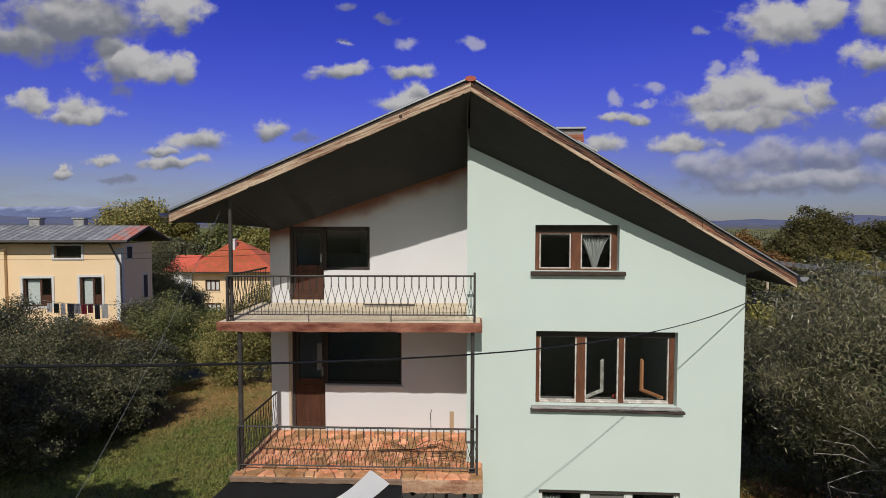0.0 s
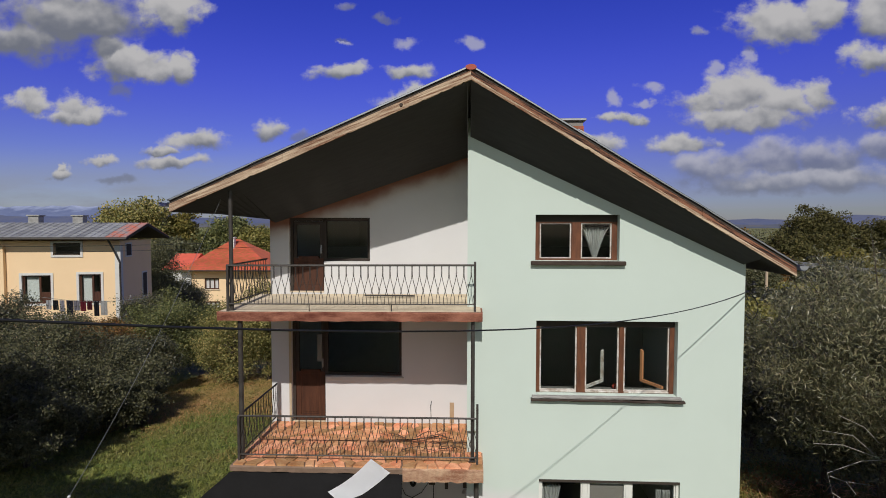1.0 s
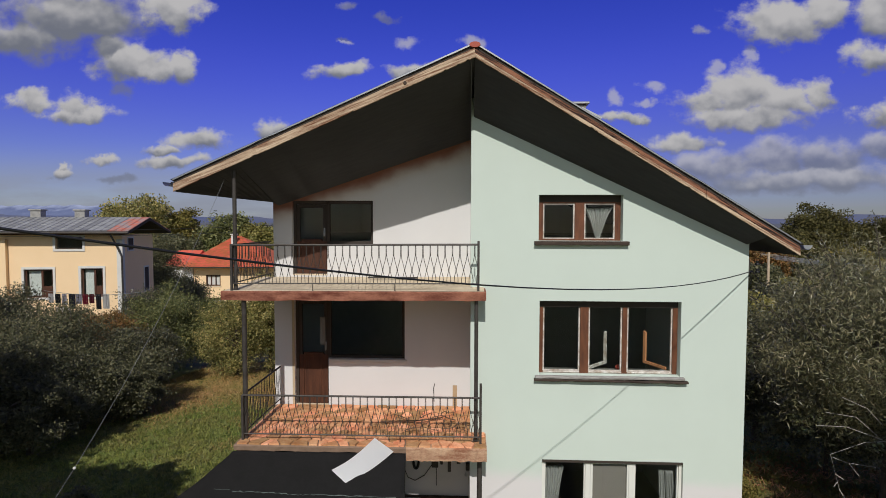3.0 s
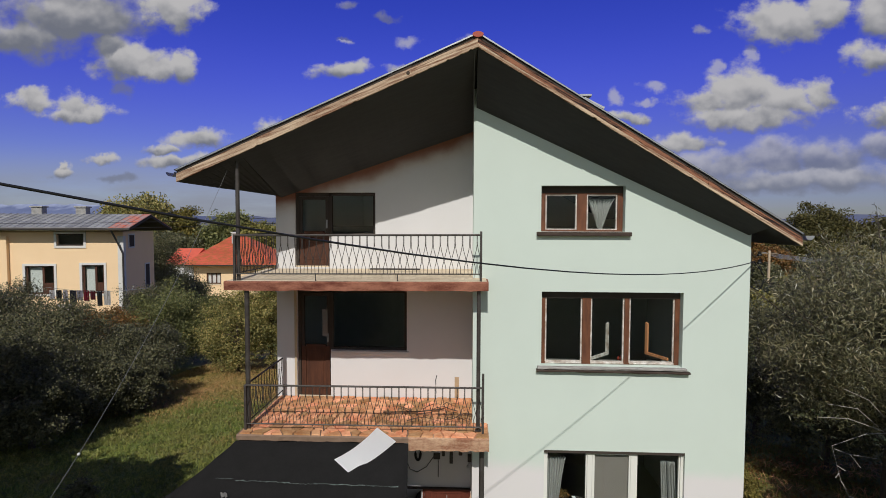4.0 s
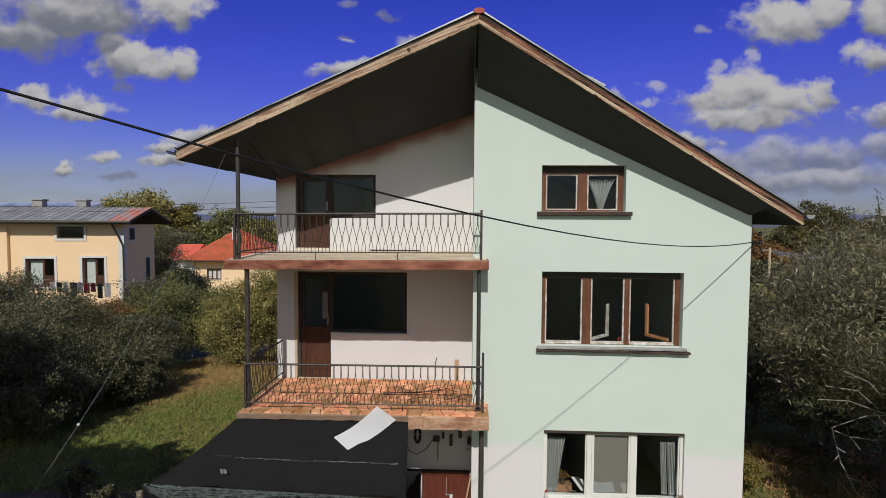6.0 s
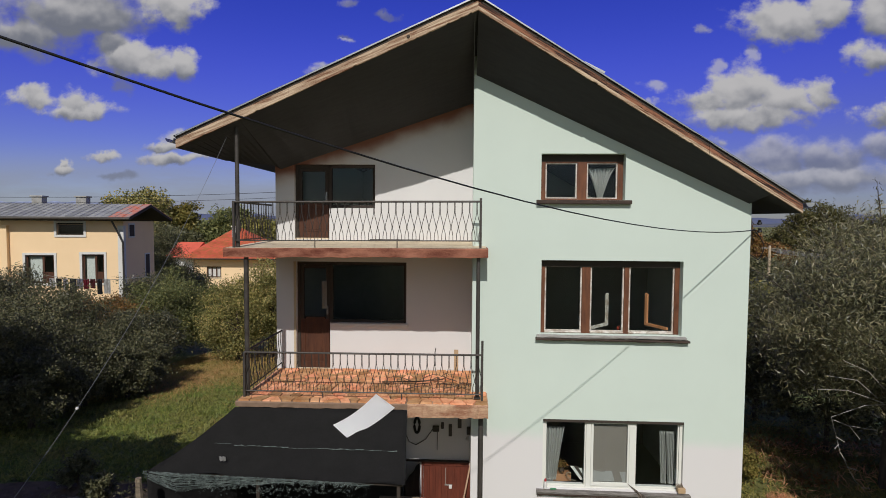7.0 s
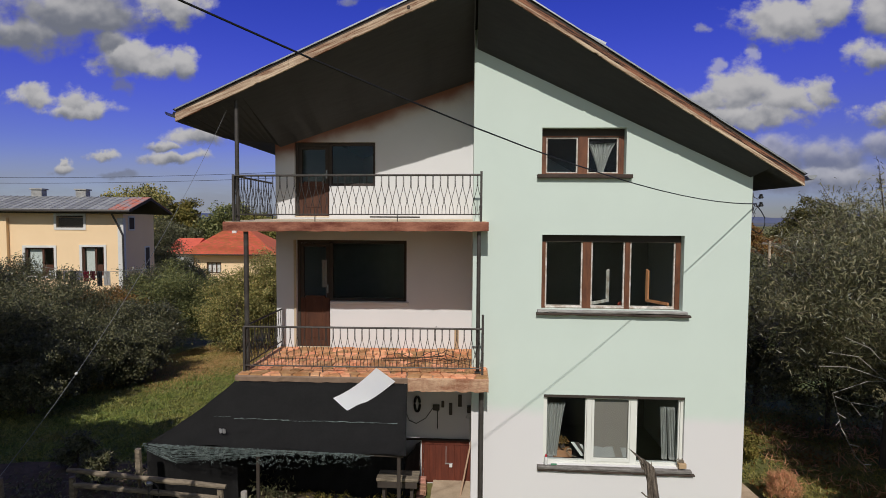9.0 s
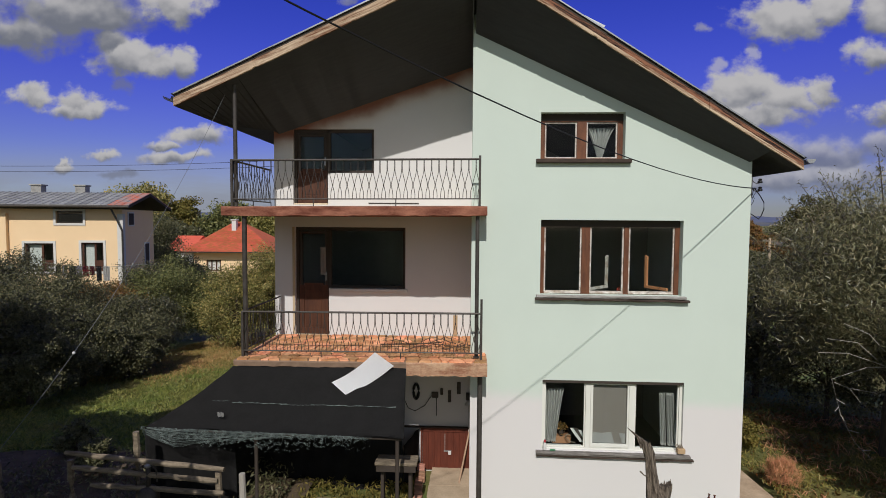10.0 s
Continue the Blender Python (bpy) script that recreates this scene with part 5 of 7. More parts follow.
for dx, dz in ((0.14, 0.15), (0.145, 0.01)):
    part("hook", tube([(0.0, 0.01, dz + 0.045), (0.04, 0.0, dz - 0.02), (0.09, -0.01, dz - 0.045), (dx, -0.01, dz - 0.03), (dx, -0.01, dz)], 0.007, 6), M_IRON, fit_in)
    bm = tube([(dx, -0.01, dz - 0.035), (dx, -0.01, dz - 0.02), (dx, -0.01, dz), (dx, -0.01, dz + 0.012), (dx, -0.01, dz + 0.03), (dx, -0.01, dz + 0.045)], [0.03, 0.042, 0.036, 0.022, 0.03, 0.014], 12)
    part("insulator", bm, M_CABLE, fit_in, "dark ribbed insulator")
for pts, r in (([(0.02, -0.06, 0.03), (0.09, -0.03, -0.04), (0.16, 0.0, -0.11), (0.235, 0.02, -0.22), (0.245, 0.03, -0.34), (0.21, 0.04, -0.45), (0.17, 0.05, -0.51), (0.08, 0.05, -0.45), (0.01, 0.04, -0.41)], 0.009),
               ([(0.13, -0.01, 0.0), (0.07, 0.0, -0.06), (0.03, 0.01, -0.14), (0.06, 0.02, -0.20), (0.02, 0.03, -0.27)], 0.005), ([(0.03, -0.02, 0.02), (0.02, -0.01, -0.08), (0.06, 0.0, -0.16)], 0.006)):
    part("lead", tube(pts, r, 6), M_CABLE, fit_in)
W_A, W_B = Vector((-4.35, -0.35, 7.20)), Vector((-5.04, -3.15, 3.31))
wd = W_B - W_A
stay = thing("stay_wire", "thin grey wire from the eaves, with a white bead", "wire", tuple(W_A))
part("wire", tube([wd * f - Vector((0, 0, 0.8 * f * (1 - f))) for f in [i * 0.1 for i in range(0, 19)]], 0.003, 5), M_WIRE, stay)
bm = bmesh.new()
bmesh.ops.create_icosphere(bm, subdivisions=2, radius=0.02, matrix=Matrix.Translation(wd))
part("bead", bm, M_CERAMIC, stay, "white bead")

# ---- under the lower balcony ----
path = bmesh.new()
for i in range(9):
    y0, y1 = -2.6 + i * 0.46, -2.6 + (i + 1) * 0.46 - 0.012
    bmesh.ops.create_cube(path, size=1.0, matrix=Matrix.Translation((-0.35 + 0.01 * (i % 3), (y0 + y1) / 2, -0.25)) @ Matrix.Diagonal((0.9, y1 - y0, 0.09 + 0.01 * (i % 2), 1)))
tagged(link_mesh("pavement", path, M_PATH), "pale concrete path to the low cellar doors", "path", kind="structure")
apron = boxes((4.9, 5.72, -2.5, 2.2, -0.50, -0.02))
for v in apron.verts:
    if v.co.y > 2 and v.co.z > -0.2:
        v.co.z -= 0.18
tagged(link_mesh("pavement", apron, M_SAND), "sandy concrete strip along the house wall", "path", kind="structure")


def cellar_doors():
    t = thing("cellar_doors", "low red-brown double doors of painted boards, closed with a padlock", "door", (-0.465, 1.372, -0.27))
    part("door_frame", boxes((-0.565, -0.525, -0.02, 0.025, 0, 0.92), (0.525, 0.565, -0.02, 0.025, 0, 0.92), (-0.525, 0.525, -0.024, 0.025, 0.84, 0.925), bevel=0.004), M_REDDOOR, t)
    part("backing", boxes((-0.522, 0.522, 0.008, 0.024, 0.01, 0.838)), M_REDDOOR, t)
    for x0, n in ((-0.518, 4), (0.004, 4)):
        for k in range(n):
            part("board", boxes((x0 + k * 0.1287, x0 + k * 0.1287 + 0.124, -0.008 + 0.002 * (k % 2), 0.02, 0.02, 0.835), bevel=0.003), M_REDDOOR, t)
    part("hasp", boxes((-0.07, 0.09, -0.022, -0.008, 0.42, 0.445), (-0.055, -0.043, -0.02, -0.008, 0.44, 0.80)), M_GALV, t)
    part("padlock", boxes((0.02, 0.085, -0.045, -0.02, 0.36, 0.44), bevel=0.008), M_CERAMIC, t, "pale padlock")
    part("shelf", boxes((-0.95, 0.565, -0.06, 0.02, 0.935, 0.955)), M_DARKSILL, t, "narrow dark shelf over the doors")


cellar_doors()


def wall_tool(name, label, bm, m=M_IRON, cat="tool"):
    tagged(link_mesh(name, bm, m), label, cat)


loop = [(-1.13 + 0.055 * math.sin(a), 1.375, 1.42 + 0.16 * math.cos(a)) for a in [i * 0.42 for i in range(16)]]
wall_tool("coiled_rope", "dark coil of rope hung on the white wall", tube(loop, 0.028, 8), M_CABLE, "rope")
wall_tool("junction_box", "dark electrical box with a hanging cord on the wall", boxes((-0.80, -0.66, 1.34, 1.396, 1.30, 1.42), (-0.62, -0.56, 1.36, 1.396, 1.36, 1.50), bevel=0.01), M_IRON, "electrical box")
wall_tool("electric_cable", "thin dark electric cable drooping along the wall", tube([(-0.80, 1.385, 1.34), (-0.95, 1.38, 1.12), (-1.15, 1.38, 1.0), (-1.30, 1.385, 1.06), (-1.36, 1.388, 1.2)], 0.008, 6), M_CABLE, "cable")
wall_tool("electric_cable", "thin dark electric cable hanging straight down", tube([(-0.70, 1.385, 1.31), (-0.70, 1.385, 0.90)], 0.008, 6), M_CABLE, "cable")
wall_tool("wall_plate", "narrow dark plate fixed to the wall", boxes((-0.46, -0.39, 1.375, 1.396, 1.20, 1.46), bevel=0.006), M_IRON, "plate")
wall_tool("wall_plate", "narrow dark plate fixed to the wall", boxes((-0.27, -0.19, 1.375, 1.396, 1.38, 1.64), bevel=0.006), M_IRON, "plate")
lamp = thing("wall_lamp", "small white shaded lamp on a bracket with a hanging flex", "lamp", (-0.03, 1.30, 1.22))
bm = bmesh.new()
bmesh.ops.create_cone(bm, cap_ends=False, segments=16, radius1=0.075, radius2=0.03, depth=0.07)
part("shade", bm, M_CERAMIC, lamp, "white shade")
part("bracket", boxes((-0.05, 0.05, -0.02, 0.095, 0.06, 0.20), bevel=0.01), M_IRON, lamp)
part("flex", tube([(0.0, 0.02, -0.02), (0.01, 0.03, -0.4), (0.015, 0.03, -0.62)], 0.009, 6), M_CERAMIC, lamp)
tagged(link_mesh("leaning_pole", tube([(-0.20, 0.75, -0.205), (0.04, 1.335, 0.82)], 0.018, 8), mat("pale_pole_wood", (0.50, 0.33, 0.22), scale=6)), "pale wooden pole leaning by the cellar doors", "pole")


def brick_edging():
    """A row of pale bricks on edge along the path."""
    rnd = random.Random(31)
    t = thing("brick_edging", "row of worn pinkish bricks edging the concrete path", "brick edging", (-0.97, 0.0, -0.28))
    for k in range(11):
        bm = boxes((-0.075, 0.075, -0.055, 0.055, -0.12, 0.0), bevel=0.008)
        bm.transform(pose(rnd.uniform(-0.02, 0.02), 1.12 - k * 0.135, 0.27 + rnd.uniform(-0.025, 0.02) - 0.012 * k, rnd.uniform(-5, 5), rnd.uniform(-5, 5), rnd.uniform(-8, 8)))
        part("brick", bm, M_PALEBRICK, t)
    part("footing", boxes((-0.06, 0.06, -0.42, 1.17, -0.1, 0.11), bevel=0.01), M_MORTAR, t)


def bench():
    """A low board bench half under the awning."""
    t = thing("wooden_bench", "old board bench with a weathered top and dark sides", "bench", (-1.22, -0.92, -0.2))
    part("top_board", boxes((-0.35, 0.35, -0.16, 0.0, 1.17, 1.22), bevel=0.006), M_RAILWOOD, t, "weathered grey-brown top board")
    part("top_board", boxes((-0.34, 0.35, 0.012, 0.17, 1.165, 1.215), bevel=0.006), M_RAILWOOD, t)
    part("side_board", boxes((-0.33, 0.33, -0.15, -0.12, 1.06, 1.16), bevel=0.004), M_DARKWOOD, t)
    for x in (-0.27, 0.20):
        for y in (-0.02, 0.11):
            part("leg", boxes((x, x + 0.05, y, y + 0.05, -0.02, 1.16)), M_DARKWOOD, t)


def hand_pump():
    t = thing("hand_pump", "dark iron garden pump with a round base beside the fence", "pump", (-4.84, -2.0, -0.15))
    part("base", tube([(0, 0, 0), (0, 0, 0.95), (0, 0, 1.06), (0, 0, 1.12), (0, 0, 1.14)], [0.13, 0.155, 0.15, 0.10, 0.045], 18), M_IRON, t, smooth=True)
    part("pipe", tube([(0, 0, 1.12), (0, 0, 1.44)], [0.035, 0.035], 12), M_IRON, t, smooth=True)
    part("collar", tube([(0, 0, 1.43), (0, 0, 1.45), (0, 0, 1.47), (0, 0, 1.49)], [0.036, 0.055, 0.055, 0.03], 14), M_GALV, t, "pale metal collar")
    part("handle", tube([(0.0, 0, 1.44), (0.07, -0.01, 1.47), (0.14, -0.02, 1.40), (0.15, -0.02, 1.22)], 0.012, 6), M_IRON, t)


brick_edging()
bench()
hand_pump()
rag = bmesh.new()
bmesh.ops.create_icosphere(rag, subdivisions=3, radius=0.10)
for v in rag.verts:
    v.co *= 1 + 0.4 * noise.noise(v.co * 14)
    v.co.z = max(v.co.z * 0.45, -0.03)
rag.transform(Matrix.Translation((-3.42, -0.35, -0.14)))
tagged(link_mesh("pink_rag", rag, mat("pink_cloth", (0.62, 0.16, 0.17), scale=8, rough=0.95)), "crumpled pink rag lying on the ground", "rag")
edge_board = boxes((-2.75, -1.10, -0.42, -0.38, -0.25, 0.02), bevel=0.006)
tagged(link_mesh("bed_edging", edge_board, M_RAILWOOD), "weathered board edging a weedy bed", "board")

# black awning of shade cloth sloping from the balcony edge to a front beam
def awning():
    aw = thing("awning", "black shade-cloth awning with a frayed grey net along its front", "awning", (-2.9, -0.7, 2.45))
    inv = aw.matrix_world.inverted()
    nx, ny = 40, 14
    bm = bmesh.new()
    g = []
    for j in range(ny + 1):
        v = j / ny
        row = []
        for i in range(nx + 1):
            u = i / nx
            back = Vector((-4.12 + u * 3.02, -0.68, slab_z(-4.12 + u * 3.02, 2.56) - 0.06))
            frontp = Vector((-5.24 + u * 4.24, -1.45 - 0.30 * u, 1.66 + 0.06 * u))
            p = back.lerp(frontp, v)
            p.z += -0.07 * math.sin(v * math.pi) + 0.018 * noise.noise(Vector((u * 9, v * 6, 2))) + 0.02 * math.sin(u * 19 + v * 3) * v
            row.append(bm.verts.new(p))
        g.append(row)
    for a, b in zip(g, g[1:]):
        for i in range(nx):
            bm.faces.new((a[i], a[i + 1], b[i + 1], b[i]))
    bmesh.ops.solidify(bm, geom=bm.faces[:], thickness=0.004)
    bm.transform(inv)
    part("cloth", bm, M_TARP, aw, smooth=True)
    rnd = random.Random(12)
    def on_cloth(u, v):
        back = Vector((-4.12 + u * 3.02, -0.68, slab_z(-4.12 + u * 3.02, 2.56) - 0.06))
        p = back.lerp(Vector((-5.24 + u * 4.24, -1.45 - 0.30 * u, 1.66 + 0.06 * u)), v)
        p.z += -0.07 * math.sin(v * math.pi) + 0.03
        return p
    for u0, u1, v0, r in ((0.12, 0.20, 0.53, 0.003), (0.22, 0.47, 0.55, 0.006), (0.46, 0.60, 0.56, 0.003), (0.58, 0.96, 0.55, 0.006)):
        pts = [on_cloth(u0 + (u1 - u0) * i / 24, v0 + 0.012 * noise.noise(Vector((i * 0.5, u0 * 30, 2)))) for i in range(25)]
        bm = tube(pts, [max(0.001, r * rnd.uniform(0.2, 1.5)) for _ in pts], 5)
        bm.transform(inv)
        part("seam", bm, M_NET, aw, "frayed pale seam")
    bm = bmesh.new()
    for k in range(52):
        f = k / 51
        u0, u1 = 0.005 + 0.03 * abs(f - 0.4) + rnd.uniform(0, 0.02), (0.93 if k < 14 else 0.9 - 0.75 * f) * rnd.uniform(0.75, 1.0)
        steps = 40
        pts, rad = [], []
        for i in range(steps + 1):
            u = u0 + (u1 - u0) * i / steps
            drop = (0.02 + 0.30 * f) * (1 - 0.72 * min(u / 0.9, 1)) * min(1, 0.35 + (u - u0) * 6)
            p = Vector((-5.24 + u * 4.1, -1.50 - 0.30 * u - 0.06 * f, 1.70 + 0.05 * u - drop))
            p.z += 0.012 * noise.noise(Vector((u * 22, k * 0.7, 5)))
            p.y += 0.02 * noise.noise(Vector((u * 14, k * 0.4, 9)))
            pts.append(p)
            rad.append(0.0034 * max(0.04, 0.45 + 1.9 * noise.noise(Vector((u * 26, k * 3.1, 1)))) * (1 - 0.5 * f))
        tube(pts, rad, 4, bm=bm)
    for k in range(60):
        u = rnd.uniform(0.0, 0.85)
        p = Vector((-5.24 + u * 4.1, -1.50 - 0.30 * u, 1.70 + 0.05 * u))
        ln = rnd.uniform(0.08, 0.28) * (1 - 0.6 * u)
        tube([p, p + Vector((rnd.uniform(-0.02, 0.02), -0.05, -ln * 0.5)), p + Vector((rnd.uniform(-0.05, 0.05), -0.06, -ln))], [0.002, 0.0015, 0.001], 3, bm=bm)
    bm.transform(inv)
    part("net_fringe", bm, M_NET, aw, "frayed grey-green shade net hanging in strands", smooth=True)
    bm = cloth(-4.05, -3.94, 1.86, 1.93, -1.42, 2, depth=0.02)
    bm.transform(inv)
    part("rag", bm, M_CERAMIC, aw, "torn pale scrap of cloth")
    # added black sheet stands in for the shade under the awning
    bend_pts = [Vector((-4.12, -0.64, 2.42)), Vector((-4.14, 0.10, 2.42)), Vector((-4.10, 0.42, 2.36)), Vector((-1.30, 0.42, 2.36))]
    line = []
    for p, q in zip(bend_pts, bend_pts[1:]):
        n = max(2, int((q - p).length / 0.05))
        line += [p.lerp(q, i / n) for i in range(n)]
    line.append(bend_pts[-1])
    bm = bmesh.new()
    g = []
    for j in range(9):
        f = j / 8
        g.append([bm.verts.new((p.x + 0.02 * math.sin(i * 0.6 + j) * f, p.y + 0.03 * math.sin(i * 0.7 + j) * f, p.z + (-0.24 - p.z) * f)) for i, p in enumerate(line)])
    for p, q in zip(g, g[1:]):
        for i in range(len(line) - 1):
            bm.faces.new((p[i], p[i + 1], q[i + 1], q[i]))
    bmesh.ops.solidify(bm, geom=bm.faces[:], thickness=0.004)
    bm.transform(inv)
    part("back_shade", bm, M_TARP, aw, "black sheet standing in for the shade under the awning", smooth=True)
    # low black sheet added for the shade beside the cellar doors
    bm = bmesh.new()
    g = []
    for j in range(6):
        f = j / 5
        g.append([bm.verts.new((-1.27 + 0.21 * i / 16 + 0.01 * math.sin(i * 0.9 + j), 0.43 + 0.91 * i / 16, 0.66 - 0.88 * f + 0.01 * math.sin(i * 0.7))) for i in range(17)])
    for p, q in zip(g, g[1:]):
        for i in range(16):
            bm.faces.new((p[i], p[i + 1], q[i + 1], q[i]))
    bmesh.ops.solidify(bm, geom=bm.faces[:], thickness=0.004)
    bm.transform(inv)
    part("low_shade", bm, M_TARP, aw, "low black sheet standing in for shade beside the cellar doors", smooth=True)
    # black sheet added at the side to darken the space below as shade
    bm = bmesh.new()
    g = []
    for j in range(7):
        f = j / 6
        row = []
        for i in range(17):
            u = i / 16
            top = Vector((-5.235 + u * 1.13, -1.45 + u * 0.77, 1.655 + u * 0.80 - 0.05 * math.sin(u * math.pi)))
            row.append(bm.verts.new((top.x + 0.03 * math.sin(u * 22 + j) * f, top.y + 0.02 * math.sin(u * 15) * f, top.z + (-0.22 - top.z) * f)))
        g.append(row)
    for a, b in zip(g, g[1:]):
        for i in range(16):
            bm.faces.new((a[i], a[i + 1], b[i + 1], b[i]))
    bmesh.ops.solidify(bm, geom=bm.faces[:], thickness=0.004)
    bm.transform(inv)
    part("side_shade", bm, M_TARP, aw, "black sheet at the side standing in for shade", smooth=True)
    # flecks of torn netting along the front
    rngn = np.random.default_rng(44)
    n = 15000
    u = rngn.beta(1.1, 1.4, n) * 0.91
    f = rngn.beta(1.0, 2.2, n)
    hang = np.where(u < 0.5, 0.34, 0.34 - 0.30 * (u - 0.5)) * np.clip(0.25 + u * 5, 0, 1)
    keep = np.array([noise.noise(Vector((a * 60, b * 7, 3))) + 0.6 * noise.noise(Vector((a * 9, b * 3, 8))) for a, b in zip(u, f)]) > 0.02 + 0.25 * f
    spots = np.stack([-5.24 + u * 4.1, -1.53 - 0.30 * u - 0.05 * f, 1.71 + 0.05 * u - hang * f], 1)[keep] - np.array(aw.matrix_world.translation)
    flecks = leaves("torn_net", spots, np.array([[0.0, -2.0, 0.4]]), 0.012, 0.5, M_NET, aw, rngn, bend=0.1)
    flecks["label"] = "torn grey-green shade net"
    for x, y in ((-5.16, -1.34), (-3.4, -1.46), (-1.12, -1.62)):
        bm = tube([(x, y, ground_z(x, y) - 0.1), (x, y, 1.64)], 0.03, 8)
        bm.transform(inv)
        part("prop", bm, M_DARKWOOD, aw)
    bm = tube([(-5.20, -1.37, 1.615), (-1.05, -1.66, 1.675)], 0.022, 8)
    bm.transform(inv)
    part("beam", bm, M_DARKWOOD, aw)


awning()


def bent_sheet():
    """White sheet lying bowed over the balcony edge and the awning."""
    a, b, c, d = Vector((-1.63, -0.72, 2.775)), Vector((-1.30, -0.74, 2.55)), Vector((-2.06, -1.05, 2.14)), Vector((-2.31, -0.98, 2.32))
    bm = bmesh.new()
    g = []
    for j in range(15):
        v = j / 14
        row = []
        for i in range(7):
            u = i / 6
            p = a.lerp(b, u).lerp(d.lerp(c, u), v)
            p.z -= 0.055 * math.sin(v * math.pi)
            row.append(bm.verts.new(p))
        g.append(row)
    for p, q in zip(g, g[1:]):
        for i in range(6):
            bm.faces.new((p[i], p[i + 1], q[i + 1], q[i]))
    bmesh.ops.solidify(bm, geom=bm.faces[:], thickness=0.006)
    tagged(link_mesh("plastic_sheet", bm, M_PANEL), "bowed white plastic sheet lying over the awning", "sheet")


bent_sheet()


# split-rail fence in front of the garden
def fence():
    rnd = random.Random(5)
    f = thing("rail_fence", "grey split-rail wooden fence with uneven rails", "fence", (-5.2, -1.9, ground_z(-5.2, -1.9)))
    inv = f.matrix_world.inverted()
    for x, y, top in ((-5.08, -1.9, 1.78), (-3.80, -1.92, 1.20), (-6.15, -1.88, 1.30), (-7.4, -1.8, 1.2)):
        bm = tube([(x, y, ground_z(x, y) - 0.2), (x + 0.02, y, 0.7), (x + 0.01, y, top - 0.3), (x, y, top)], [0.06, 0.055, 0.05, 0.045], 7)
        bm.transform(inv)
        part("post", bm, M_RAILWOOD, f)
    for k, (za, zb) in enumerate(((1.45, 1.27), (1.25, 1.09), (1.00, 0.92), (0.74, 0.70), (0.4, 0.4))):
        for x0, x1 in ((-6.15 + 0.12 * (k % 2) + (0.42 if k == 2 else 0), -5.02), (-5.1, -3.68 - 0.1 * (k % 2))):
            pts = []
            for i in range(8):
                xx = x0 + (x1 - x0) * i / 7
                pts.append((xx, -1.97 - 0.02 * k + rnd.uniform(-0.008, 0.008), za + (zb - za) * (xx + 6.15) / 2.45 + rnd.uniform(-0.004, 0.004)))
            bm = tube(pts, [0.030] + [rnd.uniform(0.037, 0.046) for _ in pts[2:]] + [0.034], 8)
            bm.transform(inv)
            part("rail", bm, M_RAILWOOD, f)


fence()


# broken dead trunk in front of the house
def dead_trunk():
    rnd = random.Random(8)
    bm = bmesh.new()
    sides = 26
    axis = [(2.40, -0.2, 0.19), (2.37, 0.5, 0.165), (2.34, 1.1, 0.14), (2.315, 1.5, 0.12), (2.30, 1.66, 0.105), (2.262, 1.78, 0.075), (2.243, 1.92, 0.064), (2.228, 2.06, 0.060), (2.212, 2.16, 0.064), (2.18, 2.25, 0.060), (2.13, 2.31, 0.040), (2.07, 2.36, 0.024), (2.0, 2.42, 0.015), (1.935, 2.475, 0.003)]
    def bark_ring(x, y, z, r, seed):
        ring = []
        for k in range(sides):
            a = 6.28319 * k / sides
            ridge = noise.noise(Vector((math.cos(a) * 3.2, math.sin(a) * 3.2, z * 0.9 + seed))) + 0.55 * noise.noise(Vector((math.cos(a) * 8, math.sin(a) * 8, z * 3.5 + seed)))
            rr = r * (1 + 0.30 * ridge)
            ring.append(bm.verts.new((x + rr * math.cos(a), y + rr * math.sin(a), z)))
        return ring
    def limb_rings(rows, y, step, seed):
        rings = []
        for (xa, za, ra), (xb, zb, rb) in zip(rows, rows[1:]):
            n = max(1, int((zb - za) / step))
            for i in range(n):
                f = i / n
                rings.append(bark_ring(xa + (xb - xa) * f, y, za + (zb - za) * f, ra + (rb - ra) * f, seed))
        rings.append(bark_ring(rows[-1][0], y, rows[-1][1], rows[-1][2], seed))
        for a, b in zip(rings, rings[1:]):
            for k in range(sides):
                bm.faces.new((a[k], a[(k + 1) % sides], b[(k + 1) % sides], b[k]))
        return rings
    bm.faces.new(limb_rings(axis, -3.0, 0.03, 0)[-1])
    stub = limb_rings([(2.34, 1.28, 0.09), (2.365, 1.48, 0.085), (2.40, 1.68, 0.078), (2.415, 1.75, 0.072)], -3.02, 0.03, 7)[-1]
    for v in stub:
        v.co.z += rnd.uniform(-0.03, 0.05) + 0.35 * (v.co.x - 2.415)
    bm.faces.new(stub)
    for k in range(7):
        a = rnd.uniform(0, 6.28)
        x, z = 2.41 + 0.05 * math.cos(a), 1.70 + 0.015 * k * (k % 2)
        tube([(x, -3.02 + 0.05 * math.sin(a), z), (x + rnd.uniform(-0.02, 0.03), -3.02 + 0.06 * math.sin(a), z + rnd.uniform(0.06, 0.12))], [0.014, 0.002], 5, bm=bm)
    for x, z, dx in ((2.14, 2.18, -0.03), (2.17, 2.24, -0.07), (2.21, 2.20, -0.01), (2.10, 2.24, -0.06)):
        tube([(x, -3.04, z), (x + dx, -3.05, z + 0.14)], [0.018, 0.002], 5, bm=bm)
    tube([(2.22, -3.03, 1.86), (2.14, -3.05, 1.90), (2.09, -3.06, 1.95)], [0.012, 0.008, 0.012], 6, bm=bm)
    tagged(link_mesh("dead_tree_trunk", bm, M_STUMP), "grey broken trunk of a dead tree, splintered on top", "tree stump")


dead_trunk()


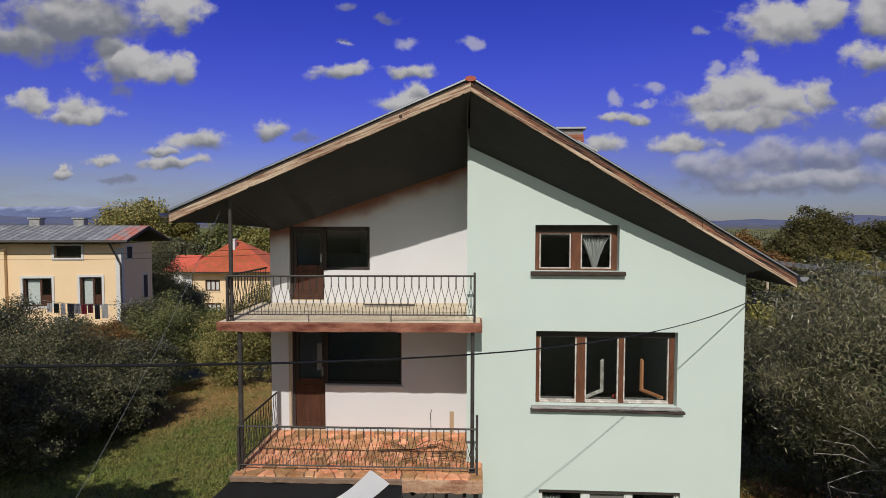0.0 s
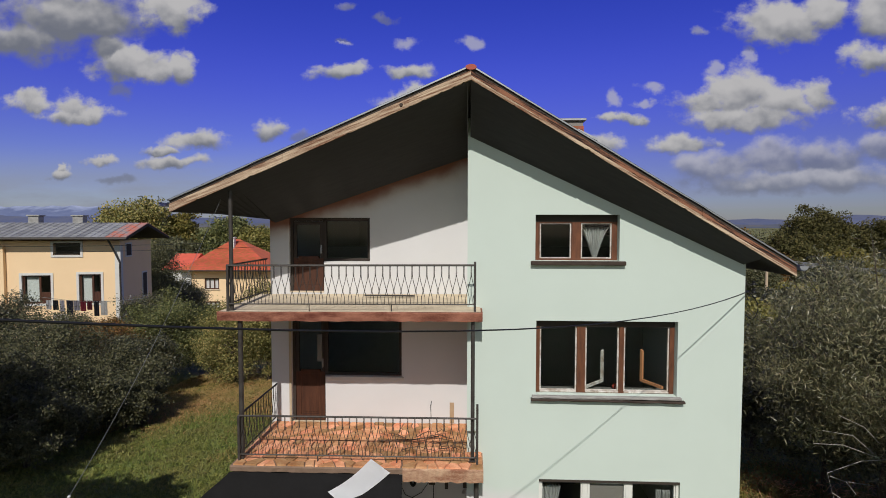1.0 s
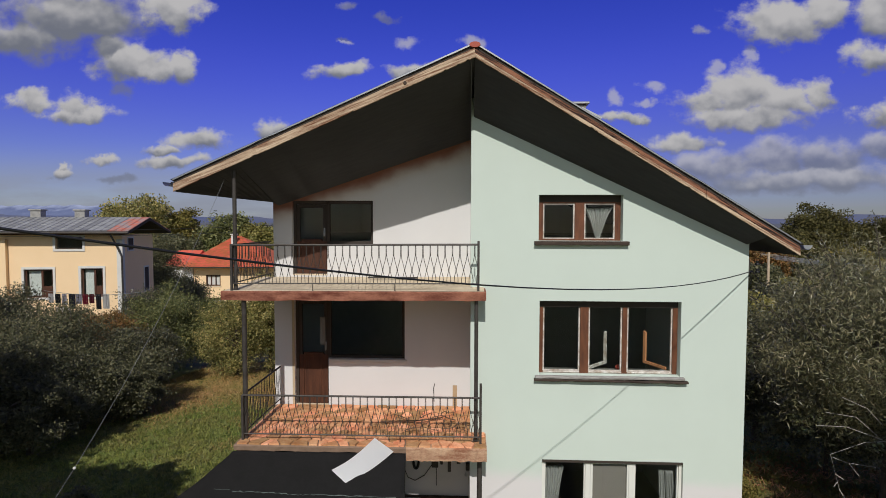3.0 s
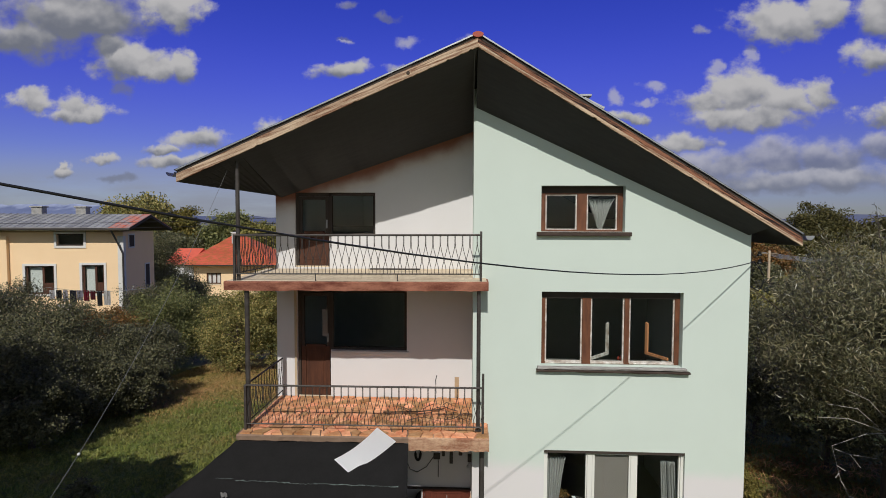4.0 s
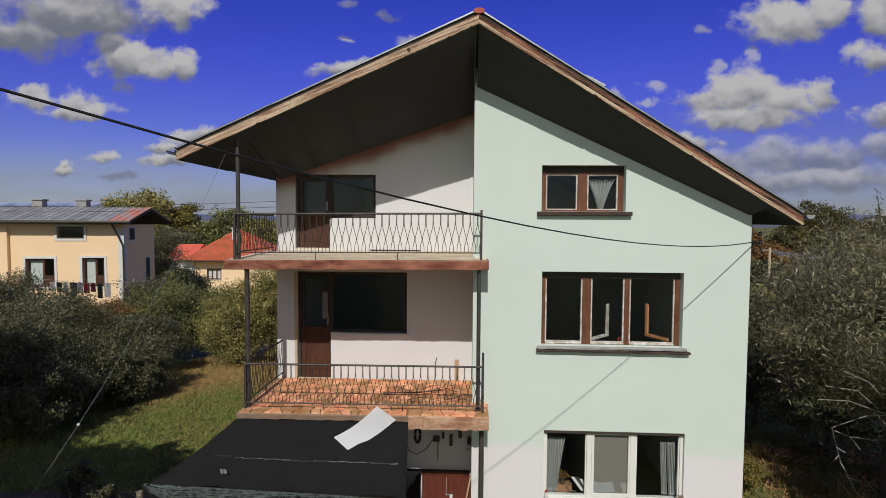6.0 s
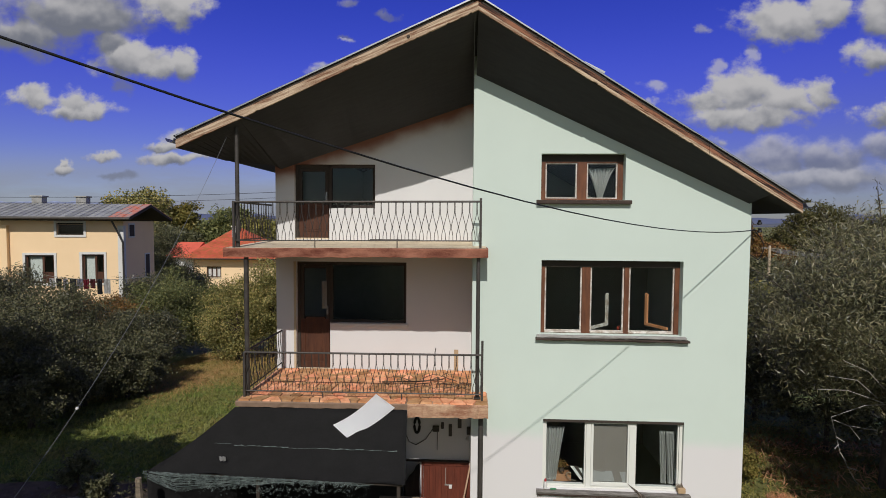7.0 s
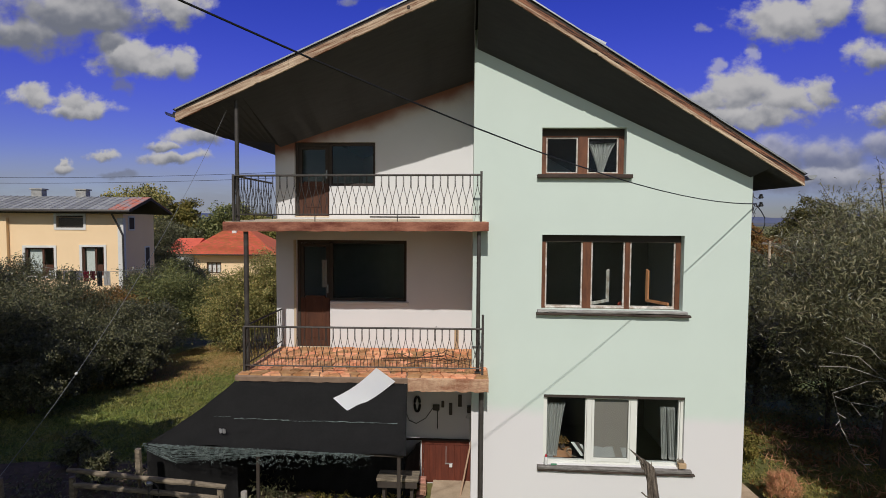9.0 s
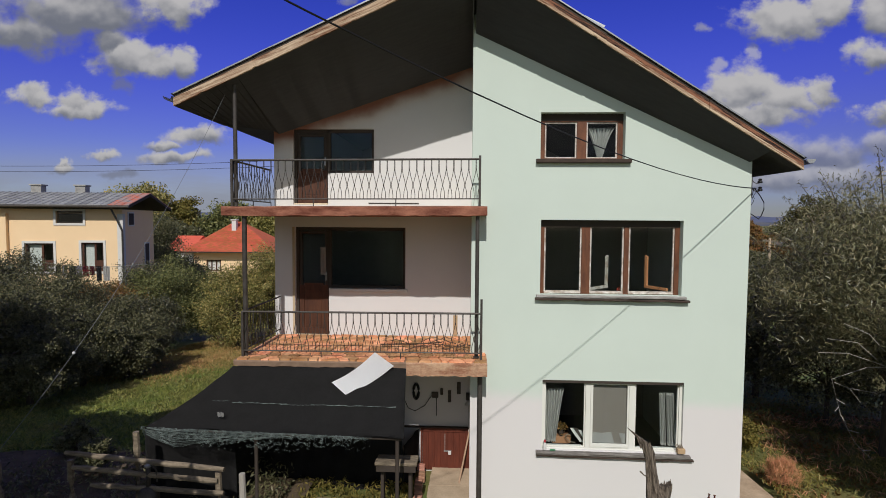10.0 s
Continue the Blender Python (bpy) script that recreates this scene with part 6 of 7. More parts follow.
# bare drooping twigs under the fruit tree
tw = thing("bare_branch", "pale bare branch drooping under the fruit tree", "branch", (8.08, 0.8, 2.3))
for pts in (((0, 0, 0), (-0.6, -0.1, 0.0), (-1.25, -0.15, -0.22), (-1.06, -0.15, -0.9), (-0.75, -0.12, -1.45), (-0.4, -0.1, -1.78)),
            ((-1.2, -0.15, -0.28), (-0.9, -0.1, -0.40), (-0.3, 0, -0.52)), ((-0.2, 0, 0.02), (-0.8, 0.1, 0.22), (-1.3, 0.2, 0.20)), ((-0.3, 0, 0.1), (-0.7, 0, 0.45), (-1.2, 0.1, 0.50)),
            ((-1.06, -0.15, -0.9), (-0.98, -0.2, -1.05)), ((-0.9, -0.13, -1.2), (-0.75, -0.2, -1.22)), ((-1.15, -0.15, -0.6), (-1.02, -0.2, -0.68)), ((-1.1, -0.15, -0.75), (-1.2, -0.2, -0.82)), ((-0.6, -0.11, -1.6), (-0.48, -0.15, -1.58)), ((-0.8, 0, -0.45), (-0.6, 0.0, -0.7)), ((-0.2, 0, 0.3), (-0.5, 0, 0.62), (-0.9, 0.1, 0.8))):
    part("twig", tube(pts, [0.0075 - 0.0009 * k for k in range(len(pts))], 5), M_TWIG, tw)

# service wires at the side of the house
for k, dz in enumerate((0.0, 0.13)):
    bm = tube([(-4.16 - i * 0.9, 2.6 - 0.02 * i, 6.28 + dz - 0.035 * i * (12 - i) / 12 - 0.01 * i) for i in range(16)], 0.0045, 5)
    tagged(link_mesh("service_wire", bm, M_CABLE), "thin dark service wire to the side of the house", "wire", group="service wires")

# two-pronged red post in the garden before the house
rp = tube([(3.16, -2.6, -0.3), (3.17, -2.6, 0.9), (3.17, -2.6, 1.30)], [0.05, 0.05, 0.045], 9)
tube([(3.15, -2.6, 1.26), (3.135, -2.6, 1.37), (3.14, -2.6, 1.455)], [0.036, 0.034, 0.016], 8, bm=rp)
tube([(3.19, -2.6, 1.26), (3.215, -2.6, 1.37), (3.21, -2.6, 1.44)], [0.034, 0.034, 0.016], 8, bm=rp)
tagged(link_mesh("garden_post", rp, M_REDDOOR), "dark red forked wooden garden post", "post")
# pale post in front of the awning
tagged(link_mesh("garden_post", tube([(-3.28, -2.25, -0.3), (-3.27, -2.25, 0.8), (-3.28, -2.26, 1.36)], [0.055, 0.05, 0.045], 9), M_TWIG), "pale weathered wooden post before the awning", "post")

# added dark earth sheet stands in for the shaded ground behind the rail fence
bed = bmesh.new()
g = [[bed.verts.new((-13.5 + 0.35 * i, -6.0 + 0.3 * j, ground_z(-13.5 + 0.35 * i, -6.0 + 0.3 * j) + 0.10 * noise.noise(Vector(((-13.5 + 0.35 * i) * 0.35, (-6.0 + 0.3 * j) * 0.35, 3))) + 0.07 + 0.05 * noise.noise(Vector((i * 0.9, j * 0.9, 4))))) for i in range(31)] for j in range(27)]
for a, b in zip(g, g[1:]):
    for i in range(30):
        bed.faces.new((a[i], a[i + 1], b[i + 1], b[i]))
bmesh.ops.recalc_face_normals(bed, faces=bed.faces[:])
tagged(link_mesh("shade_earth", bed, M_SOIL, smooth=True), "dark earth sheet added where the ground behind the fence lies in shade", "soil", kind="structure")


# ---- trees and bushes ----
def tree(name, label, base, height, crown, clumps, per, leaf, aspect, material, seed, trunk_r=0.15, droop=0.0, shell=0.55, spread=0.16, cat="tree", group="trees", lift=0.55, bark=None, limbs=14, bend=0.25, sprigs=0, fray=0.22):
    """A tapered trunk with limbs and a crown of many small leaves in uneven clumps. crown: half sizes of the crown."""
    rng = np.random.default_rng(seed)
    x, y, z = base
    t = thing(name, label, cat, base, group=group)
    c = np.array([0, 0, height * lift])
    d = rng.normal(size=(clumps, 3))
    d /= np.linalg.norm(d, axis=1, keepdims=True)
    r = rng.uniform(shell, 1.0, (clumps, 1)) * (1 + 0.07 * rng.normal(size=(clumps, 1))) - spread * 0.7
    cen = c + d * r * np.array(crown)
    cen[:, 2] = np.maximum(cen[:, 2], 0.12 * height * rng.uniform(0.4, 1.4, clumps))
    size = spread * min(crown) * rng.uniform(0.8, 1.6, clumps)
    out = rng.normal(size=(clumps * per, 3))
    out /= np.linalg.norm(out, axis=1, keepdims=True)
    # each clump is a ragged tuft, thick at its skin, with its leaves turned outwards
    reach = rng.beta(2.6, 1.3, clumps * per) * (1 + fray * rng.normal(size=clumps * per).clip(-1.5, 2))
    pts = np.repeat(cen, per, 0) + out * (reach * np.repeat(size, per) * 1.55)[:, None] * np.array([1.15, 1.15, 0.85])
    pts[:, 2] = np.maximum(pts[:, 2], 0.05)
    # long shoots standing out of the crown, leafy along their length
    for k in range(sprigs):
        a, e = rng.uniform(0, 6.283), rng.uniform(0.15, 1.5)
        dv = np.array([math.cos(a) * math.cos(e), math.sin(a) * math.cos(e), math.sin(e)])
        s = c + dv * np.array(crown) * 0.72
        g = dv * np.array([1, 1, 0.6]) + np.array([0, 0, 0.75])
        g = g / np.linalg.norm(g) * rng.uniform(0.8, 1.7)
        f = np.sort(rng.uniform(0.15, 1.0, 40))[:, None]
        line = s + g * f + np.array([0, 0, -0.22]) * f * f
        part("shoot", tube([Vector(s), Vector(s + g * 0.5 - np.array([0, 0, 0.05])), Vector(line[-1])], [0.014, 0.009, 0.003], 4), bark or M_BARK, t)
        pts, out = np.concatenate([pts, line + rng.normal(size=(40, 3)) * 0.045]), np.concatenate([out, rng.normal(size=(40, 3)) * 0.5])
    leaves("crown", pts, out * 1.3, leaf, aspect, material, t, rng, bend=bend, droop=droop)
    bm = tube([(0, 0, -0.4), (0.02, 0, height * 0.2), (0.05 * height * 0.1, 0.02, height * 0.45), (0, 0, height * 0.75)], [trunk_r * 1.2, trunk_r, trunk_r * 0.75, trunk_r * 0.25], 9)
    part("trunk", bm, bark or M_BARK, t)
    for k in rng.choice(clumps, min(limbs, clumps), replace=False):
        e = Vector(cen[k])
        s = Vector((0, 0, height * float(rng.uniform(0.18, 0.5))))
        m = s.lerp(e, 0.5) + Vector((0, 0, 0.08 * height)) + Vector(rng.normal(size=3)) * 0.03 * height
        part("limb", tube([s, s.lerp(m, 0.5) + Vector((0, 0, 0.02 * height)), m, e], [trunk_r * 0.5, trunk_r * 0.4, trunk_r * 0.28, trunk_r * 0.08], 6), bark or M_BARK, t)
    return t


def gb(x, y, dz=0.0):
    return (x, y, ground_z(x, y) + dz)


# the fruit tree beside the house
tree("fruit_tree", "tall dense fruit tree with narrow grey-green leaves beside the house", gb(9.45, 2.6), 6.3, (2.85, 3.2, 2.5), 210, 430, 0.122, 0.155, L_WILLOW, 3, 0.16, droop=0.55, spread=0.15, lift=0.60, bend=0.42, sprigs=50)
tree("fruit_tree", "dense fruit tree with narrow grey-green leaves", gb(12.4, 1.8), 6.6, (2.8, 2.6, 2.5), 130, 330, 0.122, 0.155, L_WILLOW, 13, 0.16, droop=0.55, lift=0.58, sprigs=50)
tree("shrub", "tall dark shrub in the shade beside the house", gb(9.4, 8.0), 4.6, (2.6, 2.4, 2.0), 80, 220, 0.13, 0.45, L_DEEP, 4, 0.10, cat="shrub", group="shrubs")
tree("shrub", "yellowing shrub behind the house", gb(8.2, 12.0), 5.4, (2.0, 2.2, 2.6), 80, 200, 0.13, 0.5, L_RUST, 14, 0.10, cat="shrub", group="shrubs")

# hedge of garden trees along the neighbour's side
for i, (x, y, h, rx, ry, m, label) in enumerate((
        (-13.2, 19.5, 4.5, 2.1, 2.0, L_YELLOW, "leafy green and yellow garden tree behind the lawn"),
        (-11.5, 20.2, 6.1, 1.5, 1.6, L_YELLOW, "tall leafy green and yellow garden tree beside the house"),
        (-16.0, 22.5, 4.3, 2.4, 2.2, L_GREEN, "dense green garden tree behind the lawn"),
        (-18.3, 21.0, 5.3, 2.2, 2.2, L_GREEN, "dense green garden tree behind the lawn"),
        (-20.6, 18.5, 3.9, 2.6, 2.2, L_RUST, "rust-tinged garden tree behind the lawn"),
        (-20.4, 23.0, 5.0, 2.3, 2.2, L_HEDGE, "dense dark green garden tree beside the neighbour's yard"),
        (-21.7, 14.0, 5.3, 1.9, 2.2, L_HEDGE, "dense dark green garden tree at the lawn's edge"),
        (-17.6, 11.6, 4.6, 2.4, 2.3, L_DEEP, "dense dark garden tree at the lawn's edge"),
        (-15.6, 7.2, 4.0, 2.1, 2.1, L_DEEP, "dense dark garden tree at the lawn's edge"),
        (-16.8, 16.4, 3.2, 1.8, 1.8, L_HEDGE, "dark bush at the lawn's edge"),
        (-14.3, 9.0, 2.8, 1.7, 1.7, L_DEEP, "dark bush at the lawn's edge"),
        (-14.9, 12.2, 3.0, 1.7, 1.7, L_DEEP, "dark bush at the lawn's edge"),
        (-24.2, 23.2, 3.6, 2.6, 1.4, L_HEDGE, "dark green shrub before the yellow house"),
        (-27.4, 35.6, 8.6, 2.3, 2.3, L_DEEP, "tall dark green tree between the neighbours' houses"),
        (-13.9, 6.2, 2.5, 1.6, 1.6, L_DEEP, "dark bush at the lawn's edge"),
        (-13.7, 10.6, 2.2, 1.4, 1.6, L_DEEP, "dark bush at the lawn's edge"),
        (-28.0, 40.0, 5.2, 2.6, 2.4, L_DEEP, "dark green tree before the red-roofed house"),
        (-25.0, 36.0, 4.2, 2.4, 2.2, L_HEDGE, "dark green tree before the red-roofed house"),
        (-9.2, 20.5, 5.2, 2.2, 2.0, L_OAK, "leafy green and yellow garden tree behind the house"))):
    tree("garden_tree", label, gb(x, y), h * 1.08, (rx * 1.12, ry * 1.1, h * 0.5), 115, 290 if y < 17 else 200, 0.072 + 0.0017 * y, 0.5, m, 30 + i, 0.11, group="garden trees", lift=0.52, spread=0.155, fray=0.22)

# the great trees and far woods
for i, (x, y, h, r, m, label) in enumerate((
        (-65.0, 90, 18.4, 7.6, L_YELLOW, "great broad tree turning yellow behind the yellow house"),
        (-59.0, 96, 16.0, 5.2, L_OLIVE, "tall olive-green tree behind the yellow house"),
        (-42, 82, 13.9, 6.0, L_GREEN, "broad green tree behind the red-roofed house"),
        (-36, 80, 12.0, 5.0, L_OAK, "broad tree turning yellow behind the red-roofed house"),
        (-50, 78, 10.0, 5.0, L_DEEP, "broad dark green tree between the houses"),
        (76.8, 110, 16.8, 7.6, L_FAR, "great dark round tree across the fields"),
        (70.5, 110, 11.3, 5.0, L_FAR, "broad dark tree across the fields"),
        (98, 118, 15.4, 9.0, L_FAR, "great dark round tree across the fields"),
        (66, 96, 10.5, 6.0, L_FAR, "broad green tree across the fields"),
        (47, 84, 10.6, 3.6, L_RUST, "rust-coloured tree by the far road"),
        (17.5, 25, 4.4, 2.4, L_OAK, "yellow-green shrub tree beyond the garden"),
        (23.5, 31, 4.6, 2.6, L_HEDGE, "green shrub tree beyond the garden"),
        (29, 38, 4.4, 2.6, L_OAK, "yellow-green shrub tree beyond the garden"),
        (25, 46, 4.0, 2.4, L_RUST, "rust-tinged shrub tree beyond the garden"),
        (38, 47, 5.6, 3.4, L_HEDGE, "green shrub tree beyond the garden"),
        (38, 68, 5.6, 3.2, L_DEEP, "dark green tree behind the utility pole"),
        (40.4, 70.0, 6.2, 2.4, L_RUST, "rust-coloured tree before the far house"),
        (41.4, 64.0, 7.4, 2.4, L_RUST, "small rust-coloured tree before the far house"),
        (45.6, 63.5, 5.6, 1.9, L_DEEP, "small dark tree before the far house"),
        (37.5, 60, 5.2, 2.6, L_DEEP, "dark green tree behind the utility pole"),
        (48, 62, 6.2, 3.8, L_HEDGE, "green tree beyond the garden"),
        (60, 76, 7.4, 4.2, L_OLIVE, "yellow-green tree by the far road"),
        (54.5, 80, 8.4, 4.4, L_FAR, "dark green tree by the far road"),
        (70, 80, 7.0, 4.5, L_HEDGE, "green tree beyond the garden"),
        (84, 92, 10.0, 6.0, L_HEDGE, "broad green tree across the fields"))):
    far = y > 75
    tree("broad_tree", label, gb(x, y), h, (r, r, h * 0.42), 190 if far else 90, 120 if far else 115, 0.40 if far else 0.13 + 0.0022 * y, 0.75, m, 60 + i, 0.4 if far else 0.15, group="far trees", lift=0.58, spread=0.135 if far else 0.19, fray=0.06)
rng = np.random.default_rng(77)
wx, wy = rng.uniform(-260, 260, 900), rng.uniform(135, 420, 900)
pts = []
for x, y in zip(wx, wy):
    n = 26
    r = rng.uniform(2.5, 5.5)
    p = rng.normal(size=(n, 3)) * np.array([r, r, r * 0.55]) * 0.55 + np.array([x, y, ground_z(x, y) + r * 0.75])
    pts.append(p)
for x, y in zip(rng.uniform(-900, 900, 1300), rng.uniform(420, 1500, 1300)):
    r = rng.uniform(5, 11)
    pts.append(rng.normal(size=(14, 3)) * np.array([r, r, r * 0.3]) * 0.7 + np.array([x, y, ground_z(x, y) + r * 0.3]))
leaves("far_woods", np.concatenate(pts), 1.0, 1.7, 0.7, L_DEEP, None, rng)
tagged(bpy.data.objects["far_woods"], "low woods and orchards spread over the far plain", "woods", kind="stuff")


# ---- neighbouring houses ----
def yellow_house():
    h = thing("neighbour_house", "pale yellow house with a grey sheet roof and white window surrounds", "house", (-23.5, 25.0, -2.8), turn=9)
    z0 = 0.0
    L, D, H = 16.0, 4.7, 8.15
    holes = [(-6.2, -4.4, 4.25, 6.15), (-2.65, -1.25, 4.25, 6.2), (-4.2, -2.5, 7.5, 8.3)]
    part("wall", wall_with_holes([-L, 0], [z0 - 0.5, H + 0.3], holes, 0, 0.3), M_YELLOW, h)
    part("wall", boxes((-0.3, 0, 0.3, D, z0 - 0.5, H + 0.3)), M_YELLOW, h)
    part("wall", boxes((-L, -L + 0.3, 0.3, D, z0 - 0.5, H + 0.3), (-L + 0.3, -0.3, D - 0.3, D, z0 - 0.5, H + 0.3)), M_YELLOW, h)
    part("partition", boxes((-L + 0.3, -0.3, 3.0, 3.1, z0, H)), M_ROOM, h)
    part("corner_trim", boxes((-0.35, 0.03, -0.03, 0.3, z0, H), bevel=0.01), M_OFFWHITE, h)
    part("pilaster", boxes((-7.55, -7.15, -0.25, 0.0, z0, H), bevel=0.01), M_YELLOW, h)
    for x0, x1, za, zb in holes:
        t = 0.15
        w = part("window", boxes((x0 - t, x0, -0.05, 0.05, za - t, zb + t), (x1, x1 + t, -0.05, 0.05, za - t, zb + t), (x0, x1, -0.05, 0.05, zb, zb + t), (x0, x1, -0.05, 0.05, za - t, za)), M_OFFWHITE, h, "window with a white surround")
        mid = x0 + (x1 - x0) * 0.58
        if zb - za > 1:
            part("frame", boxes((x0, x0 + 0.1, 0.1, 0.2, za, zb), (mid - 0.05, mid + 0.08, 0.1, 0.2, za, zb), (x1 - 0.12, x1, 0.1, 0.2, za, zb), (x0, x1, 0.1, 0.2, zb - 0.1, zb), (x0, x1, 0.1, 0.2, za, za + 0.1), (mid, x1, 0.12, 0.18, za, za + 0.75)), M_DOORWOOD, w)
            part("curtain", boxes((x0 + 0.12, mid - 0.1, 0.3, 0.33, za + 0.1, zb - 0.1)), M_CURTAIN, w)
        else:
            part("frame", boxes((x0, x1, 0.1, 0.2, zb - 0.08, zb), (x0, x1, 0.1, 0.2, za, za + 0.08)), M_DARKWOOD, w)
        p = part("pane", boxes((x0, x1, 0.14, 0.15, za, zb)), M_GLASS, w)
        p.visible_shadow = False
    # side windows
    w = part("window", boxes((0.0, 0.04, 0.7, 1.6, 7.3, 8.3)), M_OFFWHITE, h, "small side window")
    part("pane", boxes((0.04, 0.05, 0.8, 1.5, 7.4, 8.2)), M_DARKWOOD, w)
    w = part("window", boxes((0.0, 0.04, 3.1, 3.9, 4.2, 6.1)), M_OFFWHITE, h, "tall side window with a blue reflection")
    part("pane", boxes((0.04, 0.05, 3.2, 3.8, 4.3, 6.0)), M_DARKWOOD, w)
    # roof: low pitch, eave over the front
    prof = [(-0.85, 8.55), (-0.85, 8.70), (2.35, 9.62), (6.0, 8.6), (6.0, 8.45), (2.35, 9.45)]
    roof = part("roof", prism(prof, L + 1.75, "x", -L - 0.9), M_DARKWOOD, h, "low grey standing-seam sheet roof with a red end")
    for i in range(40):
        xa, xb = -L - 0.9 + i * 0.4438, -L - 0.9 + i * 0.4438 + 0.43
        for ya, za, yb, zb in ((-0.89, 8.71, 2.35, 9.635), (6.0, 8.61, 2.35, 9.635)):
            bm = bmesh.new()
            v = [bm.verts.new(p) for p in ((xa, ya, za), (xb, ya, za), (xb, yb, zb), (xa, yb, zb))]
            w4 = [bm.verts.new((c.co.x, c.co.y, c.co.z + 0.04)) for c in v]
            bm.faces.new(w4)
            for k in range(4):
                bm.faces.new((v[k], v[(k + 1) % 4], w4[(k + 1) % 4], w4[k]))
            bmesh.ops.recalc_face_normals(bm, faces=bm.faces[:])
            if ya < 0:
                # standing seam and cross laps
                for q in range(1, 7):
                    f = q / 7 + 0.04 * (i % 2)
                    yy, zz = ya + (yb - ya) * f, za + (zb - za) * f + 0.04
                    bmesh.ops.create_cube(bm, size=1.0, matrix=Matrix.LocRotScale(((xa + xb) / 2, yy, zz), None, (xb - xa, 0.05, 0.03)))
                d = Vector((0, yb - ya, zb - za))
                tube([(xb + 0.01, ya, za + 0.05), (xb + 0.01, yb, zb + 0.05)], 0.03, 4, bm=bm)
            part("roof_panel", bm, M_RUSTY_SHEET if i > 36 else M_SHEET, roof)
    part("gutter", tube([(-L - 0.9, -0.93, 8.62), (0.85, -0.93, 8.62)], 0.08, 8), M_IRON, roof)
    part("downpipe", tube([(-0.35, -0.9, 8.6), (-0.3, -0.3, 7.9), (0.02, -0.12, 7.0), (0.05, -0.12, 0.2)], 0.06, 8), M_IRON, h, "dark downpipe at the corner")
    for cx in (-3.88, -6.8):
        part("chimney", boxes((cx - 0.34, cx + 0.34, 2.3, 2.9, 9.2, 10.12), (cx - 0.42, cx + 0.42, 2.22, 2.98, 10.12, 10.22), bevel=0.015), M_CHIMNEY, roof, "grey-green rendered chimney with a flat cap")
    return h


yellow_house()


def hip_house():
    h = thing("neighbour_house", "small cream house with a bright red hipped tile roof", "house", (-36.5, 56.5, -6.0), turn=3)
    wins = [(2.2, 4.1, 4.3, 5.75), (2.3, 4.2, 1.3, 2.7)]
    part("wall", wall_with_holes([0.6, 11.0], [-1.5, 6.9], wins, 0.8, 1.1), M_YELLOW, h)
    part("wall", boxes((0.6, 0.9, 1.1, 9, -1.5, 6.7)), M_YELLOW, h)
    part("wall", boxes((10.7, 11, 1.1, 9, -1.5, 6.7)), M_YELLOW, h)
    part("wall", boxes((0.9, 10.7, 8.7, 9, -1.5, 6.7)), M_YELLOW, h)
    part("partition", boxes((0.9, 10.7, 3, 3.1, -1.5, 6.6)), M_ROOM, h)
    for x0, x1, za, zb in wins:
        mid = (x0 + x1) / 2
        w = part("window", wall_with_holes([x0, x1], [za, zb], [(x0 + 0.14, mid - 0.35, za + 0.14, zb - 0.14), (mid - 0.25, mid + 0.25, za + 0.14, zb - 0.14), (mid + 0.35, x1 - 0.14, za + 0.14, zb - 0.14)], 0.85, 0.95), M_DOORWOOD, h, "brown three-light window")
        part("curtain", boxes((x0 + 0.1, x1 - 0.1, 1.05, 1.08, za + 0.1, zb - 0.1)), M_CURTAIN, w)
        part("sill", boxes((x0 - 0.1, x1 + 0.1, 0.7, 0.85, za - 0.12, za)), M_CONC, w)
    bm = bmesh.new()
    e = [(-0.7, -0.4, 6.85), (11.8, -0.4, 6.85), (11.8, 10.0, 6.85), (-0.7, 10.0, 6.85)]
    r = [(4.4, 4.9, 10.7), (5.4, 4.9, 10.7)]
    E4, R2 = [bm.verts.new(p) for p in e], [bm.verts.new(p) for p in r]
    bm.faces.new((E4[0], E4[1], R2[1], R2[0]))
    bm.faces.new((E4[1], E4[2], R2[1]))
    bm.faces.new((E4[2], E4[3], R2[0], R2[1]))
    bm.faces.new((E4[3], E4[0], R2[0]))
    bm.faces.new(E4[::-1])
    bmesh.ops.recalc_face_normals(bm, faces=bm.faces[:])
    roof = part("roof", bm, M_TILE_ROOF, h, "bright red hipped tile roof")
    tiles = bmesh.new()
    for k in range(34):
        f0, f1 = k / 34, (k + 1) / 34
        a0, b0 = Vector(e[0]).lerp(Vector(r[0]), f0), Vector(e[1]).lerp(Vector(r[1]), f0)
        a1, b1 = Vector(e[0]).lerp(Vector(r[0]), f1), Vector(e[1]).lerp(Vector(r[1]), f1)
        n = max(2, int((b0 - a0).length / 0.4))
        for i in range(n):
            p = [a0.lerp(b0, i / n), a0.lerp(b0, (i + 0.95) / n), a1.lerp(b1, (i + 0.95) / n), a1.lerp(b1, i / n)]
            tiles.faces.new([tiles.verts.new(q + Vector((0, -0.02, 0.065 if t < 2 else 0.04))) for t, q in enumerate(p)])
    tagged(part("tile_field", tiles, M_TILE_ROOF, roof), kind="stuff")
    part("gutter", tube([(-0.7, -0.45, 6.82), (11.8, -0.45, 6.82)], 0.08, 8), M_DARKWOOD, roof)
    part("chimney", boxes((4.6, 5.2, 3.2, 3.85, 8.9, 10.9), (4.5, 5.3, 3.1, 3.95, 10.9, 11.05), bevel=0.02), M_OFFWHITE, h, "white chimney")
    part("wing_roof", prism([(0.0, 6.9), (4.0, 8.8), (8.0, 6.9)], 3.4, "x", -2.95), M_TILE_ROOF, h, "lower red tile roof of the wing")
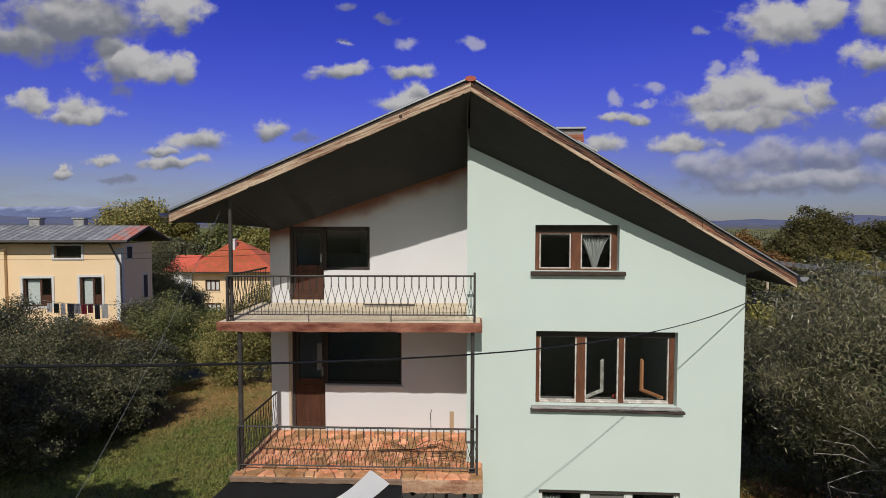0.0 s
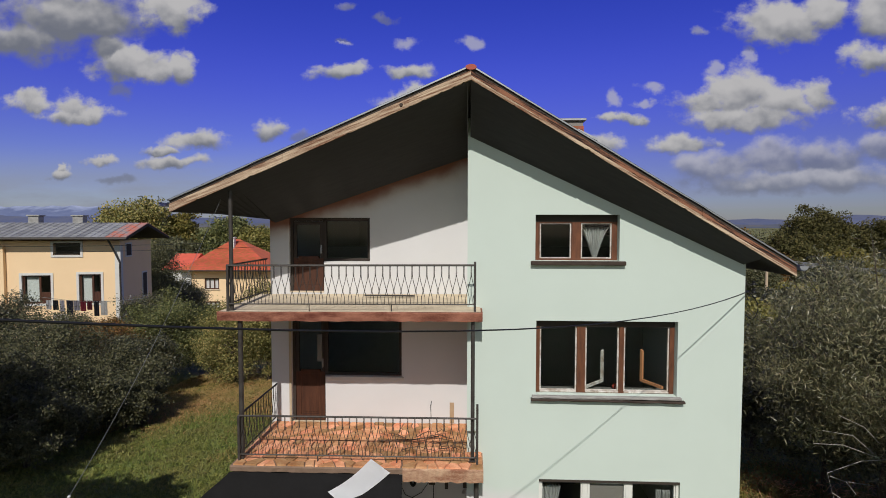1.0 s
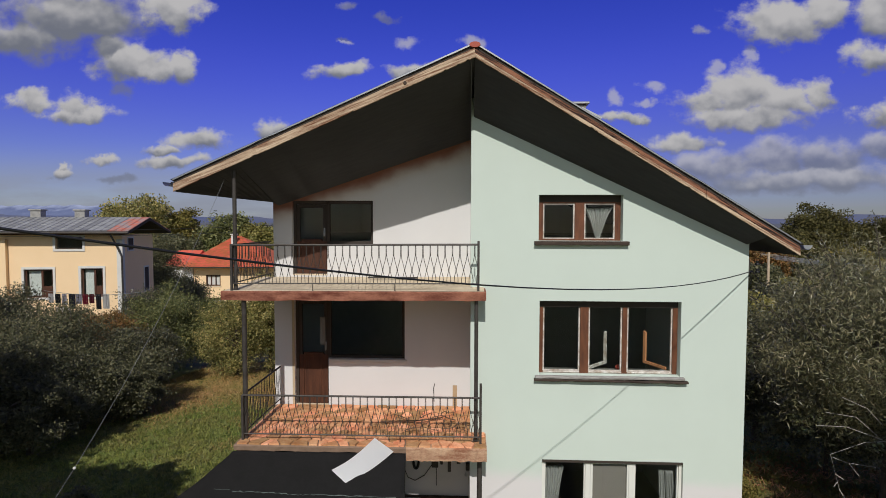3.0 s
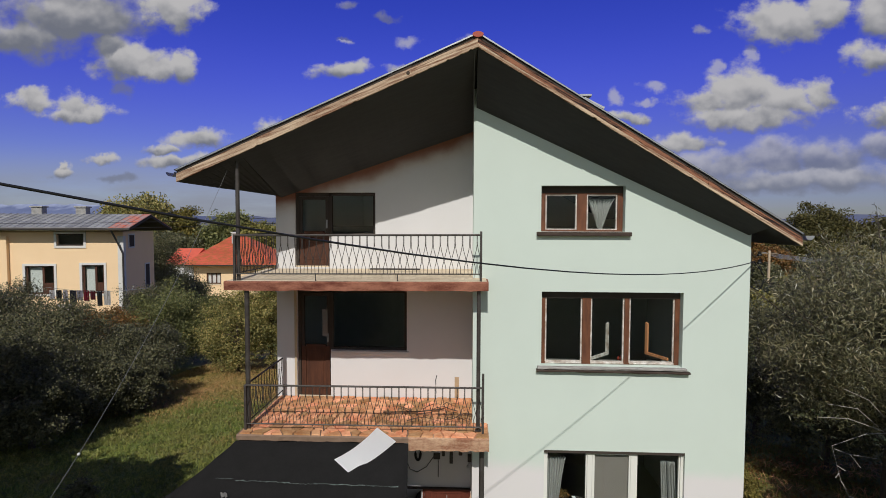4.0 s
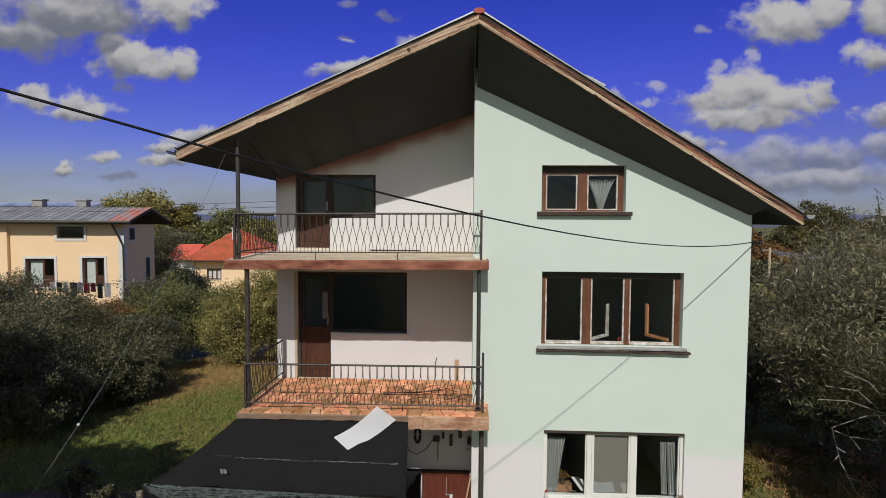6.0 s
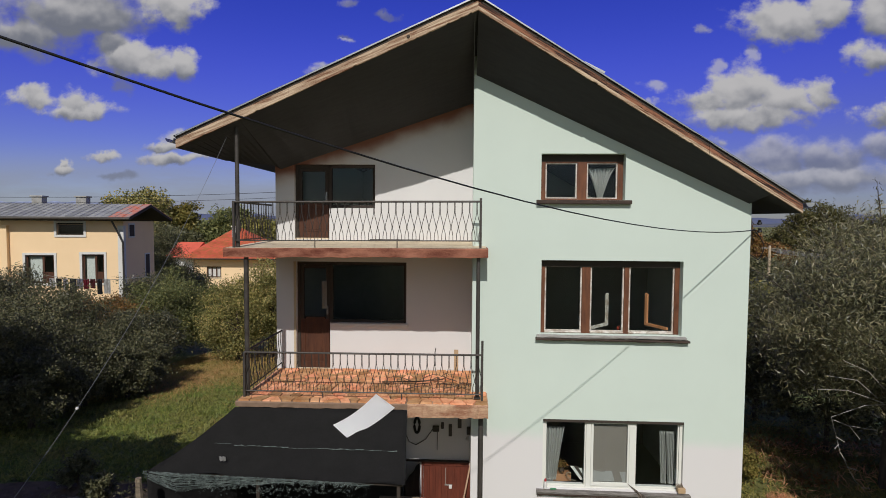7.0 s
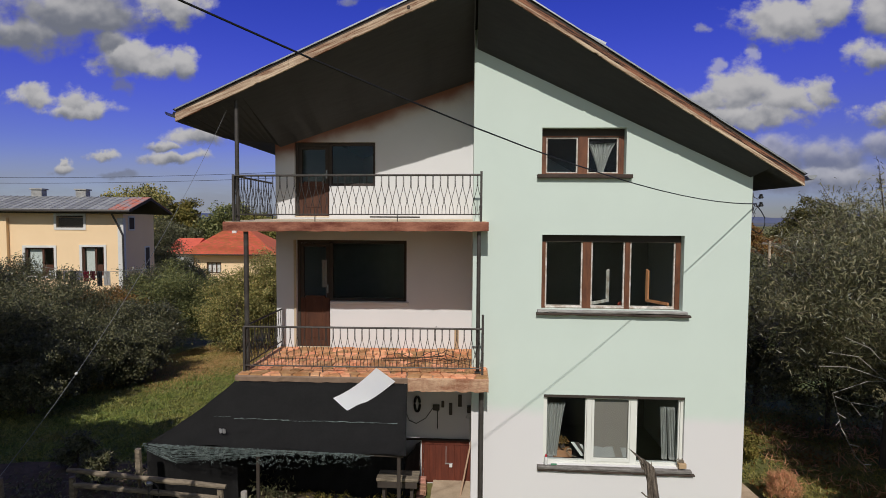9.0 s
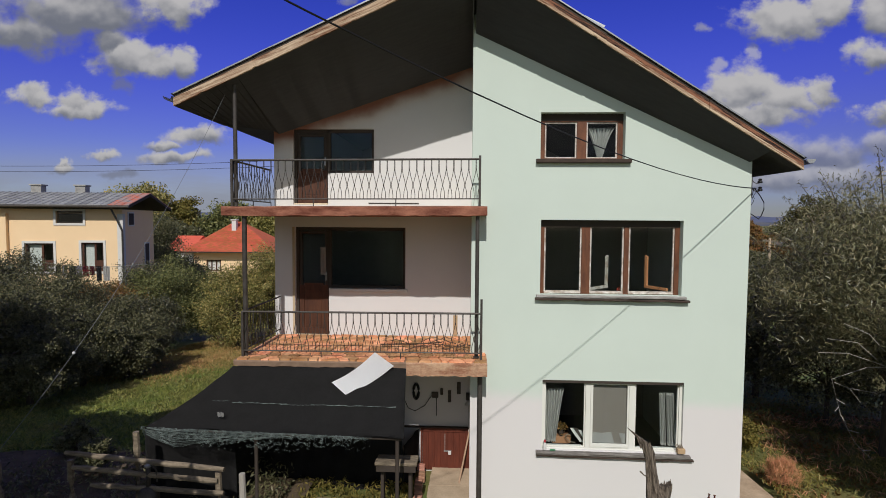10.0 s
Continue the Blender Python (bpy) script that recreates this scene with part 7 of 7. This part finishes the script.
    part("wing_wall", boxes((-2.6, 0.55, 0.6, 7.4, -1.5, 6.88)), M_OFFWHITE, h)


hip_house()


def small_roof(x, y, w, d, hgt, label):
    t = thing("distant_house", label, "house", gb(x, y))
    part("wall", boxes((-w / 2, w / 2, 0, d, -0.5, hgt)), M_OFFWHITE, t)
    part("roof", prism([(-w / 2 - 0.6, hgt), (0, hgt + w * 0.28), (w / 2 + 0.6, hgt)], d + 1, "y", -0.5), M_TILE_ROOF, t)


small_roof(-56, 104, 9, 9, 4, "small far house with a red tile roof")
small_roof(61.7, 95, 4.2, 6, 5.1, "far white house with a red tile roof among trees")


def power_pole():
    x, y = 34.4, 52.5
    t = thing("utility_pole", "pale concrete utility pole with a crossarm and wires", "utility pole", gb(x, y))
    part("pole", tube([(0, 0, -0.5), (0, 0, 6.5)], [0.17, 0.13], 8), M_PATH, t)
    part("crossarm", boxes((-0.9, 0.9, -0.08, 0.08, 6.1, 6.25)), M_RAILWOOD, t)
    for k, dx in enumerate((-0.8, -0.4, 0.0, 0.4, 0.8)):
        pts = [(dx + s * 4, s * 0.3, 6.3 - 0.16 * k - 1.6 * math.sin(math.pi * s / 10)) for s in range(0, 11)]
        part("wire", tube(pts, 0.028, 4), M_GALV, t)


power_pole()


# ---- laundry by the yellow house ----
def laundry():
    rnd = random.Random(4)
    cols = [(0.55, 0.55, 0.57), (0.02, 0.02, 0.024), (0.45, 0.44, 0.50), (0.03, 0.03, 0.045), (0.30, 0.29, 0.34), (0.20, 0.02, 0.035), (0.12, 0.02, 0.03), (0.025, 0.025, 0.03), (0.62, 0.61, 0.58)]
    line = thing("washing_line", "washing line hung with dark and white clothes", "washing line", (-24.9, 21.2, 2.02))
    part("line", tube([(-1.0 + 0.8 * i, 0, 0.3 - 0.25 * math.sin(math.pi * i / 8)) for i in range(9)], 0.015, 5), M_WIRE, line)
    for i, c in enumerate(cols):
        m = mat("cloth_" + "abcdefghi"[i], c, scale=4, rough=0.95)
        x, w, hh = -0.75 + i * 0.43, rnd.uniform(0.30, 0.44), rnd.uniform(0.50, 0.95)
        bm = cloth(x, x + w, -hh + 0.1, 0.12, 0.0, 2, depth=0.03)
        part("garment", bm, m, line)
    part("sheet", cloth(-0.35, 0.62, -1.35, -0.72, 0.06, 3, depth=0.04), M_CURTAIN, line, "white sheet hung low")


laundry()


# ---- grass and low plants ----
def grass():
    rng = np.random.default_rng(9)
    n = 120000
    x = rng.uniform(-16.5, -4.5, n)
    y = rng.uniform(2.0, 24.0, n)
    ok = (x > -19 + 0.1 * y) & (rng.random(n) < np.clip(1.5 - y / 22, 0.35, 1))
    x, y = x[ok], y[ok]
    z = np.array([ground_z(a, b) + 0.10 * noise.noise(Vector((a * 0.35, b * 0.35, 3))) + 0.04 * noise.noise(Vector((a * 1.3, b * 1.3, 9))) for a, b in zip(x, y)])
    patch = np.array([noise.noise(Vector((a * 0.45, b * 0.3, 21))) for a, b in zip(x, y)])
    dry = (y + 5.5 * patch + rng.normal(size=len(x)) * 1.6) > 11.6
    for name, sel, m, lab in (("grass", ~dry, M_GRASS, "rough green meadow grass"), ("dry_grass", dry, M_DRYGRASS, "dry yellow-brown meadow grass")):
        ob = leaves(name, np.stack([x, y, z + 0.05], 1)[sel], 1.0, 0.20, 0.14, m, None, rng, droop=-0.9)
        tagged(ob, lab, "grass", kind="stuff")
    n = 30000
    x, y = rng.uniform(5.5, 12.5, n), rng.uniform(-2.0, 10.0, n)
    ok = (np.array([noise.noise(Vector((a * 0.8, b * 0.8, 5))) for a, b in zip(x, y)]) + rng.normal(size=n) * 0.2 > -0.12) & ((x > 5.75) | (y > 2.3))
    x, y = x[ok], y[ok]
    z = np.array([ground_z(a, b) + 0.10 * noise.noise(Vector((a * 0.35, b * 0.35, 3))) for a, b in zip(x, y)])
    ob = leaves("weeds", np.stack([x, y, z + 0.06], 1), 1.0, 0.105, 0.2, L_OAK, None, rng, droop=-1.0)
    tagged(ob, "weeds beside the house", "weeds", kind="stuff")
    n = 5200
    x, y = rng.uniform(-3.5, -1.06, n), rng.uniform(-1.6, 0.40, n)
    ok = (np.array([noise.noise(Vector((a * 1.6, b * 2.4, 15))) for a, b in zip(x, y)]) + rng.normal(size=n) * 0.25 > -0.05)
    x, y = x[ok], y[ok]
    ob = leaves("weeds", np.stack([x, y, np.full(len(x), -0.13) + rng.random(len(x)) ** 2 * 0.16], 1), 1.0, 0.11, 0.25, L_OLIVE, None, rng, droop=-0.8)
    tagged(ob, "yellow-green weeds in the bed before the awning", "weeds", kind="stuff")
    n = 12000
    x, y = rng.uniform(-9.5, -3.3, n), rng.uniform(-3.2, 0.9, n)
    ok = (np.array([noise.noise(Vector((a * 0.9, b * 0.9, 35))) for a, b in zip(x, y)]) + rng.normal(size=n) * 0.22 > -0.02)
    x, y = x[ok], y[ok]
    z = np.array([ground_z(a, b) + 0.10 * noise.noise(Vector((a * 0.35, b * 0.35, 3))) for a, b in zip(x, y)])
    ob = leaves("weeds", np.stack([x, y, z + 0.10 + rng.random(len(x)) ** 2 * 0.45], 1), 1.0, 0.085, 0.35, L_DEEP, None, rng, droop=-0.5)
    tagged(ob, "dark straggling weeds round the rail fence", "weeds", kind="stuff")
    n = 16000
    x, y = rng.uniform(5.8, 12.5, n), rng.uniform(-1.0, 7.0, n)
    ok = np.array([noise.noise(Vector((a * 0.7, b * 0.7, 25))) for a, b in zip(x, y)]) + rng.normal(size=n) * 0.2 > 0.0
    x, y = x[ok], y[ok]
    z = np.array([ground_z(a, b) + 0.10 * noise.noise(Vector((a * 0.35, b * 0.35, 3))) for a, b in zip(x, y)])
    k = 2600
    sx, sy = rng.uniform(6.0, 11.5, k), rng.uniform(-0.5, 5.5, k)
    sz = np.array([ground_z(a, b) for a, b in zip(sx, sy)])
    clump = np.array([noise.noise(Vector((a * 0.9, b * 0.9, 55))) for a, b in zip(sx, sy)]) > -0.05
    ob = leaves("dry_straw", np.stack([sx, sy, sz + 0.10], 1)[clump], 1.0, 0.26, 0.05, L_DRY, None, rng, droop=0.0)
    tagged(ob, "dry pale straw lying among the weeds", "straw", kind="stuff")
    ob = leaves("fallen_leaves", np.stack([x, y, z + 0.03], 1), 1.0, 0.09, 0.5, L_RUST, None, rng, droop=0.0)
    tagged(ob, "brown fallen leaves under the fruit tree", "fallen leaves", kind="stuff")


grass()
tree("dry_bush", "dry straw-coloured bush at the house corner", gb(6.06, 0.75), 0.60, (0.36, 0.36, 0.32), 55, 85, 0.13, 0.045, L_DRY, 91, 0.02, cat="bush", group="low bushes", droop=-1.6, limbs=8, bend=0.1)
tree("low_bush", "low green bush by the house wall", gb(6.3, 2.9), 0.8, (0.42, 0.5, 0.4), 40, 160, 0.065, 0.5, L_OLIVE, 92, 0.02, cat="bush", group="low bushes", limbs=8)
for i, (x, y, hh, m) in enumerate(((-7.6, 0.6, 0.8, L_DEEP), (-8.8, 1.6, 0.8, L_DEEP))):
    tree("low_bush", "low straggling garden plant by the rail fence", gb(x, y), hh, (0.42, 0.34, hh * 0.5), 36, 70, 0.09, 0.35, m, 100 + i, 0.02, cat="bush", group="low bushes", limbs=8)

# unseen trees added before the garden to cast shade over the near ground; those by the fruit trees are leafy to the
# foot
for i, (x, y, hh, r, tall, up) in enumerate(((-9.3, -5.0, 9.2, 1.7, 0.34, 0.64), (-11.0, -3.6, 7.5, 1.9, 0.34, 0.64), (-14.6, -3.4, 11.6, 2.3, 0.34, 0.64), (-18.4, -1.2, 8.2, 2.8, 0.34, 0.64), (-24.0, 2.5, 9.5, 3.4, 0.34, 0.64), (-27.5, 8.5, 9.0, 3.2, 0.34, 0.64),
                                             (-6.6, -7.0, 6.2, 1.7, 0.34, 0.64), (-4.75, -6.9, 5.5, 1.25, 0.34, 0.64), (12.4, -3.6, 7.2, 2.4, 0.44, 0.53), (9.3, -3.5, 6.9, 2.0, 0.44, 0.53), (10.7, -3.5, 6.4, 1.8, 0.44, 0.53))):
    tree("garden_tree", "unseen tree added to cast shade on the near ground", gb(x, y), hh, (r, r, hh * tall), 80 if x < 0 else 130, 70, 0.44, 0.6, L_DEEP, 140 + i, 0.14, group="garden trees", lift=up, spread=0.2)
# two dark shrubs added to blacken the deep shade beneath the crown
tree("shrub", "dark shrub added to stand in for deep shade under the fruit tree", gb(9.8, 5.2), 2.9, (2.0, 1.9, 1.3), 60, 180, 0.10, 0.45, L_DEEP, 171, 0.06, cat="shrub", group="shrubs")
tree("shrub", "dark shrub added to stand in for deep shade under the fruit tree", gb(11.6, 3.2), 2.6, (1.8, 1.6, 1.2), 60, 180, 0.10, 0.45, L_DEEP, 172, 0.06, cat="shrub", group="shrubs")


def roof_antenna():
    t = thing("roof_antenna", "metal antenna mast on the ridge of the yellow house", "antenna", (-36.6, 27.0, 6.85))
    part("mast", tube([(0, 0, -0.3), (0, 0, 1.75)], 0.045, 6), M_GALV, t)
    for z, w in ((1.6, 0.4), (1.35, 0.55), (1.1, 0.4)):
        part("element", tube([(-w, 0, z), (w, 0, z)], 0.025, 5), M_GALV, t)
    part("panel", boxes((-0.25, 0.0, -0.12, -0.06, 0.5, 1.0), bevel=0.01), M_OFFWHITE, t)


roof_antenna()
